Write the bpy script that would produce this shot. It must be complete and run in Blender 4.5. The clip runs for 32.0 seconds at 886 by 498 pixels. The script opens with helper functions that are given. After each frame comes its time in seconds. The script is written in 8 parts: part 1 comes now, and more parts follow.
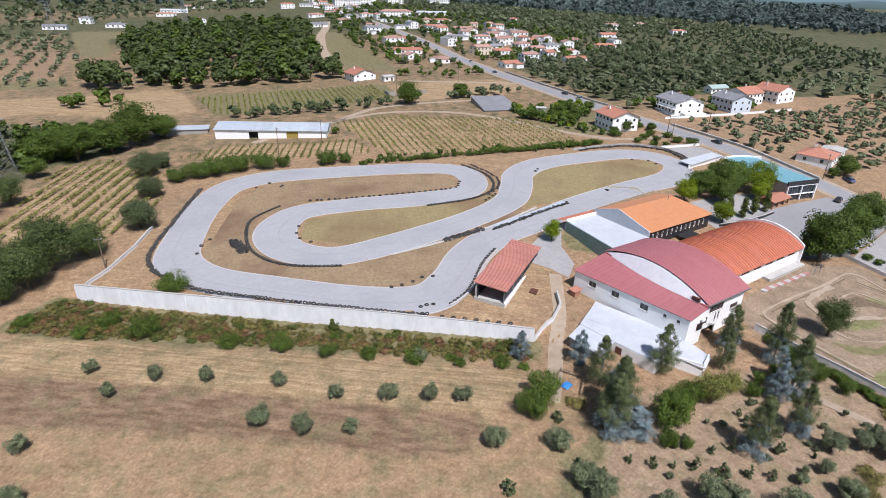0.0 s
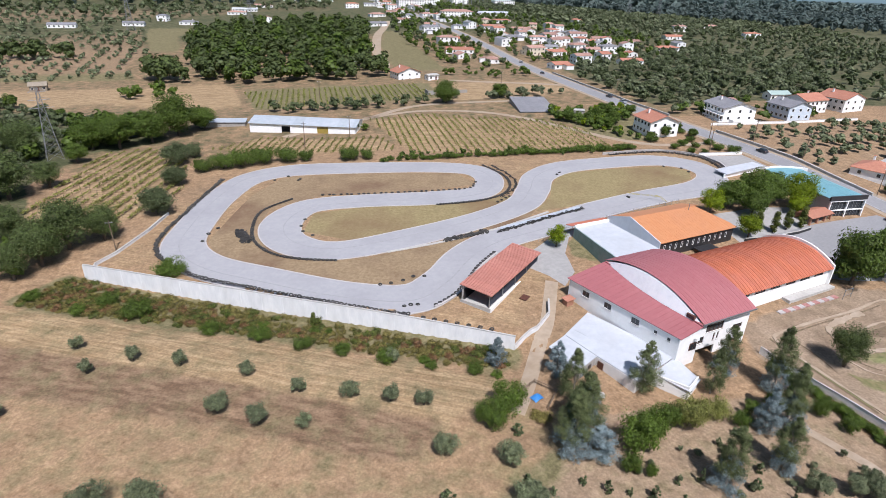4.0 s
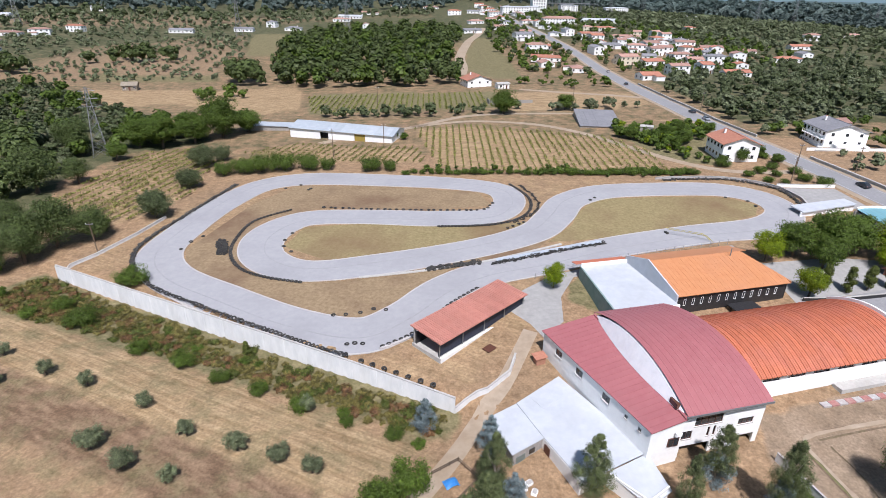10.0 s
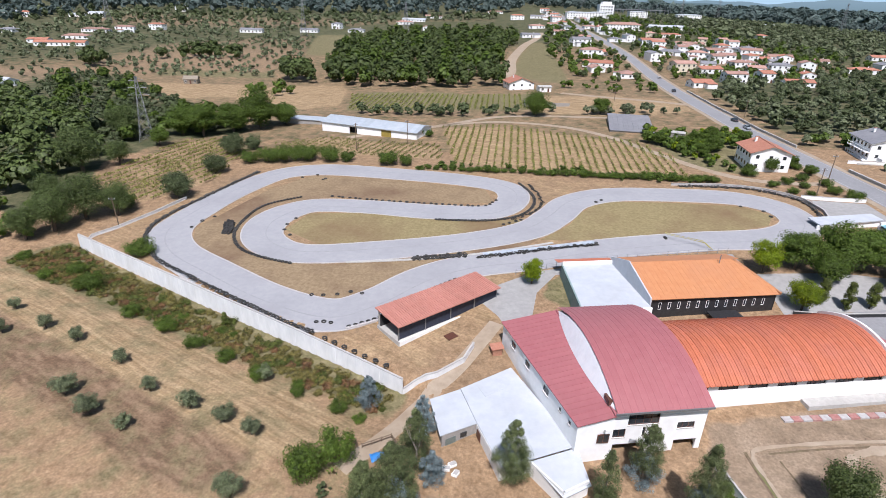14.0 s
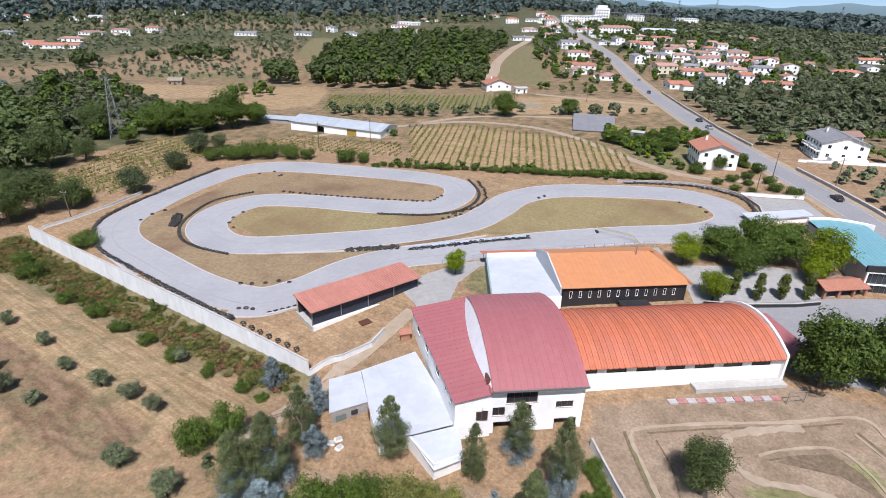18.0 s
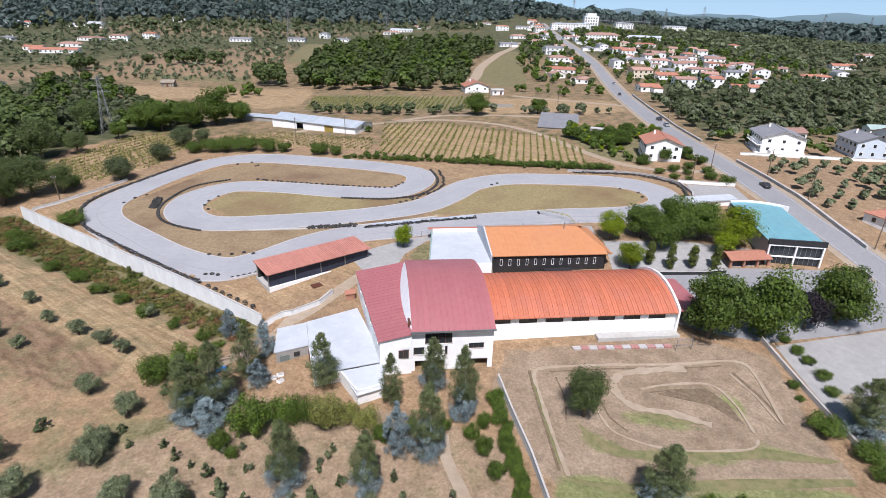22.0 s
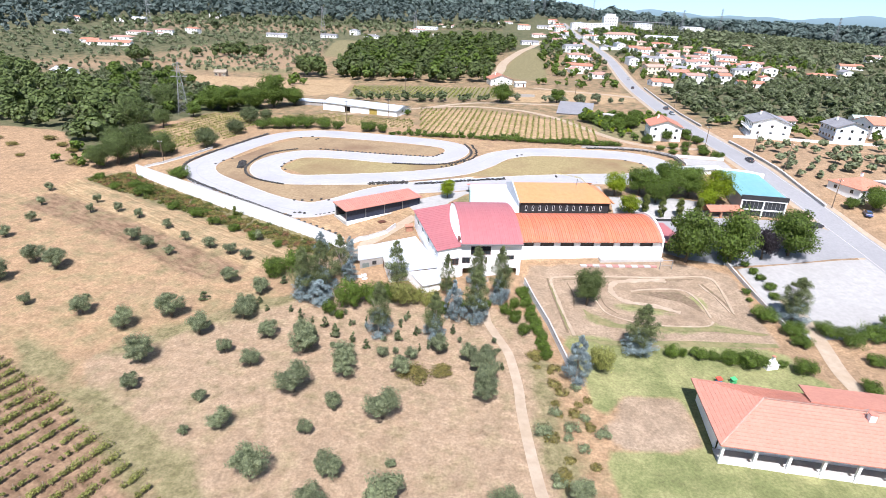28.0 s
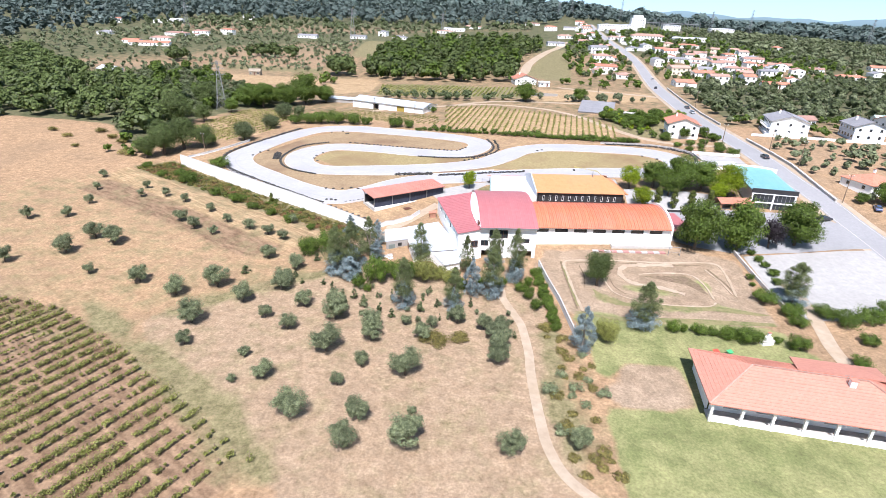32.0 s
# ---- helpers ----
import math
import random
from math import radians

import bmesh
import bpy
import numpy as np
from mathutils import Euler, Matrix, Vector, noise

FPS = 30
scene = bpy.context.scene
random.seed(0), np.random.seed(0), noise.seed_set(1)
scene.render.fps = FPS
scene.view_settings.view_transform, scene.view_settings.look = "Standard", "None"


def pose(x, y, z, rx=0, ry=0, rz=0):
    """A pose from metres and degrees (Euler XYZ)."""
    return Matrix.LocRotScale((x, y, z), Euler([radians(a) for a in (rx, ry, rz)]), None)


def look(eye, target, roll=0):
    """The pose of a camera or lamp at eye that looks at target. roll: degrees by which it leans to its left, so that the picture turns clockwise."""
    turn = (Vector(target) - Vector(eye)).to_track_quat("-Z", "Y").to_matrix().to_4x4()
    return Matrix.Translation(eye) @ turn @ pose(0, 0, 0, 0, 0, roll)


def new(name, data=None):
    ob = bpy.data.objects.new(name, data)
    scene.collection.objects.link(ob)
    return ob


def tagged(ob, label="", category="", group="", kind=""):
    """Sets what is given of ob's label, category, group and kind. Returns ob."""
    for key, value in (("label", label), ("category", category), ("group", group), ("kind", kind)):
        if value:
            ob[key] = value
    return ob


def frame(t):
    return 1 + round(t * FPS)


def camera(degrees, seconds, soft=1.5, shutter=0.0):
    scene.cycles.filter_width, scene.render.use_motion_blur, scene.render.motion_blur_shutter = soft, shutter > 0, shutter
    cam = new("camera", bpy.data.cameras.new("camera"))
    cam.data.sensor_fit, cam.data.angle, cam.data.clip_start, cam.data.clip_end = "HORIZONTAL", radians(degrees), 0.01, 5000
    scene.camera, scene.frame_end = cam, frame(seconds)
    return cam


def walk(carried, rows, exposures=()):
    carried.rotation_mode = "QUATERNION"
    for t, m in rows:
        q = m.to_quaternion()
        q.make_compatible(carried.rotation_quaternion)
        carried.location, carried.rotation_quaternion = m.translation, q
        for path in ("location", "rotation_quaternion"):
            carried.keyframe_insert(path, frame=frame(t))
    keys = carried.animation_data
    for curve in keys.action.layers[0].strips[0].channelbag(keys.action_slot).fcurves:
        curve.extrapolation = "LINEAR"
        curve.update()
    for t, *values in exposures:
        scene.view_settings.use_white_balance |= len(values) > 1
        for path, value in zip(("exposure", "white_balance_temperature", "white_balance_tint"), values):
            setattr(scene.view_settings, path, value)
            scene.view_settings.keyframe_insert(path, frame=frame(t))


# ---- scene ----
cam = camera(77.07, 32.0, soft=0.7)
# seconds, eye, yaw (to the left from +y), pitch, roll
ROWS = [
    (0, -83.83, 3.97, 54.67, -26.15, -25.45, 1.72),
    (0.5, -82.33, 2.44, 55.07, -23.71, -25.58, 2.00),
    (1, -80.67, 1.36, 55.12, -21.29, -25.68, 2.04),
    (1.5, -78.76, 0.33, 54.90, -20.34, -25.66, 1.99),
    (2, -76.79, -0.65, 54.65, -19.74, -25.63, 1.86),
    (2.5, -75.20, -1.10, 54.46, -19.64, -25.60, 1.99),
    (3, -73.32, -1.02, 54.24, -19.48, -25.57, 1.88),
    (3.5, -71.44, -0.52, 54.12, -19.37, -25.57, 1.81),
    (5.5, -61.19, 3.16, 53.67, -18.07, -25.45, 1.32),
    (6, -58.87, 4.63, 53.77, -15.76, -25.54, 1.41),
    (6.5, -55.96, 6.30, 53.62, -14.12, -25.51, 1.32),
    (7, -53.49, 8.00, 53.48, -11.95, -25.48, 1.39),
    (7.5, -50.83, 9.28, 53.34, -9.84, -25.46, 1.32),
    (8, -48.16, 10.12, 53.15, -8.72, -25.40, 1.32),
    (8.5, -45.65, 10.47, 53.04, -8.11, -25.33, 1.28),
    (9, -42.92, 10.76, 53.00, -7.84, -25.35, 1.29),
    (9.5, -40.40, 10.54, 52.74, -7.55, -25.19, 1.29),
    (10, -38.02, 10.18, 52.33, -7.52, -25.10, 1.24),
    (10.5, -35.71, 9.71, 52.02, -7.33, -25.02, 1.26),
    (11, -33.61, 9.11, 51.83, -7.20, -24.97, 1.29),
    (11.5, -31.63, 8.35, 51.65, -6.50, -24.91, 1.42),
    (12, -29.69, 7.74, 51.50, -4.61, -24.92, 1.59),
    (12.5, -27.59, 7.10, 51.24, -2.97, -24.89, 1.64),
    (13, -25.64, 6.47, 51.21, -1.94, -24.81, 1.69),
    (13.5, -23.50, 6.16, 51.05, -0.95, -24.79, 1.74),
    (14, -21.39, 5.78, 50.92, -0.59, -24.77, 1.74),
    (14.5, -19.28, 5.25, 50.78, -0.42, -24.70, 1.75),
    (16.5, -10.55, 3.09, 50.59, 0.31, -24.50, 1.75),
    (17, -8.40, 2.50, 50.68, 0.30, -24.44, 1.73),
    (17.5, -6.33, 1.99, 50.61, 0.19, -24.41, 1.78),
    (18, -4.08, 1.41, 50.50, 0.17, -24.41, 1.68),
    (18.5, -1.93, 0.71, 50.29, 0.08, -24.32, 1.67),
    (19, -0.00, -0.00, 50.00, -0.00, -24.19, 1.61),
    (19.5, 1.93, -1.08, 50.16, -0.11, -24.22, 1.76),
    (20, 3.61, -2.66, 50.22, -0.09, -24.22, 1.74),
    (20.5, 5.00, -4.69, 49.90, -0.11, -24.00, 1.76),
    (21, 6.29, -7.13, 50.05, -0.22, -23.96, 1.81),
    (21.5, 7.50, -10.26, 49.96, -0.12, -23.82, 1.78),
    (22, 8.28, -13.68, 49.39, 0.17, -23.64, 1.79),
    (22.5, 8.42, -17.20, 49.42, 0.92, -23.67, 2.11),
    (23, 8.23, -21.01, 49.64, 1.47, -23.76, 2.32),
    (23.5, 7.65, -24.74, 49.56, 2.03, -23.80, 2.37),
    (24, 7.11, -28.58, 49.67, 2.98, -23.83, 2.45),
    (24.5, 6.34, -32.28, 49.68, 3.72, -23.87, 2.57),
    (25, 5.50, -35.75, 49.84, 3.52, -23.92, 2.70),
    (25.5, 4.77, -39.29, 49.99, 3.29, -23.95, 2.71),
    (26, 3.79, -42.77, 49.34, 2.98, -23.80, 2.62),
    (26.5, 3.47, -45.53, 49.70, 2.88, -23.87, 2.74),
    (28.5, 2.82, -51.09, 49.16, 1.68, -23.75, 2.25),
    (29, 2.83, -51.85, 49.20, 2.42, -23.79, 2.25),
    (29.5, 2.75, -52.72, 49.06, 3.19, -23.74, 2.32),
    (30, 2.78, -53.97, 48.93, 3.75, -23.74, 2.39),
    (30.5, 3.08, -55.40, 49.09, 4.15, -23.75, 2.30),
    (31, 3.49, -57.07, 49.11, 4.39, -23.73, 2.26),
    (31.5, 3.75, -59.17, 49.04, 4.52, -23.70, 2.25),
    (32, 4.35, -61.19, 49.14, 4.53, -23.71, 2.27),
]


def flown(x, y, z, yaw, pitch, roll):
    a, b = radians(yaw), radians(pitch)
    way = Vector((-math.sin(a) * math.cos(b), math.cos(a) * math.cos(b), math.sin(b)))
    eye = Vector((x, y, z))
    return look(eye, eye + way, roll)


walk(cam, [(t, flown(*row)) for t, *row in ROWS],
     exposures=[(0, 0.24), (6, 0.28), (12, 0.30), (19, 0.31), (21, 0.28), (23, 0.38), (24, 0.64), (25, 0.80), (26, 0.92), (29, 1.0), (32, 1.02)])

# ---- light ----
SUN = Vector((0.0, -0.53, 0.84)).normalized()
world = bpy.data.worlds.new("world")
scene.world = world
world.use_nodes = True
nt = world.node_tree
sky = nt.nodes.new("ShaderNodeTexSky")
sky.sky_type, sky.sun_disc = "NISHITA", False
sky.sun_elevation = math.asin(SUN.z)
sky.sun_rotation = math.atan2(SUN.x, SUN.y)
sky.air_density, sky.dust_density, sky.ozone_density = 1.0, 0.6, 1.4
nt.links.new(sky.outputs[0], nt.nodes["Background"].inputs[0])
nt.nodes["Background"].inputs[1].default_value = 0.078
lamp = bpy.data.lights.new("sun", "SUN")
lamp.energy, lamp.angle, lamp.color = 4.75, radians(0.53), (0.985, 0.95, 1.0)
sun = new("sun", lamp)
sun.matrix_world = look(SUN * 200, (0, 0, 0))

# ---- materials ----
def mat(name, a, b, scale=1.0, rough=0.85, c=None, cscale=0.1, bump=0.3, bscale=None, metal=0.0, camount=0.5,
        vary=0.0, stretch=(1, 1, 1), detail=6.0, spec=0.5, local=False):
    """Two tones in fine grain, a third in broad stains, relief, and a shift of value from piece to piece."""
    m = bpy.data.materials.new(name)
    m.use_nodes = True
    t, link = m.node_tree, m.node_tree.links.new
    bs = t.nodes["Principled BSDF"]
    bs.inputs["Roughness"].default_value, bs.inputs["Metallic"].default_value = rough, metal
    bs.inputs["Specular IOR Level"].default_value = spec
    if local:
        co = t.nodes.new("ShaderNodeTexCoord").outputs["Object"]
    else:
        co = t.nodes.new("ShaderNodeNewGeometry").outputs["Position"]
    mp = t.nodes.new("ShaderNodeMapping")
    mp.inputs["Scale"].default_value = stretch
    link(co, mp.inputs["Vector"])

    def grain(s, d=detail):
        n = t.nodes.new("ShaderNodeTexNoise")
        n.inputs["Scale"].default_value, n.inputs["Detail"].default_value = s, d
        n.inputs["Roughness"].default_value = 0.62
        link(mp.outputs[0], n.inputs["Vector"])
        return n

    def mix(fac, x, y):
        n = t.nodes.new("ShaderNodeMix")
        n.data_type = "RGBA"
        for socket, v in ((n.inputs[0], fac), (n.inputs[6], x), (n.inputs[7], y)):
            if isinstance(v, (tuple, list)):
                socket.default_value = (*v, 1)
            elif isinstance(v, float):
                socket.default_value = v
            else:
                link(v, socket)
        return n.outputs[2]

    def ramp(src, lo, hi):
        n = t.nodes.new("ShaderNodeMapRange")
        n.inputs["From Min"].default_value, n.inputs["From Max"].default_value = lo, hi
        link(src, n.inputs["Value"])
        return n.outputs["Result"]

    n1 = grain(scale)
    col = mix(ramp(n1.outputs["Fac"], 0.32, 0.68), a, b)
    if c:
        n2 = grain(cscale, 4.0)
        f = ramp(n2.outputs["Fac"], 0.45, 0.72)
        k = t.nodes.new("ShaderNodeMath")
        k.operation = "MULTIPLY"
        k.inputs[1].default_value = camount
        link(f, k.inputs[0])
        col = mix(k.outputs[0], col, c)
    if vary:
        o = t.nodes.new("ShaderNodeObjectInfo")
        hs = t.nodes.new("ShaderNodeHueSaturation")
        v = t.nodes.new("ShaderNodeMapRange")
        v.inputs["To Min"].default_value, v.inputs["To Max"].default_value = 1 - vary, 1 + vary
        link(o.outputs["Random"], v.inputs["Value"])
        link(v.outputs["Result"], hs.inputs["Value"])
        link(col, hs.inputs["Color"])
        col = hs.outputs["Color"]
    link(col, bs.inputs["Base Color"])
    if bump:
        bp = t.nodes.new("ShaderNodeBump")
        bp.inputs["Strength"].default_value, bp.inputs["Distance"].default_value = bump, 0.08
        link((grain(bscale) if bscale else n1).outputs["Fac"], bp.inputs["Height"])
        link(bp.outputs[0], bs.inputs["Normal"])
    return m


def leafy(name, a, b, rough=0.6):
    """Leaves: tone by clump and by plant, a little light through them."""
    m = mat(name, a, b, 3.6, rough, bump=0.0, vary=0.16, spec=0.3, detail=3.0)
    t, link = m.node_tree, m.node_tree.links.new
    bs = t.nodes["Principled BSDF"]
    tr = t.nodes.new("ShaderNodeBsdfTranslucent")
    src = bs.inputs["Base Color"].links[0].from_socket
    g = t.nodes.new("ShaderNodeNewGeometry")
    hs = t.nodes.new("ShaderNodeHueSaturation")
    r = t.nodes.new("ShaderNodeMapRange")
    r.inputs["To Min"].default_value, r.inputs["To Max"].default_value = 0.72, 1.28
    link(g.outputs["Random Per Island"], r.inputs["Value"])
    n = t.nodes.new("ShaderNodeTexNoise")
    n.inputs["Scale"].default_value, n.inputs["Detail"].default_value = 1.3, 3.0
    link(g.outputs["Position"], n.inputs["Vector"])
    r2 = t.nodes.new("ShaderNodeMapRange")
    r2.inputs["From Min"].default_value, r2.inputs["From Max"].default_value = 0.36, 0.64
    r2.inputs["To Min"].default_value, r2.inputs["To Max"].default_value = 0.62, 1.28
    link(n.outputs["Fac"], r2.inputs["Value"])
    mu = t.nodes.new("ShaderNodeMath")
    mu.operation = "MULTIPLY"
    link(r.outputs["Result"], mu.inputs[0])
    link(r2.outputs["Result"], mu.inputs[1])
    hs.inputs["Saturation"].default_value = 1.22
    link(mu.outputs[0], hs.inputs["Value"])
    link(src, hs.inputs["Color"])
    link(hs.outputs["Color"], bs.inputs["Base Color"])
    link(hs.outputs["Color"], tr.inputs["Color"])
    ms = t.nodes.new("ShaderNodeMixShader")
    ms.inputs[0].default_value = 0.27
    link(bs.outputs[0], ms.inputs[1])
    link(tr.outputs[0], ms.inputs[2])
    link(ms.outputs[0], t.nodes["Material Output"].inputs["Surface"])
    return m


ASPHALT = mat("worn_asphalt", (0.304, 0.304, 0.319), (0.342, 0.342, 0.353), 0.8, 0.9, (0.258, 0.258, 0.274), 0.07, 0.1, 8.0, camount=0.6)
ROADTAR = mat("road_asphalt", (0.22, 0.22, 0.228), (0.274, 0.274, 0.281), 1.5, 0.9, (0.19, 0.19, 0.198), 0.06, 0.15, 6.0)
CONCRETE = mat("pale_concrete", (0.38, 0.372, 0.35), (0.471, 0.456, 0.433), 1.4, 0.9, (0.304, 0.289, 0.266), 0.25, 0.2, 6.0)
WALLGREY = mat("wall_concrete", (0.67, 0.68, 0.69), (0.79, 0.79, 0.79), 0.9, 0.9, (0.54, 0.53, 0.51), 0.3, 0.2, 5.0, stretch=(1, 1, 0.35), camount=0.4)
WHITE = mat("white_render", (0.80, 0.80, 0.79), (0.86, 0.86, 0.85), 0.9, 0.85, (0.70, 0.69, 0.66), 0.35, 0.06, 8.0, camount=0.35)
WHITEROOF = mat("white_roof_sheet", (0.44, 0.47, 0.51), (0.515, 0.54, 0.575), 0.6, 0.6, (0.40, 0.415, 0.435), 0.2, 0.1, 6.0)
REDROOF = mat("red_sheet_roof", (0.327, 0.11, 0.118), (0.357, 0.129, 0.137), 0.8, 0.55, (0.342, 0.133, 0.137), 0.1, 0.03, 5.0, vary=0.03)
ORANGEROOF = mat("orange_sheet_roof", (0.418, 0.122, 0.061), (0.479, 0.156, 0.084), 0.9, 0.6, (0.395, 0.144, 0.114), 0.12, 0.05, 5.0, vary=0.08)
PAVROOF = mat("terracotta_sheet_roof", (0.426, 0.179, 0.137), (0.479, 0.22, 0.175), 1.0, 0.65, (0.342, 0.137, 0.106), 0.2, 0.1, 6.0, vary=0.05)
AMBERROOF = mat("amber_sheet_roof", (0.479, 0.198, 0.084), (0.524, 0.236, 0.106), 0.9, 0.6, (0.456, 0.213, 0.114), 0.15, 0.03, 5.0, vary=0.02)
TEALROOF = mat("teal_sheet_roof", (0.144, 0.327, 0.38), (0.179, 0.372, 0.418), 0.6, 0.5, (0.182, 0.327, 0.357), 0.12, 0.05, 5.0, vary=0.04)
TILE = mat("clay_tiles", (0.342, 0.137, 0.087), (0.426, 0.198, 0.133), 1.6, 0.8, (0.304, 0.125, 0.084), 0.3, 0.3, 4.0, vary=0.10)
GREYROOF = mat("grey_roof_tiles", (0.167, 0.167, 0.182), (0.228, 0.228, 0.243), 1.5, 0.75, (0.274, 0.274, 0.281), 0.2, 0.2, 4.0, vary=0.08)
BLACKWALL = mat("black_cladding", (0.018, 0.018, 0.02), (0.035, 0.035, 0.038), 2.0, 0.5, bump=0.1)
# near-black for openings and unlit rooms: their shade is in the colour
DARK = mat("dark_interior", (0.012, 0.012, 0.014), (0.03, 0.03, 0.032), 1.0, 0.8, bump=0)
RUBBER = mat("tyre_rubber", (0.018, 0.018, 0.019), (0.045, 0.043, 0.04), 3.0, 0.75, (0.10, 0.09, 0.075), 0.8, 0.2, vary=0.3, local=True)
STEEL = mat("galvanised_steel", (0.228, 0.236, 0.243), (0.289, 0.296, 0.304), 4.0, 0.55, bump=0.05, metal=0.6)
GLASS = mat("window_glass", (0.02, 0.025, 0.03), (0.035, 0.04, 0.045), 0.5, 0.08, bump=0, spec=0.8)
BROWNFRAME = mat("brown_frames", (0.084, 0.034, 0.023), (0.122, 0.049, 0.03), 3.0, 0.5, bump=0.05)
BARK = mat("bark", (0.076, 0.057, 0.042), (0.129, 0.099, 0.076), 5.0, 0.95, bump=0.5, local=True)
PALEBARK = mat("pale_bark", (0.198, 0.167, 0.137), (0.289, 0.258, 0.213), 3.0, 0.9, bump=0.3, local=True)
WOOD = mat("weathered_wood", (0.122, 0.084, 0.057), (0.198, 0.144, 0.099), 4.0, 0.85, bump=0.3, stretch=(1, 1, 0.2))
KERBWHITE = mat("kerb_paint", (0.36, 0.345, 0.34), (0.48, 0.465, 0.455), 2.0, 0.8, (0.36, 0.26, 0.24), 0.35, 0.1)
KERBRED = mat("kerb_red_paint", (0.319, 0.129, 0.114), (0.418, 0.213, 0.19), 2.0, 0.8, (0.38, 0.319, 0.289), 0.5, 0.1)
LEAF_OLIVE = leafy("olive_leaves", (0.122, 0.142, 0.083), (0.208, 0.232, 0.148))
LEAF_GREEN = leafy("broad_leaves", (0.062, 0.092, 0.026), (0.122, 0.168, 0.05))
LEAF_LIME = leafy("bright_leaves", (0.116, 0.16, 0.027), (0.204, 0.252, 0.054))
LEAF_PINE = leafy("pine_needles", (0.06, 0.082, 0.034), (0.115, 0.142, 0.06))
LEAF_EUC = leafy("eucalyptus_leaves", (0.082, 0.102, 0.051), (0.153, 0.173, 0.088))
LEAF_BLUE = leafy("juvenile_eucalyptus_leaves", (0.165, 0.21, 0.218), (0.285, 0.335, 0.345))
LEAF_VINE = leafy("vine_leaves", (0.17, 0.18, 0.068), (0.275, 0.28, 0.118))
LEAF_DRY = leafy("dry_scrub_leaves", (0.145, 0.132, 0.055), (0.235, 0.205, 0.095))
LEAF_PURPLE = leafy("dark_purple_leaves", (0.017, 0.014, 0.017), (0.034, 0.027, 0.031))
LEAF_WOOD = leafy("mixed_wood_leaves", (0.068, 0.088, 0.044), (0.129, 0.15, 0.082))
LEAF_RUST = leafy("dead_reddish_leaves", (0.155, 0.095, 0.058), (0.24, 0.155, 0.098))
# bluish haze of the distance is mixed into this leaf colour
LEAF_FAR = leafy("haze_tinted_leaves", (0.085, 0.115, 0.105), (0.135, 0.168, 0.155))
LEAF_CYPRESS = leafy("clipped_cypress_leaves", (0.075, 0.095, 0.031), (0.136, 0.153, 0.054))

# ---- shapes ----
def merge(*shapes):
    v, f = [], []
    for sv, sf in shapes:
        k = len(v)
        v += [tuple(p) for p in sv]
        f += [tuple(i + k for i in face) for face in sf]
    return v, f


def prism(pts, z0, z1):
    """An upright prism over a plan; z0 and z1 are heights or lists of heights."""
    n = len(pts)
    lo = z0 if isinstance(z0, (list, tuple)) else [z0] * n
    hi = z1 if isinstance(z1, (list, tuple)) else [z1] * n
    v = [(p[0], p[1], z) for p, z in zip(pts, lo)] + [(p[0], p[1], z) for p, z in zip(pts, hi)]
    f = [tuple(range(n - 1, -1, -1)), tuple(range(n, 2 * n))]
    f += [(i, (i + 1) % n, n + (i + 1) % n, n + i) for i in range(n)]
    return v, f


def block(x0, x1, y0, y1, z0, z1):
    return prism([(x0, y0), (x1, y0), (x1, y1), (x0, y1)], z0, z1)


def tube(points, radii, n=8):
    """A round bar through points, tapering by radii, closed at both ends."""
    v, f = [], []
    pts = [Vector(p) for p in points]
    for i, p in enumerate(pts):
        d = (pts[min(i + 1, len(pts) - 1)] - pts[max(i - 1, 0)]).normalized()
        a = d.orthogonal().normalized()
        b = d.cross(a)
        r = radii[i] if isinstance(radii, (list, tuple)) else radii
        v += [tuple(p + r * (math.cos(k * math.tau / n) * a + math.sin(k * math.tau / n) * b)) for k in range(n)]
    for i in range(len(pts) - 1):
        f += [(i * n + k, i * n + (k + 1) % n, (i + 1) * n + (k + 1) % n, (i + 1) * n + k) for k in range(n)]
    f += [tuple(range(n - 1, -1, -1)), tuple(range((len(pts) - 1) * n, len(pts) * n))]
    return v, f


def moved(shape, m):
    return [tuple(m @ Vector(p)) for p in shape[0]], shape[1]


def mesh_of(name, shape, material, smooth=False):
    me = bpy.data.meshes.new(name)
    me.from_pydata([tuple(p) for p in shape[0]], [], shape[1])
    me.materials.append(material)
    me.validate()
    if smooth:
        me.polygons.foreach_set("use_smooth", [True] * len(me.polygons))
    me.update()
    return me


def part(name, shape, material, parent=None, label="", smooth=False):
    """One mesh object under a thing or a part; shape is vertices and faces, or a finished mesh."""
    me = shape if isinstance(shape, bpy.types.Mesh) else mesh_of(name, shape, material, smooth)
    ob = new(name, me)
    if parent is not None:
        ob.parent = parent
    if label:
        ob["label"] = label
    return ob


def thing(name, m, label, category, group="", kind=""):
    ob = new(name)
    ob.matrix_basis = m
    ob.empty_display_size = 0.3
    return tagged(ob, label, category, group, kind)


# ---- ground ----
GY = [-400, -80, 20, 60, 75, 90, 105, 150, 200, 260, 400, 600, 1000, 2000, 5200]
GZ = [-14, -11.5, -10.3, -8.8, -7.3, -5.5, -4.1, -1.7, -0.6, 0.0, -1.0, 6, 19, 55, 62]
TAB_Y = np.arange(-420, 5300, 1.0)
TAB_Z = np.convolve(np.pad(np.interp(TAB_Y, GY, GZ), 8, "edge"), np.ones(17) / 17, "valid")


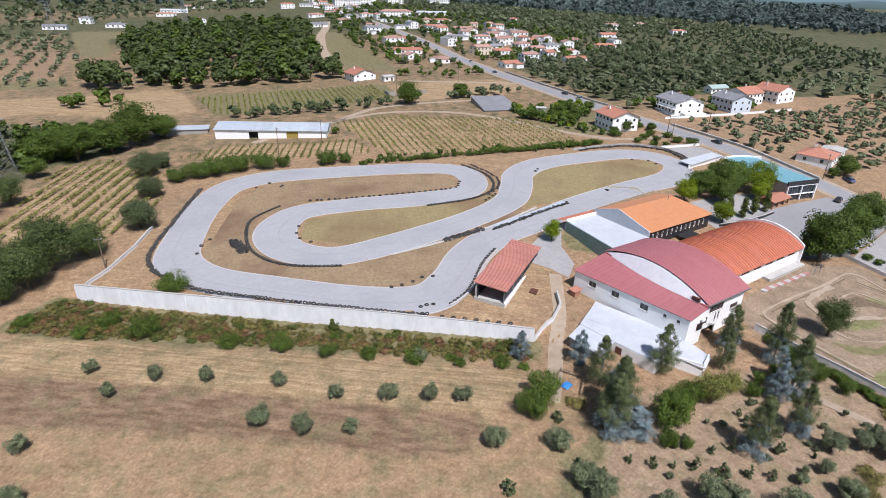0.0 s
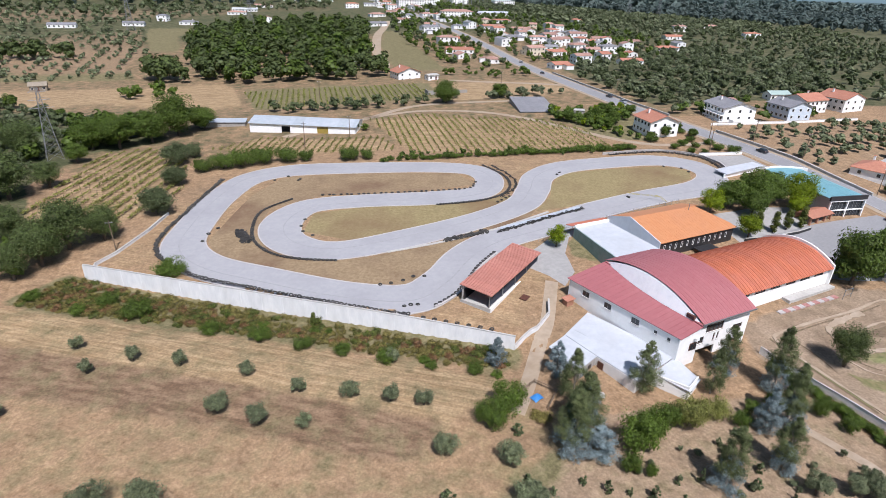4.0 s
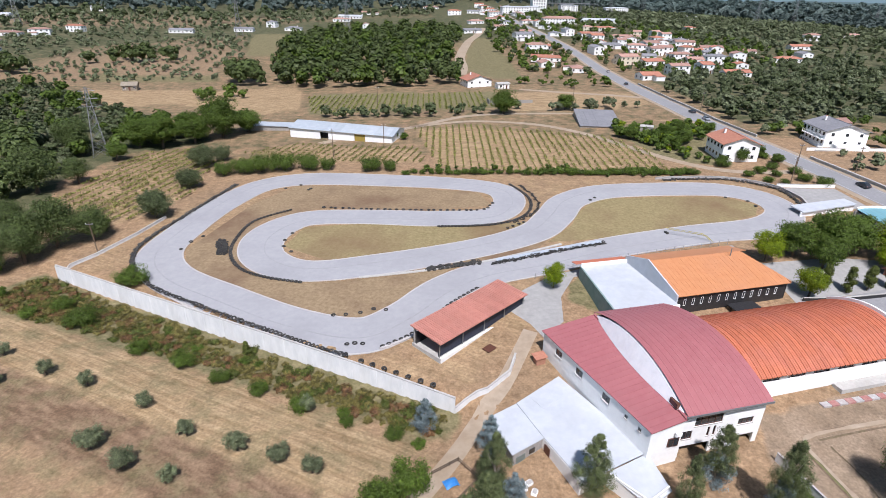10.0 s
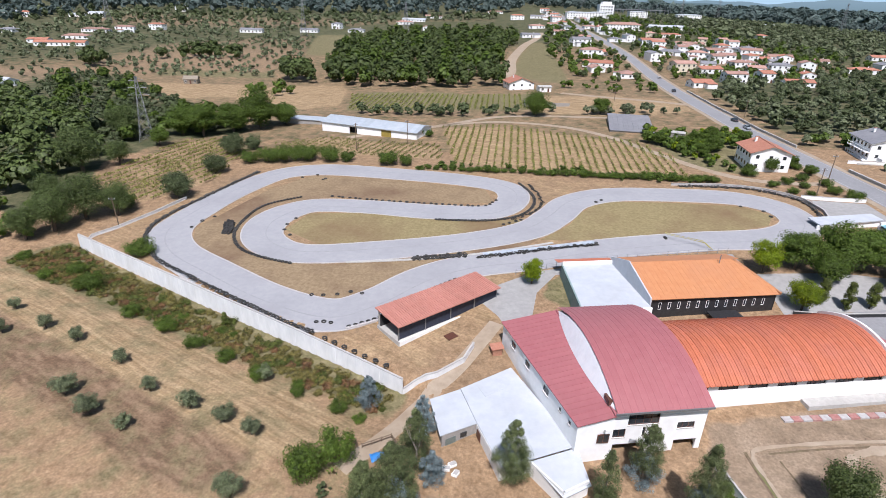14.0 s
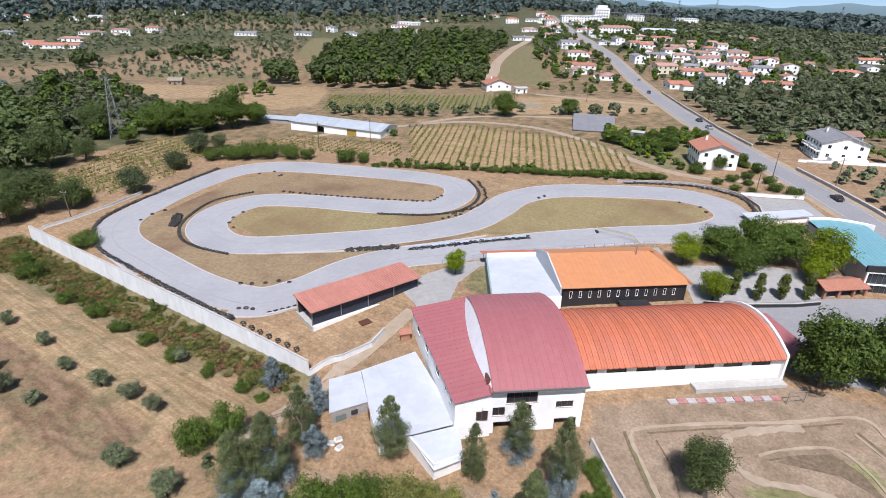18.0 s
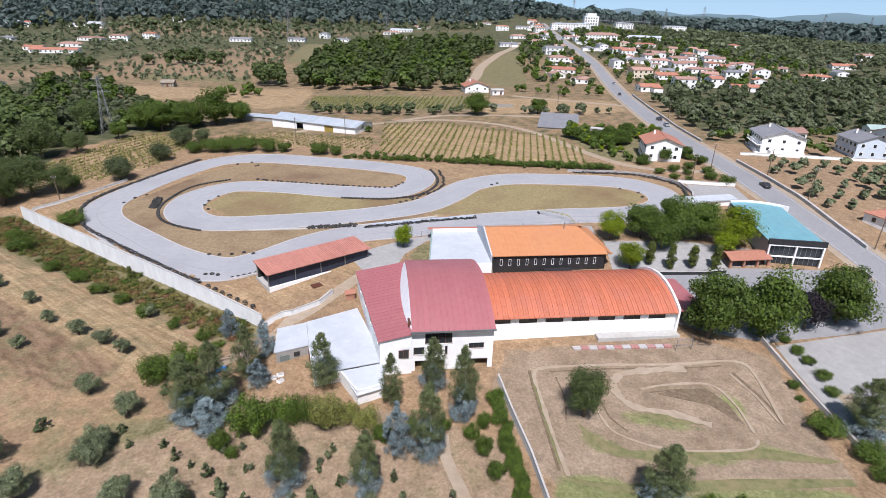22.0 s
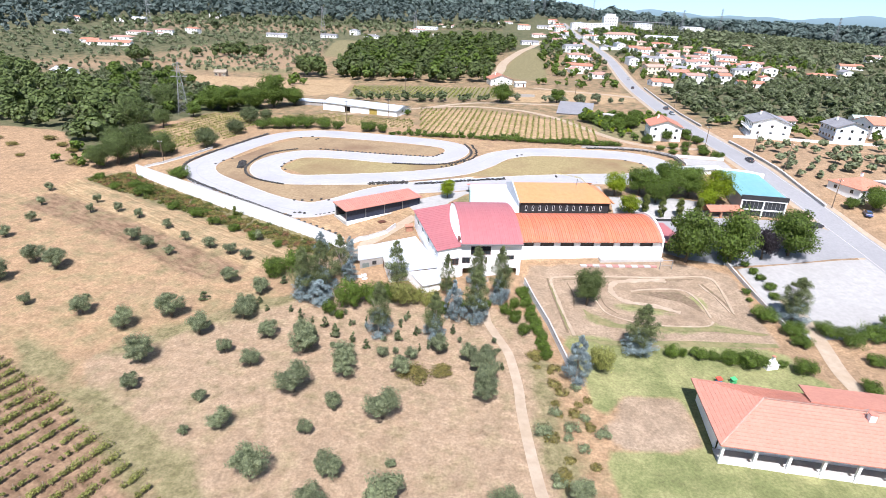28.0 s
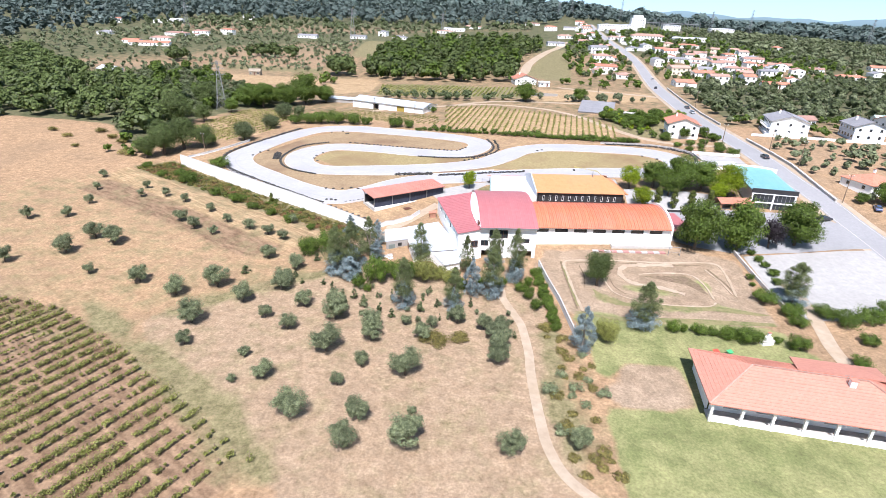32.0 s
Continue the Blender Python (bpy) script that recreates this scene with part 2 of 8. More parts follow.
def height(x, y):
    """The lie of the land: it falls to the south and, round the circuit, to the west."""
    b = np.interp(y, TAB_Y, TAB_Z)
    s = 0.0335 * np.clip((y - 65) / 40, 0, 1)
    hi = np.interp(y, [100, 150], [25, 130])
    z = b + s * np.clip(x, -120, hi)
    # the field outside the circuit's wall lies lower
    run = ((x + 108.5) * 0.851 - (y - 129.3) * 0.526) / 96.4
    out = -(x + 108.5) * 0.526 - (y - 129.3) * 0.851
    ends = np.clip((run + 0.12) / 0.12, 0, 1) * np.clip((1.12 - run) / 0.12, 0, 1)
    z = z - ends * 0.9 * np.sin(math.pi * np.clip(run, 0, 1)) * np.clip((out + 2.4) / 2.0, 0, 1) * np.clip((72 - out) / 62, 0, 1)
    z = z - ends * 1.9 * np.clip((out + 2.4) / 2.0, 0, 1) * np.clip((17 - out) / 11, 0, 1)
    far = np.clip((np.hypot(x, y - 100) - 500) / 2500, 0, 1)
    east = np.clip((x - 100) / 700, 0, 1)
    z = z * (1 - east * np.clip(far * 3, 0, 1)) - 10 * east * far
    z = z + far * 22 * np.sin(x * 0.0021 + 1.3) * np.sin(y * 0.0017 + 0.4) * (1 - east)
    return z


def drape(x, y, up=0.0):
    return (x, y, float(height(x, y)) + up)


def inside(px, py, poly):
    """Which of the points lie in a polygon."""
    hit = np.zeros(px.shape, bool)
    n = len(poly)
    for i in range(n):
        (x1, y1), (x2, y2) = poly[i], poly[(i + 1) % n]
        if y1 == y2:
            continue
        cross = (y1 > py) != (y2 > py)
        hit ^= cross & (px < (x2 - x1) * (py - y1) / (y2 - y1) + x1)
    return hit


def steps(lo, hi, near_lo, near_hi, step, grow):
    """Coordinates that are close together in the middle and widen outwards."""
    mid = list(np.arange(near_lo, near_hi + 0.01, step))
    out, d = [], step
    while mid[-1] < hi:
        d *= grow
        mid.append(mid[-1] + d)
    d = step
    while mid[0] > lo:
        d *= grow
        mid.insert(0, mid[0] - d)
    return np.array(mid)


gx = steps(-4200, 4200, -150, 130, 1.3, 1.06)
gy = steps(-350, 5000, -50, 200, 1.3, 1.055)
mx, my = np.meshgrid(gx, gy)
mz = height(mx, my)

SOIL = [(-62, 28), (-40, 50), (-22, 58), (4, 55), (18, 50), (20, 20), (22, -12), (14, -60), (0, -60), (-20, -10), (-38, 6), (-54, 18)]
LOT = [(17, 62), (20, 71), (54, 77), (68, 72), (66, 44), (50, 42), (33, 40), (23, 44)]
LAWN = [(24, 42), (33, 41), (50, 43), (64, 43), (76, 20), (80, -12), (26, -12), (27, 22)]
YARD = [(30.9, 26.8), (41.2, 27.2), (41.7, 23), (42.4, 15.2), (31, 14.7), (27.7, 14.9), (26.6, 18.2)]
TRACKSIDE = [(-106, 128), (-26, 80), (-12, 90), (-2, 108), (50, 118), (80, 130), (82, 160), (30, 168), (-20, 185), (-70, 192), (-96, 160)]
WESTFIELD = [(-160, 40), (-150, 100), (-112, 122), (-30, 74), (-30, 52), (-60, 28), (-90, 0), (-160, 0)]
SCRUB = [(-430, 420), (-412, 440), (-325, 358), (-265, 380), (-239, 383), (-178, 320), (-123, 260), (-101, 235), (-127, 223), (-136, 190), (-127, 160), (-126, 140), (-140, 146), (-165, 174), (-190, 178), (-430, 190)]
EASTWOOD = [(118, 226), (130, 330), (160, 400), (420, 480), (420, 700), (900, 700), (900, 120), (240, 200), (190, 225)]
HAY = [(22, 272), (61, 259), (98, 272), (100, 304), (61, 319), (31, 320)]
STRAW = [(-211, 360), (-178, 361), (-127, 355), (-96, 366), (-78, 353), (-73, 292), (-92, 282), (-120, 305), (-144, 320), (-166, 302), (-181, 312)]
MOWN = [(-124, 120), (-82, 98), (-34, 71), (-44, 64), (-66, 76), (-88, 89), (-122, 108)]
BROWN = [(-122, 107), (-88, 88), (-66, 75), (-46, 63), (-54, 58), (-74, 70), (-92, 80), (-124, 96)]
BAND = [(-112, 131), (-26, 79), (-27, 73), (-72, 96), (-122, 121)]
ORCHARDS = [[(-240, 381), (-137, 392), (-146, 443), (-139, 501), (-162, 652), (-212, 642), (-237, 598), (-290, 568), (-285, 467)], [(-357, 371), (-376, 419), (-273, 426), (-257, 393), (-266, 344), (-262, 318), (-296, 321)],
            [(112, 120), (113, 176), (150, 176), (240, 176), (240, 150), (180, 110), (140, 110)], [(-60, 800), (60, 830), (60, 900), (-500, 900), (-480, 690), (-250, 690)]]
GREENS = [[(-138, 501), (-116, 503), (-128, 610), (-102, 628), (-107, 669), (-159, 652)], [(28, 406), (38, 378), (59, 363), (68, 452), (81, 598), (70, 599), (43, 502)], [(-72, 337), (-68, 280), (24, 278), (31, 322)],
          [(58, 232), (98, 226), (78, 172), (60, 184)], BAND, [(-224, 425), (-215, 394), (-133, 393), (-140, 419)], [(3, 111), (16, 113), (14, 103), (4, 99), (0, 103)]]
VINES = [[(-110, 34), (-80, 29), (-63, 20), (-51, 12), (-39, 5), (-26, -4), (-40, -40), (-110, -40)]]
ROWS_N = [[(-131, 164), (-110, 150), (-98, 158), (-91, 176), (-92, 204), (-106, 222), (-121, 219)], [(-84, 214), (-68, 226), (-36, 214), (-22, 212), (-20, 192), (-60, 200)], [(-21, 240), (-17, 188), (36, 171), (55, 170), (60, 190), (52, 214), (31, 226), (2, 243)]]
LOTGREEN = [[(35.7, 57.2), (42.5, 56.8), (50.8, 54.1), (48, 52.9), (41.2, 54), (36.1, 54.9)], [(29.5, 54.1), (33.3, 50.4), (43, 48.8), (54.1, 49.4), (56.5, 52.4), (57.6, 51.1), (64, 49.5), (66.5, 47.5), (56.2, 47.6), (42.6, 47.2), (32.8, 47.8), (29.3, 50.4)],
            [(48, 42.9), (54.8, 43), (65.6, 42.7), (67, 39.3), (60.8, 39.2), (53.5, 41.2)], [(24.1, 44.9), (28.5, 44.4), (34.5, 43.8), (33.6, 41.2), (26.2, 40.4)], [(54.4, 62.9), (56.6, 61.7), (57.4, 56.5), (57, 53.2), (55.5, 56.4), (54, 60.1)]]
PATHSIDE = [(17, 37), (23, 35), (26.5, 22), (27.5, 6), (27, -12), (22, -8), (19, 4), (17, 14)]
EDGE = [(-78, 33), (-62, 25), (-46, 15), (-32, 5), (-20, -8), (-30, -10), (-44, 5), (-62, 18)]


def area(*polys):
    return np.max([inside(mx.ravel(), my.ravel(), p) for p in polys], 0).astype(float)


away = np.hypot(mx.ravel(), my.ravel() - 120)
mask = np.zeros((mx.size, 8))
mask[:, 0] = area(SOIL)
mask[:, 1] = np.maximum(area(LAWN) * (1 - area(YARD)), 0.85 * area(*LOTGREEN))
mask[:, 2] = area(LOT) + 0.8 * area(YARD) + 0.15 * area(TRACKSIDE)
mask[:, 3] = area(SCRUB, EASTWOOD) * 0.95 + np.clip((away - 420) / 300, 0, 0.75) + 0.3 * np.clip((away - 800) / 200, 0, 1) + 0.43 * (my.ravel() > 200)
mask[:, 4] = area(MOWN, HAY, STRAW) + 0.6 * area(*ROWS_N) + 0.4 * area(WESTFIELD) + 0.42 * area(TRACKSIDE)
mask[:, 5] = 0.7 * area(BROWN) + area(*VINES) + 0.27 * area(WESTFIELD)
mask[:, 6] = 0.5 * area(*ORCHARDS)
mask[:, 7] = area(*GREENS) + 0.36 * area(WESTFIELD) + 0.33 * area(SOIL) + 0.55 * area(EDGE) + 0.4 * area(PATHSIDE)
mask = np.clip(mask, 0, 1)
# soften the borders of the plots
blur = mask.reshape(*mx.shape, 8)
for k in range(2):
    pad = np.pad(blur, ((1, 1), (1, 1), (0, 0)), "edge")
    blur = (pad[:-2, 1:-1] + pad[2:, 1:-1] + pad[1:-1, :-2] + pad[1:-1, 2:] + 2 * pad[1:-1, 1:-1]) / 6
w, h = len(gx), len(gy)
gm = bpy.data.meshes.new("ground")
idx = np.arange(w * h).reshape(h, w)
quads = np.stack([idx[:-1, :-1], idx[:-1, 1:], idx[1:, 1:], idx[1:, :-1]], -1).reshape(-1, 4)
gm.from_pydata(np.stack([mx, my, mz], -1).reshape(-1, 3).tolist(), [], quads.tolist())
gm.polygons.foreach_set("use_smooth", [True] * len(gm.polygons))
for name, lo in (("plots", 0), ("crops", 4)):
    attr = gm.attributes.new(name, "FLOAT_COLOR", "POINT")
    attr.data.foreach_set("color", np.ascontiguousarray(blur.reshape(-1, 8)[:, lo:lo + 4]).ravel())


def ground_material():
    m = mat("dry_ground", (0.22, 0.141, 0.08), (0.342, 0.232, 0.141), 0.9, 0.95, (0.175, 0.125, 0.08), 0.05, 0.5, 2.0, camount=0.55, spec=0.2)
    t, link = m.node_tree, m.node_tree.links.new
    bs = t.nodes["Principled BSDF"]
    src = bs.inputs["Base Color"].links[0].from_socket
    plots = []
    for name in ("plots", "crops"):
        at = t.nodes.new("ShaderNodeAttribute")
        at.attribute_name = name
        sep = t.nodes.new("ShaderNodeSeparateColor")
        link(at.outputs["Color"], sep.inputs[0])
        plots += [sep.outputs[0], sep.outputs[1], sep.outputs[2], at.outputs["Alpha"]]
    geo = t.nodes.new("ShaderNodeNewGeometry")

    def noise_of(s, d=5.0):
        n = t.nodes.new("ShaderNodeTexNoise")
        n.inputs["Scale"].default_value, n.inputs["Detail"].default_value = s, d
        n.inputs["Roughness"].default_value = 0.65
        link(geo.outputs["Position"], n.inputs["Vector"])
        return n.outputs["Fac"]

    def streaks(turn, long, wide):
        """Grain drawn out along the way a field was mown or ploughed."""
        mp = t.nodes.new("ShaderNodeMapping")
        mp.vector_type = "TEXTURE"
        mp.inputs["Rotation"].default_value = (0, 0, radians(turn))
        mp.inputs["Scale"].default_value = (long, wide, 1)
        link(geo.outputs["Position"], mp.inputs["Vector"])
        n = t.nodes.new("ShaderNodeTexNoise")
        n.inputs["Scale"].default_value, n.inputs["Detail"].default_value = 1.0, 5.0
        link(mp.outputs[0], n.inputs["Vector"])
        return n.outputs["Fac"]

    def two(n, a, b, lo=0.35, hi=0.65):
        r = t.nodes.new("ShaderNodeMapRange")
        r.inputs["From Min"].default_value, r.inputs["From Max"].default_value = lo, hi
        link(n, r.inputs["Value"])
        x = t.nodes.new("ShaderNodeMix")
        x.data_type = "RGBA"
        link(r.outputs["Result"], x.inputs[0])
        x.inputs[6].default_value, x.inputs[7].default_value = (*a, 1), (*b, 1)
        return x.outputs[2]

    n_fine, n_mid, n_edge, n_grit = noise_of(0.7), noise_of(0.16), noise_of(0.22, 8.0), noise_of(2.2, 3.0)

    def lay(base, value, top):
        # the border of a plot frays with the noise
        a = t.nodes.new("ShaderNodeMath")
        a.operation = "ADD"
        link(value, a.inputs[0])
        link(n_edge, a.inputs[1])
        r = t.nodes.new("ShaderNodeMapRange")
        r.inputs["From Min"].default_value, r.inputs["From Max"].default_value = 0.82, 1.12
        link(a.outputs[0], r.inputs["Value"])
        x = t.nodes.new("ShaderNodeMix")
        x.data_type = "RGBA"
        link(r.outputs["Result"], x.inputs[0])
        link(base, x.inputs[6])
        link(top, x.inputs[7])
        return x.outputs[2]

    col = lay(src, plots[3], two(n_mid, (0.065, 0.072, 0.034), (0.152, 0.133, 0.076), 0.42, 0.72))
    col = lay(col, plots[4], two(streaks(-31.7, 9.0, 0.7), (0.243, 0.165, 0.09), (0.37, 0.268, 0.158)))
    col = lay(col, plots[5], two(streaks(-31.7, 4.0, 1.2), (0.137, 0.087, 0.053), (0.243, 0.163, 0.103)))
    col = lay(col, plots[6], two(n_fine, (0.205, 0.141, 0.087), (0.296, 0.209, 0.133)))
    col = lay(col, plots[0], two(n_fine, (0.233, 0.164, 0.106), (0.298, 0.22, 0.148)))
    col = lay(col, plots[2], two(n_mid, (0.213, 0.156, 0.106), (0.289, 0.22, 0.156)))
    col = lay(col, plots[7], two(n_fine, (0.122, 0.11, 0.053), (0.213, 0.182, 0.099)))
    col = lay(col, plots[1], two(n_mid, (0.137, 0.152, 0.061), (0.228, 0.224, 0.103)))
    # clods and stubble: a last fine grain over all of it
    hs = t.nodes.new("ShaderNodeHueSaturation")
    vr = t.nodes.new("ShaderNodeMapRange")
    vr.inputs["From Min"].default_value, vr.inputs["From Max"].default_value = 0.3, 0.7
    vr.inputs["To Min"].default_value, vr.inputs["To Max"].default_value = 0.76, 1.25
    link(n_grit, vr.inputs["Value"])
    vb = t.nodes.new("ShaderNodeMapRange")
    vb.inputs["From Min"].default_value, vb.inputs["From Max"].default_value = 0.34, 0.66
    vb.inputs["To Min"].default_value, vb.inputs["To Max"].default_value = 0.84, 1.15
    link(noise_of(0.42, 8.0), vb.inputs["Value"])
    vm = t.nodes.new("ShaderNodeMath")
    vm.operation = "MULTIPLY"
    link(vr.outputs["Result"], vm.inputs[0])
    link(vb.outputs["Result"], vm.inputs[1])
    link(vm.outputs[0], hs.inputs["Value"])
    link(col, hs.inputs["Color"])
    col = hs.outputs["Color"]
    link(col, bs.inputs["Base Color"])
    return m


gm.materials.append(ground_material())
tagged(new("ground", gm), "dry grass, bare soil and fields falling gently southwards", "ground", kind="structure")


# ---- circuit ----
def smooth_line(pts, n=8, closed=False):
    """A Catmull-Rom line through points of any width."""
    p = np.array(pts, float)
    out = []
    k = len(p)
    for i in range(k if closed else k - 1):
        if closed:
            a, b, c, d = p[(i - 1) % k], p[i], p[(i + 1) % k], p[(i + 2) % k]
        else:
            a, b, c, d = p[max(i - 1, 0)], p[i], p[i + 1], p[min(i + 2, k - 1)]
        for s in np.arange(n) / n:
            out.append(0.5 * (2 * b + (c - a) * s + (2 * a - 5 * b + 4 * c - d) * s**2 + (3 * b - a - 3 * c + d) * s**3))
    if not closed:
        out.append(p[-1])
    return np.array(out)


def sides(line, closed=False):
    """Unit normals, to the left of the way along a line."""
    p = line[:, :2]
    if closed:
        d = np.roll(p, -1, 0) - np.roll(p, 1, 0)
    else:
        d = np.gradient(p, axis=0)
    d /= np.linalg.norm(d, axis=1)[:, None] + 1e-9
    return np.stack([-d[:, 1], d[:, 0]], -1)


def ribbon(line, left, right, up, closed=False, across=4, thick=0.0):
    """A band along a line, draped over the ground, between offsets to the left and to the right."""
    nrm = sides(line, closed)
    v, f = [], []
    n = len(line)
    l = left if hasattr(left, "__len__") else [left] * n
    r = right if hasattr(right, "__len__") else [right] * n
    for i in range(n):
        for k in range(across + 1):
            q = l[i] + (r[i] - l[i]) * k / across
            x, y = line[i, 0] + nrm[i, 0] * q, line[i, 1] + nrm[i, 1] * q
            v.append(drape(x, y, up))
    w = across + 1
    for i in range(n if closed else n - 1):
        j = (i + 1) % n
        f += [(i * w + k, i * w + k + 1, j * w + k + 1, j * w + k) for k in range(across)]
    if thick:
        m = len(v)
        v += [(x, y, z - thick) for x, y, z in v]
        for i in range(n if closed else n - 1):
            j = (i + 1) % n
            f += [(i * w, j * w, m + j * w, m + i * w), (j * w + across, i * w + across, m + i * w + across, m + j * w + across)]
    return v, f


# centre of the lap, with the width of the tarmac
LAP = [(60, 129, 10), (40, 127.5, 9), (18, 124, 9), (0, 119, 9), (-14, 116, 9.5), (-24, 110.5, 10), (-33, 102, 10), (-42, 97.5, 10.5),
       (-55, 103, 9.5), (-70, 113.5, 9.5), (-83, 124, 9.5), (-88.5, 135, 10), (-86, 148, 9.5), (-80.5, 164, 9.5), (-72, 178, 10),
       (-58, 182, 10.5), (-36, 177.5, 10), (-14, 171, 9.5), (-2, 164, 9), (-0.5, 154, 8.5), (-7, 145.5, 8.5), (-22, 145.5, 9), (-42, 149.5, 8.5),
       (-57, 150, 9), (-65, 141, 10.5), (-64, 130, 9.5), (-54, 122.5, 8.5), (-36, 123.5, 9), (-14, 128, 8.5), (1, 134, 9), (9, 142.5, 9.5), (16, 152, 9.5),
       (28, 157.5, 10)]
LAP_EAST = [(46, 157, 10), (62, 154, 10), (70.5, 146, 9.5), (70, 136, 9)]
lap = smooth_line(LAP + LAP_EAST, 8, True)
half = lap[:, 2] / 2
part_lap = part("track", ribbon(lap, half, -half, 0.07, True, 6), ASPHALT)
tagged(part_lap, "pale grey worn asphalt kart track with tight bends", "kart track", kind="structure")


def sheet(name, poly, up, material, label, category, step=3.0):
    """A thin layer of paving over a plan, draped over the ground."""
    bm = bmesh.new()
    bm.faces.new([bm.verts.new((x, y, 0)) for x, y in poly])
    bmesh.ops.triangulate(bm, faces=bm.faces[:])
    for k in range(2):
        bmesh.ops.subdivide_edges(bm, edges=[e for e in bm.edges if e.calc_length() > step], cuts=2, use_grid_fill=True)
        bmesh.ops.triangulate(bm, faces=bm.faces[:])
    for v in bm.verts:
        v.co.z = float(height(v.co.x, v.co.y)) + up
    bmesh.ops.recalc_face_normals(bm, faces=bm.faces[:])
    if sum(f.normal.z for f in bm.faces) < 0:
        bmesh.ops.reverse_faces(bm, faces=bm.faces[:])
    me = bpy.data.meshes.new(name)
    bm.to_mesh(me)
    bm.free()
    me.materials.append(material)
    return tagged(new(name, me), label, category, kind="structure")


def lane(name, pts, wide, up, material, label, category, n=6, edge=0.0):
    line = smooth_line(pts, n)
    ob = part(name, ribbon(line, wide / 2, -wide / 2, up, across=max(2, int(wide / 2))), material)
    return tagged(ob, label, category, kind="structure")


GROOVE = mat("tyre_groove", (0.258, 0.258, 0.27), (0.304, 0.304, 0.315), 1.0, 0.8, (0.327, 0.327, 0.334), 0.12, 0.05)
SAND = mat("pale_dirt", (0.304, 0.239, 0.175), (0.388, 0.319, 0.243), 0.6, 0.95, (0.289, 0.213, 0.137), 0.12, 0.4, 2.5, spec=0.2)
INFIELD = mat("infield_dry_grass", (0.205, 0.144, 0.084), (0.304, 0.228, 0.141), 1.4, 0.95, (0.152, 0.095, 0.061), 0.055, 0.5, 2.5, camount=1.0, spec=0.2)
INGREEN = mat("infield_thin_grass", (0.198, 0.156, 0.076), (0.289, 0.236, 0.125), 1.4, 0.95, (0.182, 0.118, 0.068), 0.05, 0.5, 2.5, camount=1.0, spec=0.2)
PAVING = mat("sunlit_concrete_yard", (0.274, 0.27, 0.262), (0.342, 0.334, 0.323), 0.9, 0.9, (0.236, 0.228, 0.217), 0.1, 0.1, 5.0)

for name, pts, m in (("infield", [(-83, 136), (-72, 163), (-62, 176), (-40, 173), (-8, 163), (-6, 152), (-24, 151), (-52, 157), (-67, 152), (-72, 138), (-66, 124), (-46, 117), (-12, 124), (4, 130), (-2, 124), (-22, 119), (-34, 106), (-44, 102), (-60, 111), (-80, 126)], INFIELD),
                     ("infield", [(-60, 135), (-56, 145), (-42, 145), (-10, 139.5), (4, 141), (-8, 133), (-27, 129), (-50, 127)], INGREEN),
                     ("infield", [(24, 152.5), (16, 144), (12, 137), (3, 128.5), (20, 128.5), (47, 131.5), (62, 136), (66, 142), (61, 148), (44, 151)], INGREEN)):
    sheet(name, pts, 0.035, m, "dry yellowed grass inside the kart track", "grass")

for name, a, b in (("kerb", half + 0.0, half + 0.3), ("kerb", -half, -half - 0.3)):
    tagged(part(name, ribbon(lap, b, a, 0.13, True, 1, 0.14), KERBWHITE), "low white painted concrete kerb of the track", "kerb", kind="structure")
part_groove = part("racing_line", ribbon(lap, 1.1 + 0 * half, 0.75 + 0 * half, 0.078, True, 1), GROOVE)
tagged(part_groove, "faint dark rubber line worn into the asphalt", "track mark", kind="structure")

sheet("pit_lane", [(-45, 92.3), (-39, 93.5), (-31.7, 97.2), (-24, 105.5), (-17.5, 110.3), (-2, 114.6), (14, 118.6), (30, 121), (50, 123.6), (66, 127), (72, 133), (60, 129), (20, 125.5), (0, 121), (-18, 114), (-30, 106)], 0.055, ASPHALT, "worn grey asphalt of the pit lane", "road")
sheet("yard", [(-14, 104), (-8, 108.5), (0, 113.5), (20, 118.5), (46, 121), (46, 116), (20, 114.5), (4, 112), (-1, 105), (-3, 97), (-8, 92.5), (-9.5, 97)], 0.045, PAVING, "pale cracked concrete yard", "pavement")
sheet("forecourt", [(47, 84), (52, 98.5), (66, 100.6), (72, 101.5), (84, 102), (100, 102), (106, 96), (108, 84), (97, 82), (86, 79), (70, 76), (60, 78)], 0.05, ROADTAR, "grey asphalt forecourt", "road")
sheet("terrace", [(46, 98), (47, 112), (66, 113), (82, 110), (82, 103.5), (66, 100.5)], 0.055, PAVING, "pale paved terrace under trees", "pavement")
sheet("parking", [(70.5, 75), (71.2, 60), (73.5, 47.5), (100, 50), (118, 62), (113, 84), (98, 81.5), (85, 78.5)], 0.05, PAVING, "bare sunlit concrete parking ground", "pavement")
sheet("loading_yard", [(80, 136), (95, 136), (95.5, 149.5), (82, 152.5)], 0.05, PAVING, "pale concrete yard beside the road", "pavement")

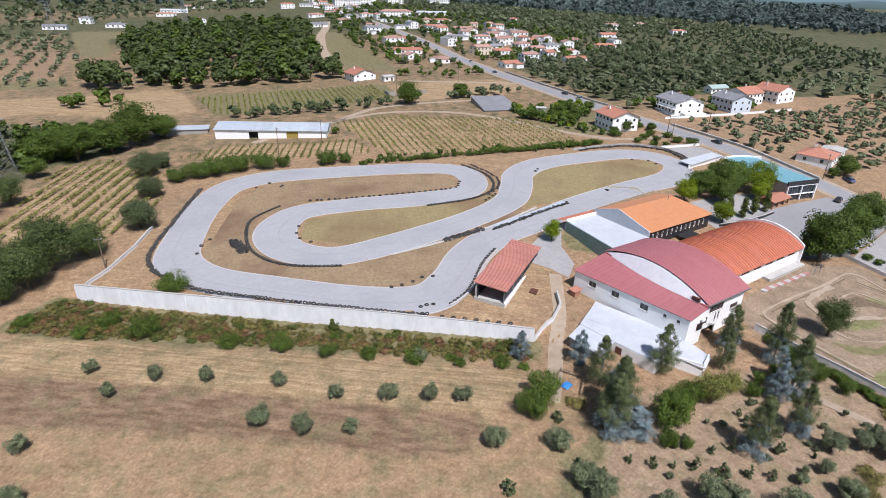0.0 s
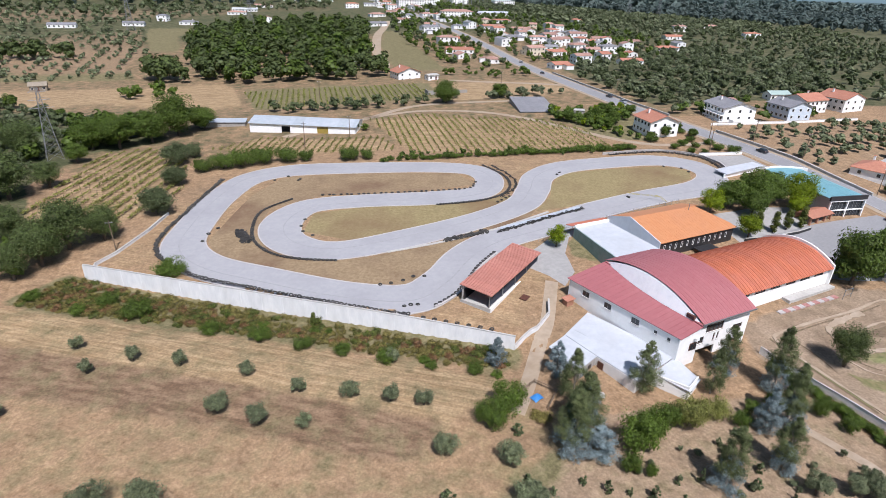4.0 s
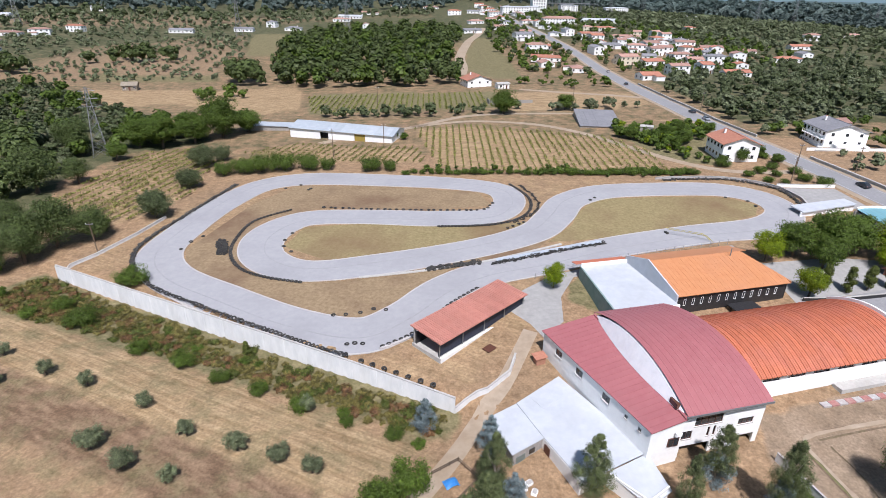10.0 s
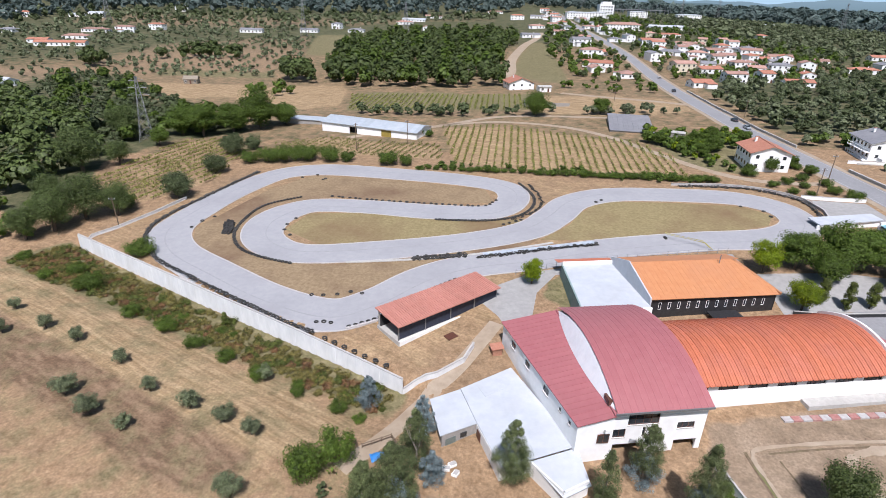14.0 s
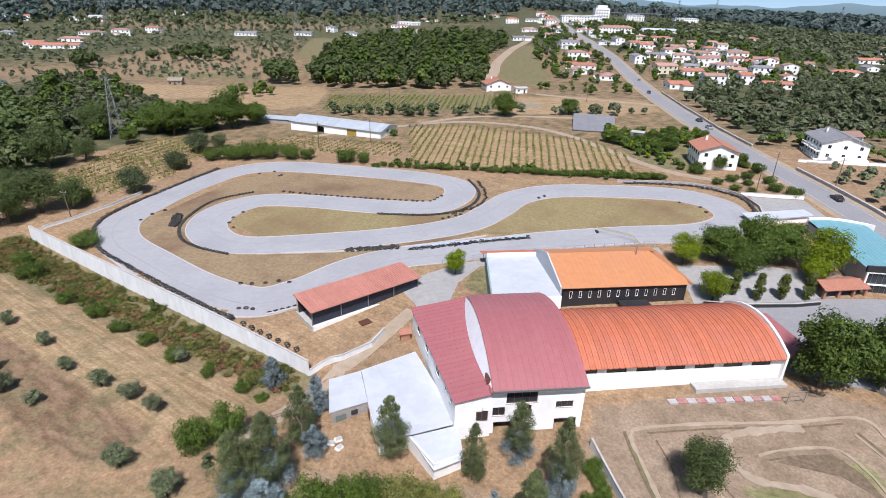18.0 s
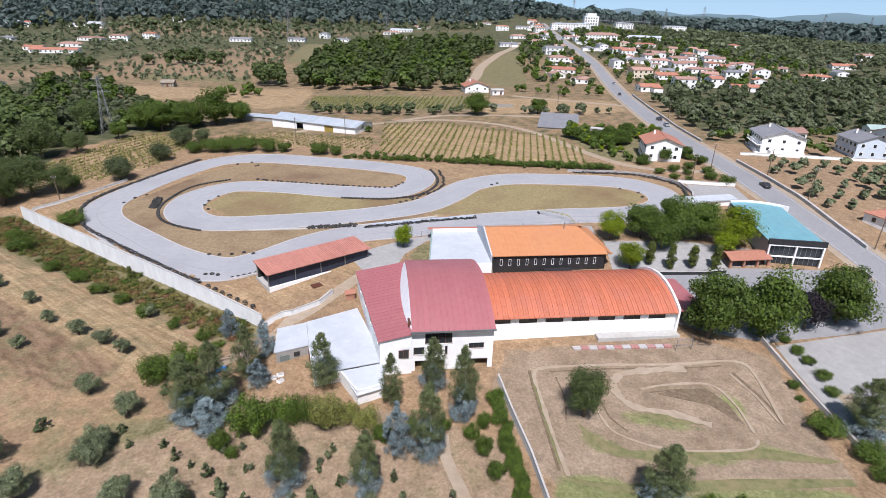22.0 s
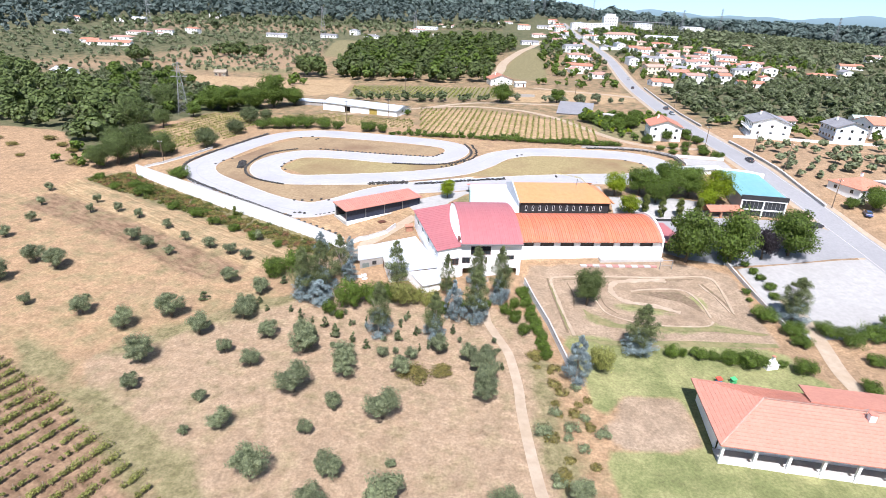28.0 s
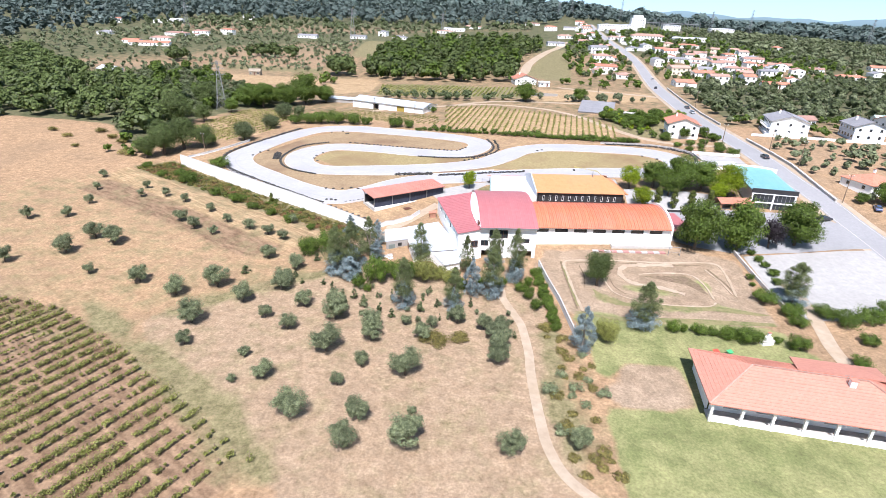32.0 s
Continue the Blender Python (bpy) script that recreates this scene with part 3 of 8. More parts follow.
PATH = [(25.5, -8), (18.8, -2.3), (16.1, 3.6), (15.1, 10.8), (14.3, 21.1), (14.2, 27), (13.8, 31.3), (13.0, 37), (11.3, 41.7), (9.4, 47), (9, 51)]
ROAD = [(113, 40), (111.5, 70), (109, 95), (107, 115), (105, 126), (103.5, 139), (103, 163), (102.5, 181), (102, 202), (102.5, 233), (106, 278), (112, 335), (123, 412), (134, 505), (139, 576), (141, 633), (143, 708), (150, 831), (164, 1030)]
lane("road", ROAD, 8.5, 0.06, ROADTAR, "straight asphalt country road into the village", "road", 8)
road_line = smooth_line(ROAD, 8)
for a in (-3.6, 3.6):
    tagged(part("road_marking", ribbon(road_line, a + 0.09, a - 0.09, 0.075, across=1), KERBWHITE), "white edge line on the road", "road marking", kind="structure")
for a in (-5.3, 5.3):
    tagged(part("road_verge", ribbon(road_line, a + 1.0, a - 1.0, 0.04, across=1), SAND), "pale sandy verge of the road", "verge", kind="structure")
lane("side_road", [(106, 284), (90, 298), (68, 312), (46, 328)], 4.5, 0.05, SAND, "pale side road past the fields", "road")
lane("dirt_road", [(22, 395), (28, 425), (33, 470), (45, 525), (58, 575), (73, 617), (92, 680)], 8.0, 0.07, SAND, "broad pale dirt road beside the wood", "dirt road")
lane("dirt_path", [(-22, 244), (4, 250), (30, 240), (45, 222), (52, 206), (62, 184), (72, 171), (86, 166), (102, 166)], 3.2, 0.05, SAND, "sandy track round the vines", "dirt road")
lane("dirt_path", [(-58, 224), (-42, 234), (-22, 243), (10, 262), (60, 256)], 3.5, 0.05, SAND, "sandy track past the shed", "dirt road")
lane("dirt_path", [(-34, 62), (-29, 68), (-23, 76), (-18, 82), (-13, 90), (-10, 95)], 2.8, 0.05, SAND, "rutted pale earth track beside the hall", "dirt road")
lane("dirt_path", PATH, 1.7, 0.05, SAND, "pale worn footpath between the groves", "dirt road")
lane("dirt_path", [(74, 26), (73.5, 36), (75, 45), (76.5, 54), (76, 63)], 3.0, 0.06, SAND, "white gravel path down from the parking ground", "dirt road")

# model-car circuit in the dirt lot
OUTER = [(26.3, 44), (25.4, 52), (24.6, 61), (24.4, 65.6), (27, 67.2), (38, 68.4), (50, 69.1), (61, 70.4), (63, 66.2), (62, 55.5)]
INNER = [(51.2, 68.0), (46.5, 67.6), (40.2, 66.4), (37.8, 64.3), (37.6, 61.2), (39.6, 58.4), (45.5, 57.0), (50.5, 54.8)]
CORE = [(41.9, 62.6), (46.1, 63.8), (53.8, 64.3), (56.2, 60.0), (56.4, 53.4)]
HOOK = [(33.1, 60.1), (33.6, 56.0), (35.3, 52.4), (42.1, 49.6), (53.5, 50.0), (56.3, 52.0)]
SPUR = [(58.6, 67.2), (60.6, 61.5), (61.4, 56)]
for pts, wd in ((OUTER, 0.7), (INNER, 1.5), (CORE, 0.5), (HOOK, 0.45), (SPUR, 0.4)):
    line = smooth_line(pts, 6)
    wob = np.array([wd * (0.42 + 0.10 * math.sin(i * 0.9) + 0.10 * math.sin(i * 2.3)) for i in range(len(line))])
    tagged(part("dirt_bank", ribbon(line, wob, -wob, 0.14, False, 2, 0.14), SAND), "low pale bank of the dirt model car circuit", "dirt track", kind="structure")
RUT = mat("dark_rutted_earth", (0.114, 0.08, 0.053), (0.205, 0.152, 0.106), 1.5, 0.95, (0.152, 0.137, 0.068), 0.4, 0.5, 3.0, spec=0.2)
for pts, wd in (([(25.2, 45), (24.6, 53), (23.9, 61), (23.6, 66.4)], 0.5), ([(27, 66.2), (38, 67.5), (50, 68.2), (58, 69.2)], 0.35), ([(59.3, 67.6), (61.4, 61.5), (62.3, 56)], 0.5), ([(28, 55), (28.6, 60), (28, 65)], 0.3), ([(34.5, 60), (35, 56), (37, 53)], 0.3), ([(43, 61.9), (49, 62.9), (54, 62.2)], 0.35)):
    tagged(part("dirt_rut", ribbon(smooth_line(pts, 6), wd / 2, -wd / 2, 0.05, False, 1), RUT), "dark rut worn beside the dirt bank", "rut", kind="structure")
sheet("dry_patch", [(44, 61.6), (48, 63.0), (53, 63.4), (55.2, 60), (55.8, 55), (52, 59.4)], 0.045, RUT, "brown dead grass inside the dirt circuit", "grass")
GRASS = mat("thin_green_grass", (0.118, 0.125, 0.053), (0.205, 0.19, 0.095), 0.8, 0.95, (0.251, 0.19, 0.106), 0.2, 0.5, 3.0, spec=0.2)
for pts in ([(44.3, 57.2), (49.5, 54.9), (43.7, 55.2), (38.0, 56.6)], [(29.7, 54.5), (32.1, 51.4), (36.2, 49.2), (44.3, 49.4), (55.1, 50.5), (59.3, 49.9), (66.5, 48.4), (64.4, 47.8), (55.5, 48.4), (41.5, 47.2), (33.8, 47.9), (30.2, 50.6)],
            [(23.7, 64.3), (24.8, 62.2), (26.2, 46), (25.3, 46.3)], [(24, 44), (33, 43), (50, 44.6), (66, 45.2), (66, 44), (48, 42.5), (32, 41.5)]):
    sheet("grass_strip", pts, 0.06, GRASS, "thin green weeds in the dirt lot", "grass")


# ---- walls round the circuit ----
def boundary(name, pts, tall, thick, material, label, panel=2.9, cope=True, foot=2.6, drop=None, piers=False, inset=(0, 0)):
    """A wall of single panels, each level, stepping with the ground, under a coping."""
    ob = thing(name, pose(0, 0, 0), label, "wall", kind="structure")
    p = [Vector((x, y)) for x, y in pts]
    for a, b in zip(p, p[1:]):
        n = max(1, round((b - a).length / panel))
        d = (b - a) / n
        nrm = Vector((-d.y, d.x)).normalized() * thick / 2
        for k in range(n):
            q, r = a + d * k, a + d * (k + 1)
            r2 = q + (r - q) * 0.993
            z0, z1 = float(height(q.x + inset[0], q.y + inset[1])), float(height(r.x + inset[0], r.y + inset[1]))
            end = tall if drop is None else drop
            share = k / n
            top = [z0 + tall + (end - tall) * share, z1 + tall + (end - tall) * (share + 1 / n)]
            plan = [q - nrm, r2 - nrm, r2 + nrm, q + nrm]
            part("panel", prism([tuple(v) for v in plan], [z0 - foot, z1 - foot, z1 - foot, z0 - foot], [top[0], top[1], top[1], top[0]]), material, ob)
            if piers:
                w = d.normalized() * 0.15
                o = nrm * 1.35
                part("pier", prism([tuple(v) for v in (q - w - o, q + w - o, q + w - nrm * 1.02, q - w - nrm * 1.02)], z0 - foot, top[0] - 0.25), material, ob)
            if cope:
                wide = nrm * 1.5
                plan = [q - wide, r - wide, r + wide, q + wide]
                part("coping", prism([tuple(v) for v in plan], [top[0], top[1], top[1], top[0]], [top[0] + 0.07, top[1] + 0.07, top[1] + 0.07, top[0] + 0.07]), CONCRETE, ob)
    return ob


boundary("boundary_wall", [(-108.5, 129.3), (-26.5, 78.6)], 1.7, 0.25, WALLGREY, "long pale concrete wall along the kart track", foot=3.6, drop=0.95, piers=True, panel=4.8, inset=(1.5, 2.4))
boundary("boundary_wall", [(-26.5, 78.6), (-21.0, 80.4), (-16.5, 84.0), (-14.6, 88.0)], 1.1, 0.25, WALLGREY, "low concrete wall below the shelter", 2.0)
boundary("boundary_wall", [(-108.5, 129.3), (-103, 136), (-97.5, 146), (-93.5, 156)], 0.7, 0.3, WALLGREY, "low weathered concrete wall", 2.5, foot=1.0)
boundary("boundary_wall", [(23.5, 34), (21.5, 47), (19.5, 56), (18.0, 63.5)], 1.5, 0.2, WALLGREY, "grey block wall with creepers beside the dirt lot", 2.4)
boundary("boundary_wall", [(68.5, 76.5), (69.5, 66), (70.2, 56), (70.8, 49)], 0.9, 0.25, WALLGREY, "low concrete wall beside the parking ground", 2.4)
boundary("boundary_wall", [(111, 112), (110.5, 124), (110.2, 135), (109.6, 147), (109.2, 162), (108.6, 177)], 0.9, 0.5, CONCRETE, "rough stone wall along the road", 3.0)
boundary("boundary_wall", [(107.8, 205), (108, 233), (111.5, 278), (117.5, 330)], 0.9, 0.4, CONCRETE, "stone wall along the road", 4.0)
boundary("boundary_wall", [(80, 153.8), (88, 151.8), (96, 150.4)], 1.0, 0.25, WHITE, "white wall round the loading yard", 3.0)
boundary("boundary_wall", [(114, 186), (125, 183.5), (152, 180.5), (190, 179)], 1.0, 0.25, WHITE, "white garden wall", 3.0)


boundary("boundary_wall", [(48, 165.4), (62, 164.4), (68, 163), (72.8, 160.6), (77.4, 156.4), (80, 152), (80.6, 144), (78, 136)], 0.7, 0.25, KERBWHITE, "low pale wall behind the tyres of the east bend", 2.0)
boundary("boundary_wall", [(47.8, 98.6), (56, 98.0), (66, 98.6), (71.6, 99.6)], 0.8, 0.25, BLACKWALL, "low dark wall along the edge of the terrace", 2.4, cope=True, foot=0.8)

# ---- tyres ----
def tyre_shape(R=0.33, r=0.14, hgt=0.13, n=12, m=6):
    v, f = [], []
    for i in range(n):
        a = i * math.tau / n
        for k in range(m):
            b = k * math.tau / m + 0.5
            rr = R + r * math.cos(b)
            v.append((rr * math.cos(a), rr * math.sin(a), hgt + hgt * math.sin(b)))
    for i in range(n):
        for k in range(m):
            f.append((i * m + k, ((i + 1) % n) * m + k, ((i + 1) % n) * m + (k + 1) % m, i * m + (k + 1) % m))
    return v, f


TYRE = mesh_of("tyre", tyre_shape(), RUBBER, True)
rng = random.Random(5)


def place_tyre(x, y, up=0.05, tilt=6, label="black worn car tyre beside the track", group="tyres along the track", inset=(0, 0)):
    ob = part("tyre", TYRE, RUBBER)
    ob.matrix_basis = pose(x, y, float(height(x + inset[0], y + inset[1])) + up, rng.uniform(-tilt, tilt), rng.uniform(-tilt, tilt), rng.uniform(0, 360)) @ Matrix.Scale(rng.uniform(1.0, 1.18), 4)
    return tagged(ob, label, "tyre", group)


def row_of(pts, gap, n=6):
    """Points at even steps along a smooth line."""
    line = smooth_line(pts, n)
    d = np.r_[0, np.cumsum(np.linalg.norm(np.diff(line, axis=0), axis=1))]
    s = np.arange(0, d[-1], gap)
    return np.stack([np.interp(s, d, line[:, 0]), np.interp(s, d, line[:, 1])], -1)


for x, y in row_of([(-88.6, 123.2), (-84.5, 118), (-72, 109), (-57.8, 99.3), (-49.2, 93.6), (-43.5, 90.6)], 0.95):
    place_tyre(x + 0.3, y + 0.45, 0.42, 30, "black tyre leaning in the row inside the wall", "tyres inside the wall", (1.2, 2.0))
for x, y in row_of([(-52, 157.2), (-40.5, 154.4), (-24, 151.2), (-10, 149.3), (-6.5, 151.5), (-5.2, 155)], 1.7):
    place_tyre(x + rng.uniform(-0.3, 0.3), y)
for x, y in row_of([(-61, 156.6), (-69.5, 150.5), (-72.2, 141), (-72.1, 133), (-68.6, 125.6), (-62.6, 120.9), (-54, 117.4)], 0.95):
    place_tyre(x, y, 0.10, 8, "black tyre in the row round the hairpin", "tyres round the hairpin")
for x, y in row_of([(-22, 140.4), (-9, 139.6), (-0.5, 142.4), (4.2, 148.6), (5.4, 157), (2.6, 168)], 0.85):
    place_tyre(x, y, 0.10, 8, "small black tyre in the chain between the bends", "tyres between the bends")
for x, y in row_of([(-37.5, 93.6), (-31.4, 97.0), (-23.4, 105.6), (-17.3, 110.3)], 1.25):
    place_tyre(x, y)
for x, y in ((24, 153.1), (22.2, 151.7), (-80.7, 143), (-82.9, 140.3), (-84.2, 136.6), (-64.6, 174.2), (-60.3, 176.5), (-57.0, 172.8), (-57.6, 172),
             (-58.8, 141.6), (-60.2, 138), (-60.1, 134.8), (-58, 131.9), (-46.8, 104.5), (-44.4, 104.4), (-41.6, 104.7), (-39, 105.6), (-36.6, 105),
             (-43.9, 95), (-42.5, 95.1), (-41.1, 94.8), (60.5, 148), (65, 144.6), (65.2, 141.2), (-4.8, 137.3), (-3.2, 138.2), (-1.4, 139.2), (0, 140)):
    place_tyre(x, y, 0.05, 5, "single black tyre lying at the kerb")


def belt(name, pts, gap, rows, label, high=2, squeeze=0.75):
    """Tyres heaped too thickly to tell apart."""
    shapes = []
    base = tyre_shape(n=10, m=5)
    for x, y in row_of(pts, gap):
        for k in range(rows):
            for l in range(high):
                px, py = x + rng.uniform(-0.35, 0.35) * rows, y + rng.uniform(-0.35, 0.35) * rows
                m = pose(px, py, float(height(px, py)) + 0.05 + 0.24 * l, rng.uniform(-30, 30), rng.uniform(-30, 30), rng.uniform(0, 360))
                shapes.append(moved(base, m))
    return tagged(part(name, merge(*shapes), RUBBER, smooth=True), label, "tyres", kind="stuff")


for x, y in row_of([(-41.5, 89.6), (-36, 86.2), (-29, 82.0)], 2.3):
    place_tyre(x + 0.15, y + 0.35, 0.05, 6, "black tyre lying at the foot of the wall", "tyres inside the wall", (1.2, 2.0))
belt("tyre_belt", [(-89.4, 124), (-93.6, 132), (-94.6, 139), (-92.6, 147), (-89, 156), (-85, 167), (-80, 180)], 0.55, 1, "thick belt of black tyres along the outer bend")
belt("tyre_belt", [(50, 164), (62, 163), (71.5, 160), (78.5, 152), (78.8, 144), (75.5, 135)], 0.75, 1, "line of black tyres round the east bend", 2)
belt("tyre_belt", [(-27, 119.4), (-20, 120.2), (-14.8, 121)], 0.55, 2, "heaped black tyres dividing the lanes", 2)
belt("tyre_belt", [(-12, 119.9), (-4, 121.6), (6, 123.9), (16.5, 126)], 0.8, 1, "row of black tyres along the start straight", 2)
belt("tyre_belt", [(-75.6, 139.4), (-74.6, 136), (-73.8, 133.2)], 0.35, 3, "pile of black tyres at the hairpin", 2)
belt("tyre_belt", [(-2, 140.6), (3.2, 144.2), (6.8, 150), (7.2, 158), (5.2, 167)], 0.9, 1, "second chain of small tyres between the bends", 1)
TARP = mat("pale_blue_sheeting", (0.319, 0.38, 0.456), (0.471, 0.502, 0.532), 1.2, 0.6, (0.228, 0.258, 0.304), 0.5, 0.2)
tagged(part("barrier_sheet", ribbon(smooth_line([(-11, 121), (-3, 122.6), (7, 124.9), (16, 126.7)], 6), 0.9, -0.5, 0.30, across=3, thick=0.3), TARP), "pale blue and white sheeting over a low barrier", "barrier")
tagged(part("barrier_kerb", ribbon(smooth_line([(-42, 118.0), (-28, 119.0), (-12, 121.6), (6, 127.0)], 6), 0.35, -0.35, 0.2, across=1, thick=0.25), CONCRETE), "low broken concrete divider between the lanes", "kerb", kind="structure")
tagged(part("pit_barrier", ribbon(smooth_line([(-38, 92.9), (-31.4, 96.4), (-23.2, 104.9), (-17, 109.7)], 6), 0.25, -0.25, 0.35, across=1, thick=0.45), KERBWHITE), "low white concrete pit barrier", "barrier")
# red and white kerb beside the dirt lot
for k in range(12):
    x = 33 + k * 1.55
    ob = part("kerb_block", block(-0.74, 0.74, -0.55, 0.55, -0.2, 0.22), KERBWHITE if k % 2 == 0 else KERBRED)
    ob.matrix_basis = pose(x, 72.6 + k * 0.13, float(height(x, 72.6 + k * 0.13)), 0, 0, 5)
    tagged(ob, "white painted kerb block" if k % 2 == 0 else "faded red painted kerb block", "kerb", "red and white kerb blocks")


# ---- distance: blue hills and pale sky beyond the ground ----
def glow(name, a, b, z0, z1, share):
    """Distance: a tone that pales with height, the haze of the air put in as emission."""
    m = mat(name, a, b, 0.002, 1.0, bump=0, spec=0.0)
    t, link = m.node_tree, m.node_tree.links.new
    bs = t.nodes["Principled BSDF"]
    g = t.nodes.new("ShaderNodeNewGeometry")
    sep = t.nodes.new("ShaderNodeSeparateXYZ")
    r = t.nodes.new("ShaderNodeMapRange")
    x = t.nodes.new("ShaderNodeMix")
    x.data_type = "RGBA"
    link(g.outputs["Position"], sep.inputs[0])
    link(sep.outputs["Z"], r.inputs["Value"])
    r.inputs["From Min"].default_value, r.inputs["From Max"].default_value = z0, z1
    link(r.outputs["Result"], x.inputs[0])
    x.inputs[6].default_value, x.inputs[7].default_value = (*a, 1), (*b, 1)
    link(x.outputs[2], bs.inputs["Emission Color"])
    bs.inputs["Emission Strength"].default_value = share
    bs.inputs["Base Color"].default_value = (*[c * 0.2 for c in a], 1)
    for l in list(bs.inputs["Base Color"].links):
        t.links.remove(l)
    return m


def arc(name, radius, foot, crest, material, label):
    """A band of distance round the north, its crest a rolling line."""
    v, f = [], []
    n = 240
    for i in range(n + 1):
        a = radians(-75 + 160 * i / n)
        x, y = radius * math.sin(a), radius * math.cos(a)
        v += [(x, y, foot), (x, y, crest(math.degrees(a)))]
    f = [(2 * i, 2 * i + 1, 2 * i + 3, 2 * i + 2) for i in range(n)]
    return tagged(part(name, (v, f), material), label, "backdrop", kind="structure")


roll_of = lambda a, s: math.sin(a * 0.31 + s) + 0.6 * math.sin(a * 0.83 + 2.1 * s) + 0.35 * math.sin(a * 1.9 + 0.7 * s)
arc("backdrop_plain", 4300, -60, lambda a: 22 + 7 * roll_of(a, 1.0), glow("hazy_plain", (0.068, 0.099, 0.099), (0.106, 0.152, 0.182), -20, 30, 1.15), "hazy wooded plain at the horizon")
arc("backdrop_hills", 4450, -60, lambda a: 47 + 12 * roll_of(a, 3.0) + 18 * math.exp(-((a - 38) / 14) ** 2), glow("haze_blue_hills", (0.129, 0.19, 0.236), (0.175, 0.251, 0.327), 0, 80, 1.15), "faint blue hills on the horizon")
arc("backdrop_sky", 4600, -60, lambda a: 900, glow("pale_sky", (0.274, 0.395, 0.517), (0.16, 0.289, 0.471), 40, 500, 1.3), "pale blue sky low over the horizon")

# ---- halls ----
HALL = pose(3.3, 65.0, 0, 0, 0, 7.5)


def vault_z(v, v0, v1, z0, z1, rise):
    s = (v - v0) / (v1 - v0)
    return z0 + (z1 - z0) * s + rise * (1 - (2 * s - 1) ** 2)


def vault_sheet(u0, u1, v0, v1, z0, z1, rise, rib=0.10, n=18, thick=0.06):
    """One roof sheet of a barrel vault, with a raised seam along its side and a folded edge."""
    prof = [(u0, 0.0), (u0 + 0.04, rib), (u0 + 0.16, rib), (u0 + 0.22, 0.0), ((u0 + u1) / 2 + 0.05, 0.0), ((u0 + u1) / 2 + 0.1, rib * 0.35), ((u0 + u1) / 2 + 0.15, 0.0), (u1, 0.0)]
    v, f = [], []
    for i in range(n + 1):
        y = v0 + (v1 - v0) * i / n
        z = vault_z(y, v0, v1, z0, z1, rise)
        v += [(u, y, z + e) for u, e in prof]
    w = len(prof)
    for i in range(n):
        f += [(i * w + k, i * w + k + 1, (i + 1) * w + k + 1, (i + 1) * w + k) for k in range(w - 1)]
    for i in (0, n):
        m = len(v)
        v += [(p[0], p[1], p[2] - thick - 0.1) for p in v[i * w:(i + 1) * w]]
        f += [(i * w + k, i * w + k + 1, m + k + 1, m + k) for k in range(w - 1)]
    return v, f


def gable(u, t, v0, v1, z0, z1, rise, base, up=0.0, n=18):
    """An end wall under a vault: upright, with an arched top."""
    pts = [(v0, base)] + [(v0 + (v1 - v0) * i / n, vault_z(v0 + (v1 - v0) * i / n, v0, v1, z0, z1, rise) + up) for i in range(n + 1)] + [(v1, base)]
    m = len(pts)
    v = [(u, a, b) for a, b in pts] + [(u + t, a, b) for a, b in pts]
    f = [tuple(range(m)), tuple(range(2 * m - 1, m - 1, -1))] + [(i, m + i, m + (i + 1) % m, (i + 1) % m) for i in range(m)]
    return v, f


def facade(a, b, z0, z1, holes, thick=0.3):
    """A wall from plan point a to b with openings cut right through: holes are (from, to, low, high) along it. The inside lies to its left."""
    a, b = Vector((a[0], a[1])), Vector((b[0], b[1]))
    d = (b - a).normalized()
    nrm = Vector((-d.y, d.x)) * thick
    length = (b - a).length
    us = sorted({0.0, length, *[h[0] for h in holes], *[h[1] for h in holes]})
    zs = sorted({z0, z1, *[h[2] for h in holes], *[h[3] for h in holes]})
    nu, nz = len(us), len(zs)
    solid = {(i, j): not any(h[0] < (us[i] + us[i + 1]) / 2 < h[1] and h[2] < (zs[j] + zs[j + 1]) / 2 < h[3] for h in holes) for i in range(nu - 1) for j in range(nz - 1)}
    v = [(*(a + d * u + nrm * k), z) for k in (0, 1) for z in zs for u in us]
    at = lambda i, j, k: k * nu * nz + j * nu + i
    f = []
    for (i, j), full in solid.items():
        if not full:
            continue
        f += [(at(i, j, 0), at(i + 1, j, 0), at(i + 1, j + 1, 0), at(i, j + 1, 0)), (at(i, j + 1, 1), at(i + 1, j + 1, 1), at(i + 1, j, 1), at(i, j, 1))]
        for di, dj, p, q in ((-1, 0, (i, j + 1), (i, j)), (1, 0, (i + 1, j), (i + 1, j + 1)), (0, -1, (i, j), (i + 1, j)), (0, 1, (i + 1, j + 1), (i, j + 1))):
            if not solid.get((i + di, j + dj), False):
                f.append((at(*p, 0), at(*p, 1), at(*q, 1), at(*q, 0)))
    used = sorted({i for face in f for i in face})
    new_of = {o: k for k, o in enumerate(used)}
    return [v[o] for o in used], [tuple(new_of[i] for i in face) for face in f]


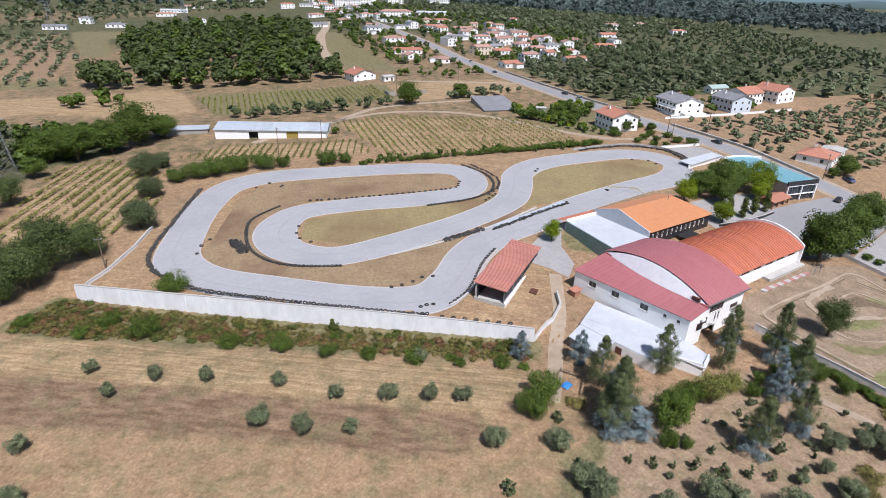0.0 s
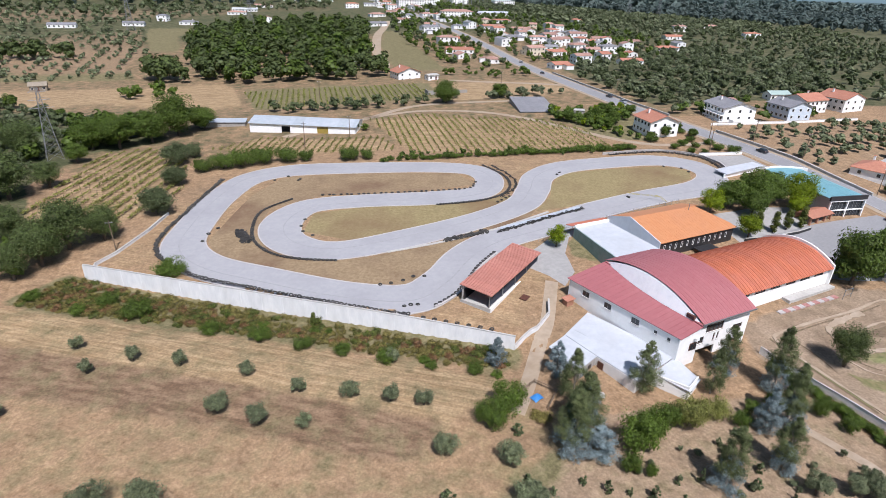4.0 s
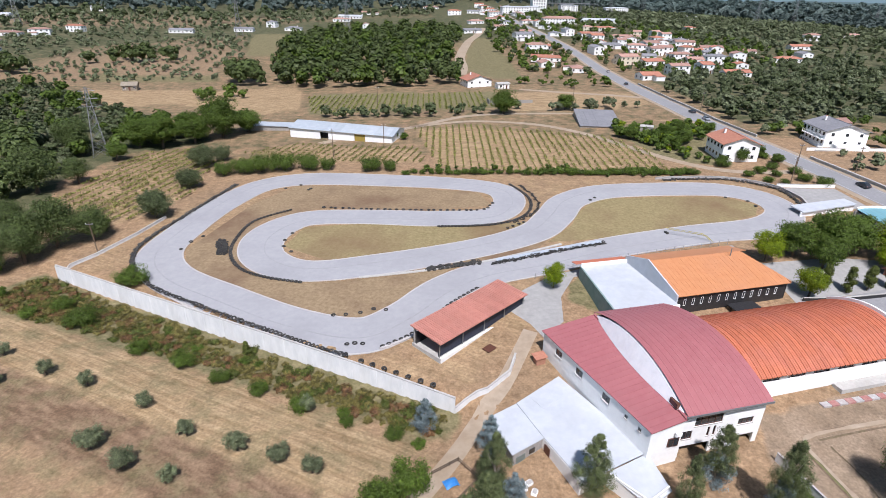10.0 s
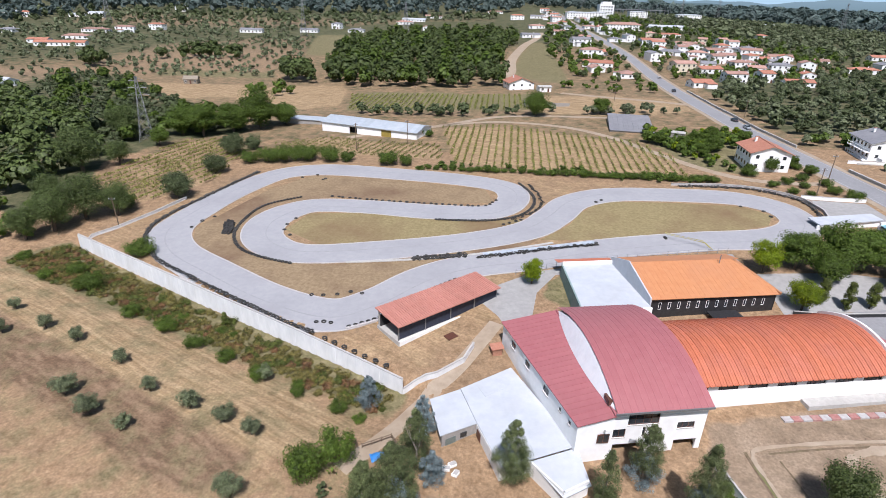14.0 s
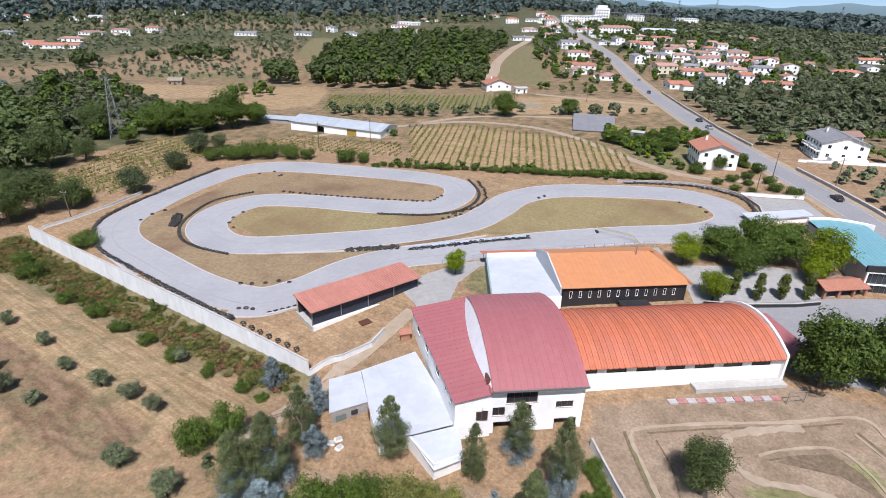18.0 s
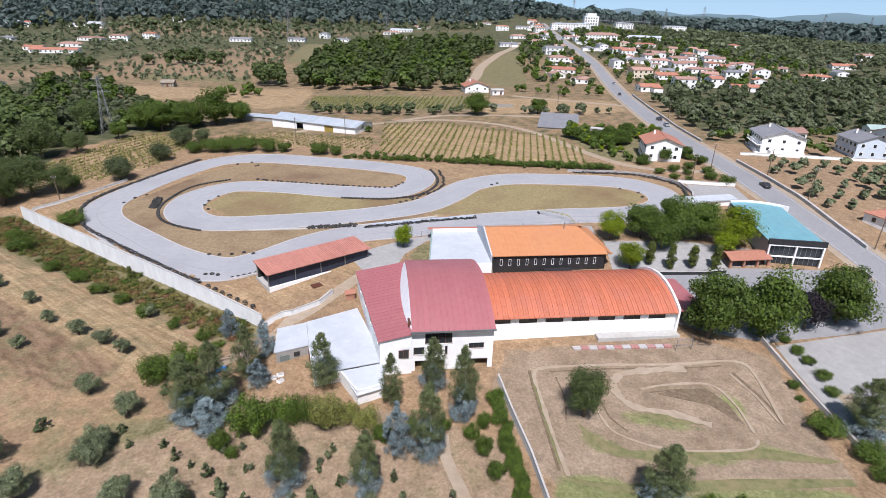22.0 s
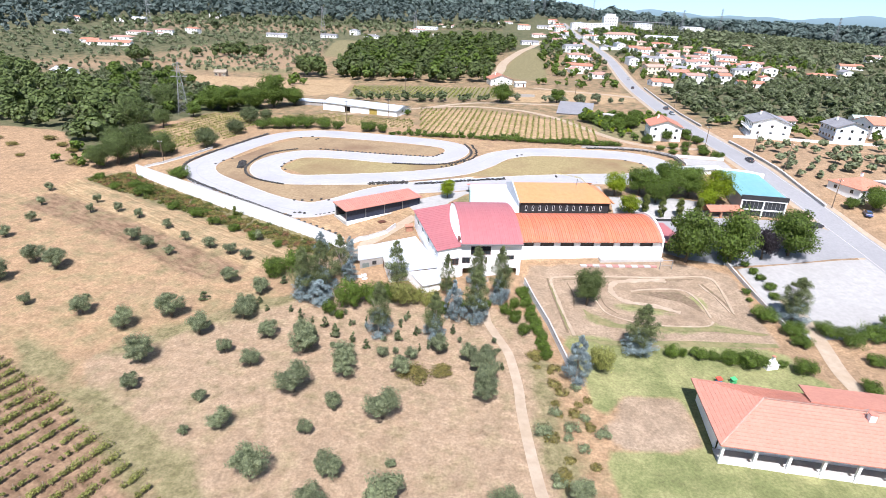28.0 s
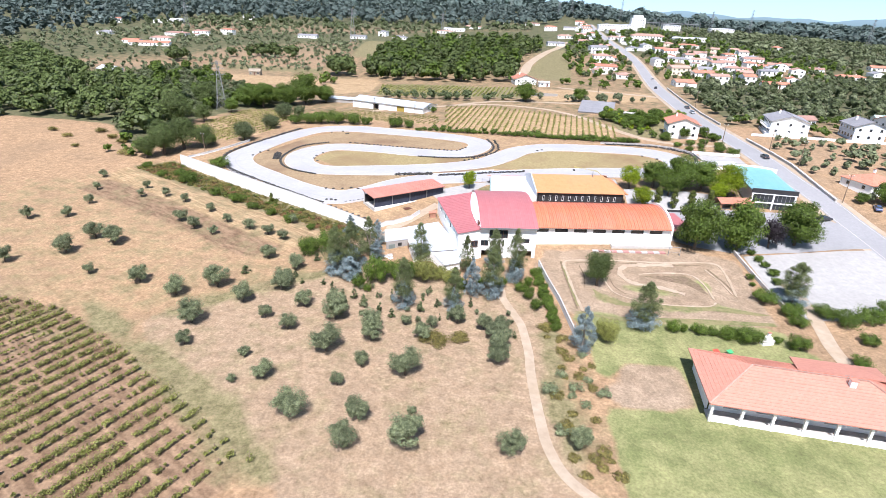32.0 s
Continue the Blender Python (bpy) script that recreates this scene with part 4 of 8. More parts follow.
def window(parent, a, b, u0, u1, z0, z1, frame_mat, bars=1, depth=0.16, cross=0, sill=True):
    """A window in the opening of a facade from a to b: frame, bars and pane."""
    a, b = Vector((a[0], a[1])), Vector((b[0], b[1]))
    d = (b - a).normalized()
    m = Matrix.Translation((a.x, a.y, 0)) @ Matrix(((d.x, -d.y, 0, 0), (d.y, d.x, 0, 0), (0, 0, 1, 0), (0, 0, 0, 1)))
    t = 0.07
    bits = [block(u0, u1, depth - 0.06, depth, z0, z0 + t), block(u0, u1, depth - 0.06, depth, z1 - t, z1),
            block(u0, u0 + t, depth - 0.06, depth, z0 + t, z1 - t), block(u1 - t, u1, depth - 0.06, depth, z0 + t, z1 - t)]
    for k in range(bars):
        x = u0 + (u1 - u0) * (k + 1) / (bars + 1)
        bits.append(block(x - 0.03, x + 0.03, depth - 0.05, depth, z0 + t, z1 - t))
    for k in range(cross):
        z = z0 + (z1 - z0) * (k + 1) / (cross + 1)
        bits.append(block(u0 + t, u1 - t, depth - 0.045, depth - 0.005, z - 0.03, z + 0.03))
    fr = part("window", moved(merge(*bits), m), frame_mat, parent)
    part("pane", moved(block(u0 + 0.01, u1 - 0.01, depth + 0.005, depth + 0.03, z0 + 0.01, z1 - 0.01), m), GLASS, fr, "dark reflecting glass pane")
    if sill:
        part("sill", moved(block(u0 - 0.08, u1 + 0.08, -0.08, depth - 0.07, z0 - 0.08, z0 - 0.005), m), CONCRETE, fr)
    return fr


FLAKED = mat("flaking_white_paint", (0.80, 0.82, 0.86), (0.86, 0.87, 0.89), 0.8, 0.85, (0.50, 0.50, 0.52), 0.55, 0.15, 3.0, camount=0.25)
red = thing("sports_hall", HALL, "white hall with a dusty red arched sheet roof and lean-to", "hall")
part("wall", gable(0.0, 0.3, 0.3, 25.3, 0.05, 0.65, 3.0, -9.0), FLAKED, red, "white arched west end wall with flaking paint")
# white sheeting leans from the lean-to roof up to the edge of the arch
lo, hi, foot = [], [], []
for k in range(25):
    v = 0.3 + 25.0 * k / 24
    top = vault_z(v, 0.3, 25.3, 0.05, 0.65, 3.0)
    ridge = -0.27 + 0.8 * (v - 0.3) / 25.0
    out = 0.38 * max(top - ridge, 0.05)
    lo.append((-out - 0.02, v, ridge - 0.19 * out + 0.09))
    hi.append((-0.015, v, top + 0.02))
    foot.append((-0.015, v, ridge - 0.4))
part("gable_sheeting", (lo + hi + foot, [(k, k + 1, 26 + k, 25 + k) for k in range(24)] + [(k + 1, k, 50 + k, 51 + k) for k in range(24)] + [(0, 25, 50), (24, 74, 49)]), FLAKED, red, "white sheeting with flaking paint under the arch")
part("wall", gable(13.7, 0.3, 0.3, 25.3, 0.05, 0.65, 3.0, -9.0), WHITE, red)
south = [(2.3, 6.9, -2.9, -0.75), (0.35, 2.2, -5.0, -3.5), (4.7, 5.15, -5.1, -3.4), (5.7, 6.15, -5.1, -3.4), (9.8, 12.4, -4.1, -3.0), (0.6, 5.6, -8.6, -6.2), (9.8, 13.2, -8.6, -6.2)]
part("wall", facade((0.3, 0.3), (13.7, 0.3), -9.0, 0.05, [(u0 - 0.3, u1 - 0.3, z0, z1) for u0, u1, z0, z1 in south]), WHITE, red, "white south wall with brown framed windows")
for k, (u0, u1, z0, z1) in enumerate(south[:5]):
    window(red, (0.3, 0.3), (13.7, 0.3), u0 - 0.3, u1 - 0.3, z0, z1, BROWNFRAME, (3, 1, 0, 0, 2)[k], cross=1 if k == 0 else 0)
gw = part("window", block(-0.52, -0.005, 1.3, 3.0, -0.05, 0.75), BROWNFRAME, red)
part("pane", block(-0.545, -0.525, 1.42, 2.88, 0.05, 0.66), GLASS, gw)
# near-black panel behind the openings gives the shade under the floor
part("undercroft", block(0.4, 13.6, 3.5, 3.7, -9.0, -6.0), DARK, red, "near-black panel for the shade under the hall")
part("floor_slab", block(0.3, 13.7, 0.62, 24.9, -6.0, -5.75), CONCRETE, red)
part("wall", block(0.3, 13.7, 25.0, 25.3, -9.0, 0.65), WHITE, red)
for k in range(14):
    part("roof_sheet", vault_sheet(0.0 + k * 1.009, (k + 1) * 1.009, -0.55, 26.0, 0.10, 0.85, 3.1, 0.05), REDROOF, red)
part("eave_trim", block(-0.2, 14.2, -0.68, -0.56, -0.2, 0.12), STEEL, red, "grey metal gutter under the eave")
# lean-to on the west side
EA, EB = (-9.6, 25.2), (-5.3, -0.5)
west_len = (Vector(EB) - Vector(EA)).length
holes = [(3.6, 5.4, -3.6, -2.3), (9.2, 11.0, -3.6, -2.3), (15.8, 17.6, -3.6, -2.3), (20.8, 21.5, -3.2, -2.5), (23.6, 24.3, -3.2, -2.5)]
part("wall", facade(EA, EB, -9.0, -1.55, holes, 0.25), WHITE, red, "white west wall of the lean-to")
for u0, u1, z0, z1 in holes:
    window(red, EA, EB, u0, u1, z0, z1, STEEL, 1 if u1 - u0 > 1 else 0)
sl = [(-5.3, -0.5), (0.0, -0.2)]
part("wall", prism([sl[0], sl[1], (0.0, 0.1), (-5.2, -0.2)], -9.0, [-1.5, -0.5, -0.5, -1.5]), WHITE, red)
for u0 in (-2.2, ):
    fr = part("window", merge(block(u0, u0 + 1.7, -0.47, -0.36, -5.0, -3.5)), BROWNFRAME, red)
    part("pane", merge(block(u0 + 0.12, u0 + 0.8, -0.49, -0.471, -4.88, -3.62), block(u0 + 0.9, u0 + 1.58, -0.49, -0.471, -4.88, -3.62)), GLASS, fr)
part("air_conditioner", block(-1.4, -0.5, -0.85, -0.5, -3.0, -2.4), WHITE, red, "white air conditioner box on the wall")
part("wall", prism([(-9.5, 25.0), (0.0, 25.0), (0.0, 25.25), (-9.6, 25.25)], -9.0, [-1.5, 0.3, 0.3, -1.5]), WHITE, red)
n = 24
for k in range(n):
    s, e = k / n, (k + 0.985) / n
    lo0, lo1 = Vector((-9.95, 25.6, -1.3)).lerp((-5.5, -0.85, -1.42), s), Vector((-9.95, 25.6, -1.3)).lerp((-5.5, -0.85, -1.42), e)
    hi0, hi1 = Vector((-0.05, 25.7, 0.55)).lerp((-0.05, -0.65, -0.3), s), Vector((-0.05, 25.7, 0.55)).lerp((-0.05, -0.65, -0.3), e)
    q = [lo0, lo1, hi1, hi0]
    seam = [lo0 + Vector((0, 0, 0.05)), lo0.lerp(lo1, 0.12) + Vector((0, 0, 0.05)), hi0.lerp(hi1, 0.12) + Vector((0, 0, 0.05)), hi0 + Vector((0, 0, 0.05))]
    part("roof_sheet", merge(([tuple(p - Vector((0, 0, 0.12))) for p in q] + [tuple(p) for p in q], [(0, 1, 2, 3), (4, 7, 6, 5), (0, 4, 5, 1), (1, 5, 6, 2), (2, 6, 7, 3), (3, 7, 4, 0)]),
                             ([tuple(p) for p in seam] + [tuple(p - Vector((0, 0, 0.06))) for p in seam], [(3, 2, 1, 0), (0, 1, 5, 4), (1, 2, 6, 5), (2, 3, 7, 6), (3, 0, 4, 7)])), REDROOF, red)
part("flashing", prism([(-0.3, 25.6), (-0.3, -0.6), (0.0, -0.6), (0.0, 25.6)], [0.48, -0.36, -0.3, 0.55], [0.75, -0.1, 0.05, 0.8]), REDROOF, red, "red ridge flashing along the end wall")

orange = thing("workshop_hall", HALL, "long white hall with a ribbed orange arched sheet roof", "hall")
vents = [(1.0 + k * 5.0, 4.4 + k * 5.0, -3.75, -2.75) for k in range(7)]
part("wall", facade((14.2, 7.1), (50.6, 7.1), -9.0, -2.3, vents), WHITE, orange, "white south wall with a row of dark high vents")
for u0, u1, z0, z1 in vents:
    window(orange, (14.2, 7.1), (50.6, 7.1), u0, u1, z0, z1, DARK, 3, 0.2, sill=False)
part("wall", block(14.2, 50.6, 23.8, 24.1, -9.0, -2.3), WHITE, orange)
part("wall", gable(50.6, 0.45, 6.4, 24.6, -2.1, -2.1, 3.0, -9.0, 0.5), WHITE, orange, "white arched parapet end wall")
for k in range(38):
    part("roof_sheet", vault_sheet(14.12 + k * 0.96, 14.12 + (k + 1) * 0.96, 6.3, 24.7, -2.2, -2.2, 3.0, 0.14), ORANGEROOF, orange)
part("canopy", prism([(51.1, 8.5), (58, 8.5), (58, 22), (51.1, 22)], -3.3, -3.1), REDROOF, orange, "dusty red flat porch roof")
for x, y in ((57.6, 9), (57.6, 21.5), (57.6, 15)):
    part("post", block(x - 0.1, x + 0.1, y - 0.1, y + 0.1, -7.5, -3.3), STEEL, orange)
part("platform", block(35.0, 51.0, 5.0, 6.9, -9.0, -6.3), CONCRETE, orange, "pale concrete ledge along the wall")

black = thing("club_house", HALL, "black clad building with slit windows and an amber sheet roof", "building")
slits = [(1.4 + k * 1.93, 1.95 + k * 1.93, -2.5, -1.0) for k in range(12)]
part("wall", facade((19.8, 29.2), (45.2, 29.2), -7.0, -0.1, slits, 0.3), BLACKWALL, black, "black clad front wall")
for u0, u1, z0, z1 in slits:
    window(black, (19.8, 29.2), (45.2, 29.2), u0, u1, z0, z1, WHITE, 0, 0.04, 0, False)
part("wall", facade((45.2, 29.2), (45.2, 46.6), -7.0, -0.1, [], 0.3), BLACKWALL, black)
part("wall", block(19.35, 45.2, 46.3, 46.6, -7.0, -0.1), WHITE, black)
part("wall", block(8.05, 19.3, 46.05, 46.4, -7.0, -0.35), WHITE, black, "white parapet behind the flat roof")
part("rear_canopy", prism([(7.0, 46.45), (19.3, 46.45), (19.3, 48.6), (7.0, 48.6)], [-0.55, -0.55, -0.95, -0.95], [-0.45, -0.45, -0.85, -0.85]), ORANGEROOF, black, "narrow orange sheet canopy")
part("wall", prism([(19.8, 29.5), (20.1, 29.5), (20.1, 46.3), (19.8, 46.3)], -7.0, -0.15), WHITE, black)
for k in range(26):
    x0, x1 = 19.3 + k, 20.297 + k
    def edge(x):
        return min(39.2, 29 + (46.0 - x) * 2.2)
    a0, a1 = edge(x0), edge(x1)
    za, zb = 0.05 + (a0 - 28.6) / 10.6 * 2.6, 0.05 + (a1 - 28.6) / 10.6 * 2.6
    part("roof_sheet", merge(prism([(x0, 28.6), (x1, 28.6), (x1, a1), (x0, a0)], [-0.06, -0.06, zb - 0.1, za - 0.1], [0.05, 0.05, zb, za]),
                             prism([(x0, 28.6), (x0 + 0.1, 28.6), (x0 + 0.1, a0), (x0, a0)], [0.0, 0.0, za - 0.06, za - 0.06], [0.07, 0.07, za + 0.02, za + 0.02])), AMBERROOF, black)
part("roof", prism([(19.35, 39.3), (43.0, 39.3), (45.6, 47.0), (19.35, 47.0)], [2.5, 2.5, -0.15, -0.15], [2.62, 2.62, -0.02, -0.02]), AMBERROOF, black)
part("roof_end", prism([(45.9, 29.0), (47.0, 30.0), (47.0, 46.0), (41.5, 39.3)], [-0.3, -0.6, -0.6, 2.4], [0.0, -0.45, -0.45, 2.55]), AMBERROOF, black)
part("parapet", prism([(19.0, 28.6), (19.3, 28.6), (19.3, 39.2), (19.0, 39.2)], -2.0, [0.35, 0.35, 2.95, 2.95]), WHITEROOF, black, "pale grey gable parapet")
part("parapet", prism([(19.0, 39.2), (19.3, 39.2), (19.3, 46.8), (19.0, 46.8)], -2.0, [2.95, 2.95, 0.3, 0.3]), WHITEROOF, black)
part("flat_roof", prism([(5.6, 27.6), (19.0, 27.6), (19.0, 46.0), (8.0, 46.0)], -1.3, -1.1), WHITEROOF, black, "white flat sheet roof")
GREENWALL = mat("pale_green_wall", (0.182, 0.274, 0.251), (0.251, 0.342, 0.319), 0.9, 0.8, (0.304, 0.342, 0.327), 0.3, 0.1)
part("wall", prism([(5.3, 27.3), (5.6, 27.3), (8.0, 46.0), (7.7, 46.0)], -7.0, -0.75), GREENWALL, black, "pale green west wall")
part("wall", prism([(5.6, 27.3), (19.0, 27.3), (19.0, 27.6), (5.6, 27.6)], -7.0, -0.95), WHITE, black)
part("chimney", tube([(38, 38, 2.2), (38, 38, 4.2)], 0.1), STEEL, black, "thin metal flue")

shed = thing("storage_shed", HALL @ Matrix.Translation((31.0, 25.8, 0)), "small dark flat-roofed lean-to full of stacked wood", "shed")
part("roof", block(0, 6.0, 0.2, 2.9, -3.2, -3.05), BLACKWALL, shed)
for x in (0.1, 2.9, 5.8):
    part("post", block(x, x + 0.12, 0.3, 0.42, -6.8, -3.2), WOOD, shed)
for k in range(9):
    part("log_stack", tube([(0.5 + k * 0.55, 0.6, -4.6 + 0.1 * (k % 3)), (0.9 + k * 0.55, 2.4, -4.5 + 0.1 * (k % 2))], 0.22, 7), WOOD, shed)

NAVY = mat("shade_navy", (0.014, 0.018, 0.034), (0.027, 0.034, 0.057), 1.5, 0.7, bump=0.1)
pav = thing("pit_shelter", pose(-27.9, 87.7, 0, 0, 0, 39.0), "open shelter with terracotta sheet roof over a dark back wall", "shelter")
for k in range(25):
    x0 = k * 0.992
    part("roof_sheet", merge(prism([(x0, -0.1), (x0 + 0.985, -0.1), (x0 + 0.985, 7.4), (x0, 7.4)], [-2.32, -2.32, -1.82, -1.82], [-2.2, -2.2, -1.7, -1.7]),
                             prism([(x0, -0.15), (x0 + 0.3, -0.15), (x0 + 0.3, 7.42), (x0, 7.42)], [-2.22, -2.22, -1.72, -1.72], [-2.08, -2.08, -1.58, -1.58]),
                             prism([(x0 + 0.5, -0.15), (x0 + 0.75, -0.15), (x0 + 0.75, 7.42), (x0 + 0.5, 7.42)], [-2.22, -2.22, -1.72, -1.72], [-2.12, -2.12, -1.62, -1.62])), PAVROOF, pav)
for k in range(5):
    x = 0.4 + k * 5.95
    part("post", block(x, x + 0.16, 0.5, 0.66, -8.0, -2.3), STEEL, pav)
    part("post", block(x, x + 0.28, 6.7, 7.0, -7.0, -1.85), CONCRETE, pav)
part("back_wall", block(0.5, 24.3, 6.4, 6.6, -7.0, -2.9), BLACKWALL, pav, "dark sheeting along the back")
part("front_wall", block(0.4, 24.5, 0.05, 0.45, -8.0, -5.3), WHITE, pav, "low white front wall")
# added dark panel stands for the shade inside the open shelter
part("curtain", block(0.5, 24.4, 0.75, 0.85, -5.6, -2.5), NAVY, pav, "dark blue-black panel standing for the shade inside")
part("floor", prism([(0.2, 0.2), (24.5, 0.2), (24.5, 7.2), (0.2, 7.2)], -7.5, -5.35), CONCRETE, pav)
part("beam", block(0.2, 24.6, 0.25, 0.4, -2.48, -2.33), WOOD, pav)

annex = thing("annex", pose(0, 0, 0), "low white annex with flat sheet roofs and bare block walls", "building")
Z = -5.9
BLOCKS = mat("bare_blockwork", (0.258, 0.243, 0.228), (0.334, 0.319, 0.296), 1.5, 0.95, (0.395, 0.372, 0.342), 0.4, 0.3, 4.0)
part("roof", prism([(-17.2, 76.4), (-8.6, 82.2), (-1.2, 64.7), (-12.2, 60.4), (-15.0, 68.7)], Z - 0.15, Z), WHITEROOF, annex, "white flat sheet roof")
part("roof", prism([(-22.0, 73.8), (-17.25, 76.35), (-15.05, 68.75), (-20.4, 66.0)], Z - 0.2, Z - 0.05), WHITEROOF, annex)
part("roof", prism([(-1.25, 64.6), (-0.6, 58.6), (-4.6, 56.4), (-8.2, 61.9)], [Z - 0.5, Z - 1.0, Z - 1.0, Z - 0.5], [Z - 0.3, Z - 0.85, Z - 0.85, Z - 0.3]), WHITEROOF, annex)
for a, b, m in (((-21.7, 73.5), (-20.1, 66.2), BLOCKS), ((-20.1, 66.2), (-15.1, 68.9), BLOCKS), ((-15.1, 68.9), (-12.4, 60.7), WHITE), ((-12.4, 60.7), (-8.2, 62.1), WHITE),
                ((-8.2, 61.8), (-4.6, 56.8), WHITE), ((-4.6, 56.8), (-0.9, 58.8), WHITE), ((-8.8, 81.9), (-21.7, 73.5), WHITE)):
    part("wall", facade(a, b, -9.6, Z - 0.22, [], 0.2), m, annex)
part("hatch", prism([(-14.6, 77.2), (-11.6, 79.2), (-10.4, 76.6), (-13.4, 74.6)], Z, Z + 0.06), WHITEROOF, annex, "raised white roof hatch")
part("door", prism([(-19.55, 66.4), (-18.1, 67.2), (-18.15, 67.3), (-19.6, 66.5)], -9.2, -7.0), mat("grey_green_door", (0.122, 0.152, 0.144), (0.167, 0.198, 0.182), 3.0, 0.6, bump=0.05), annex, "grey green metal door")
part("window", prism([(-17.4, 67.5), (-16.5, 67.95), (-16.54, 68.05), (-17.44, 67.6)], -7.6, -6.8), GLASS, annex)
part("door", prism([(-14.95, 68.3), (-14.55, 67.1), (-14.65, 67.07), (-15.05, 68.27)], -9.0, -6.6), BROWNFRAME, annex, "dark red metal door")

TERRA = mat("brick_piers", (0.319, 0.152, 0.099), (0.395, 0.205, 0.137), 3.0, 0.85, (0.274, 0.137, 0.091), 0.5, 0.3)
kiosk = thing("brick_oven", pose(-10.7, 86.6, float(height(-12.2, 87.6)), 0, 0, 10) @ Matrix.Diagonal((0.85, 0.85, 0.8, 1)), "small brick oven with a faded tiled roof", "oven")
part("body", block(-1.0, 1.0, -0.9, 0.9, -0.5, 1.5), TERRA, kiosk)
part("roof", prism([(-1.3, -1.2), (1.3, -1.2), (1.3, 1.2), (-1.3, 1.2)], [1.4, 1.7, 1.7, 1.4], [1.55, 1.85, 1.85, 1.55]), TILE, kiosk)
trap = thing("hatch_board", pose(-18.6, 90.9, float(height(-18.6, 90.9)) + 0.12, 4, 0, 39), "brown rusty metal sheet lying on the ground", "metal sheet")
part("board", block(-1.1, 1.1, -0.8, 0.8, 0, 0.06), BROWNFRAME, trap)
part("runner", block(-1.0, -0.9, -0.8, 0.8, -0.1, 0), WOOD, trap)
part("runner", block(0.9, 1.0, -0.8, 0.8, -0.1, 0), WOOD, trap)

# ---- teal showroom ----
teal = thing("showroom", pose(82.3, 104.0, 0, 0, 0, -6.0), "two-storey showroom with glass front and teal sheet roof", "showroom")
GB = -5.0
part("wall", block(0.0, 0.25, 0.4, 27, GB, 2.3), mat("grey_wall_sheet", (0.319, 0.319, 0.327), (0.38, 0.38, 0.38), 1.5, 0.6, (0.274, 0.274, 0.281), 0.3, 0.1, stretch=(1, 1, 0.2)), teal, "grey sheet side wall")
part("wall", block(11.9, 12.15, 0.4, 24, GB, 2.3), WHITE, teal)
for k in range(13):
    x0 = -0.15 + k * 0.96
    far = 27.5 - 0.045 * (x0 - 5) ** 2
    part("roof_sheet", merge(prism([(x0, 0.6), (x0 + 0.95, 0.6), (x0 + 0.95, far), (x0, far)], [2.3, 2.3, 2.9, 2.9], [2.42, 2.42, 3.02, 3.02]),
                             prism([(x0, 0.6), (x0 + 0.08, 0.6), (x0 + 0.08, far), (x0, far)], [2.4, 2.4, 3.0, 3.0], [2.44, 2.44, 3.04, 3.04])), TEALROOF, teal)
part("sign_band", block(-0.2, 12.4, 0.0, 0.5, 1.7, 3.0), BLACKWALL, teal, "black fascia band above the glass front")
for x in (0.0, 5.9, 11.8):
    part("column", block(x, x + 0.35, 0.0, 0.4, GB, 1.7), WHITE, teal)
for z in (GB + 0.9, -1.3, 1.4):
    part("beam", block(0.35, 11.8, 0.05, 0.35, z, z + 0.3), WHITE, teal)
for j, x in enumerate((0.35, 6.25)):
    for z in (-3.8, -1.0):
        fr = part("window", merge(*[block(x + k * 1.1, x + k * 1.1 + 0.07, 0.5, 0.56, z, z + 2.4) for k in range(6)]), STEEL, teal)
        part("pane", block(x, x + 5.5, 0.58, 0.62, z, z + 2.4), GLASS, fr)
# near-black wall carries the shade of the room in its colour
part("back_wall", block(0.3, 11.9, 8, 8.2, GB, 2.2), DARK, teal)
for x0 in np.arange(-0.2, 13.4, 1.4):
    far = [27.0 - 0.045 * (x - 5) ** 2 for x in (x0, x0 + 1.4)]
    part("end_parapet", prism([(x0, far[0]), (x0 + 1.395, far[1]), (x0 + 1.395, far[1] + 0.5), (x0, far[0] + 0.5)], -4.0, 3.5), WHITE, teal, "curved white end parapet")
porch = thing("porch", pose(72.6, 102.5, 0, 0, 0, 9), "brick gate porch with an orange tiled roof", "porch")
part("roof", prism([(0, -1.6), (10.4, -1.6), (10.4, 1.2), (0, 1.2)], [-1.5, -1.5, -0.5, -0.5], [-1.35, -1.35, -0.35, -0.35]), TILE, porch)
part("roof", prism([(0, 1.22), (10.4, 1.22), (10.4, 4.0), (0, 4.0)], [-0.5, -0.5, -1.5, -1.5], [-0.35, -0.35, -1.35, -1.35]), TILE, porch)
for x in (0.3, 3.6, 7.0, 9.7):
    part("pier", block(x, x + 0.5, -1.2, -0.7, -5.2, -1.45), TERRA, porch)
part("wall", block(0.3, 10.2, 3.2, 3.4, -5.2, -1.5), TERRA, porch)
shop = thing("white_canopy", pose(73, 133, 0, 0, 0, -8), "white curved canopy beside the showroom", "canopy")
part("roof", prism([(0, 0), (16, 4), (15, 8), (-1, 5)], [1.0, 2.2, 2.3, 1.1], [1.3, 2.5, 2.6, 1.4]), WHITEROOF, shop)
part("wall", prism([(-0.6, 0.3), (15.6, 4.3), (15.5, 4.6), (-0.7, 0.6)], -3.5, [1.0, 2.2, 2.2, 1.0]), WHITE, shop)

# ---- houses ----
HOUSES = []


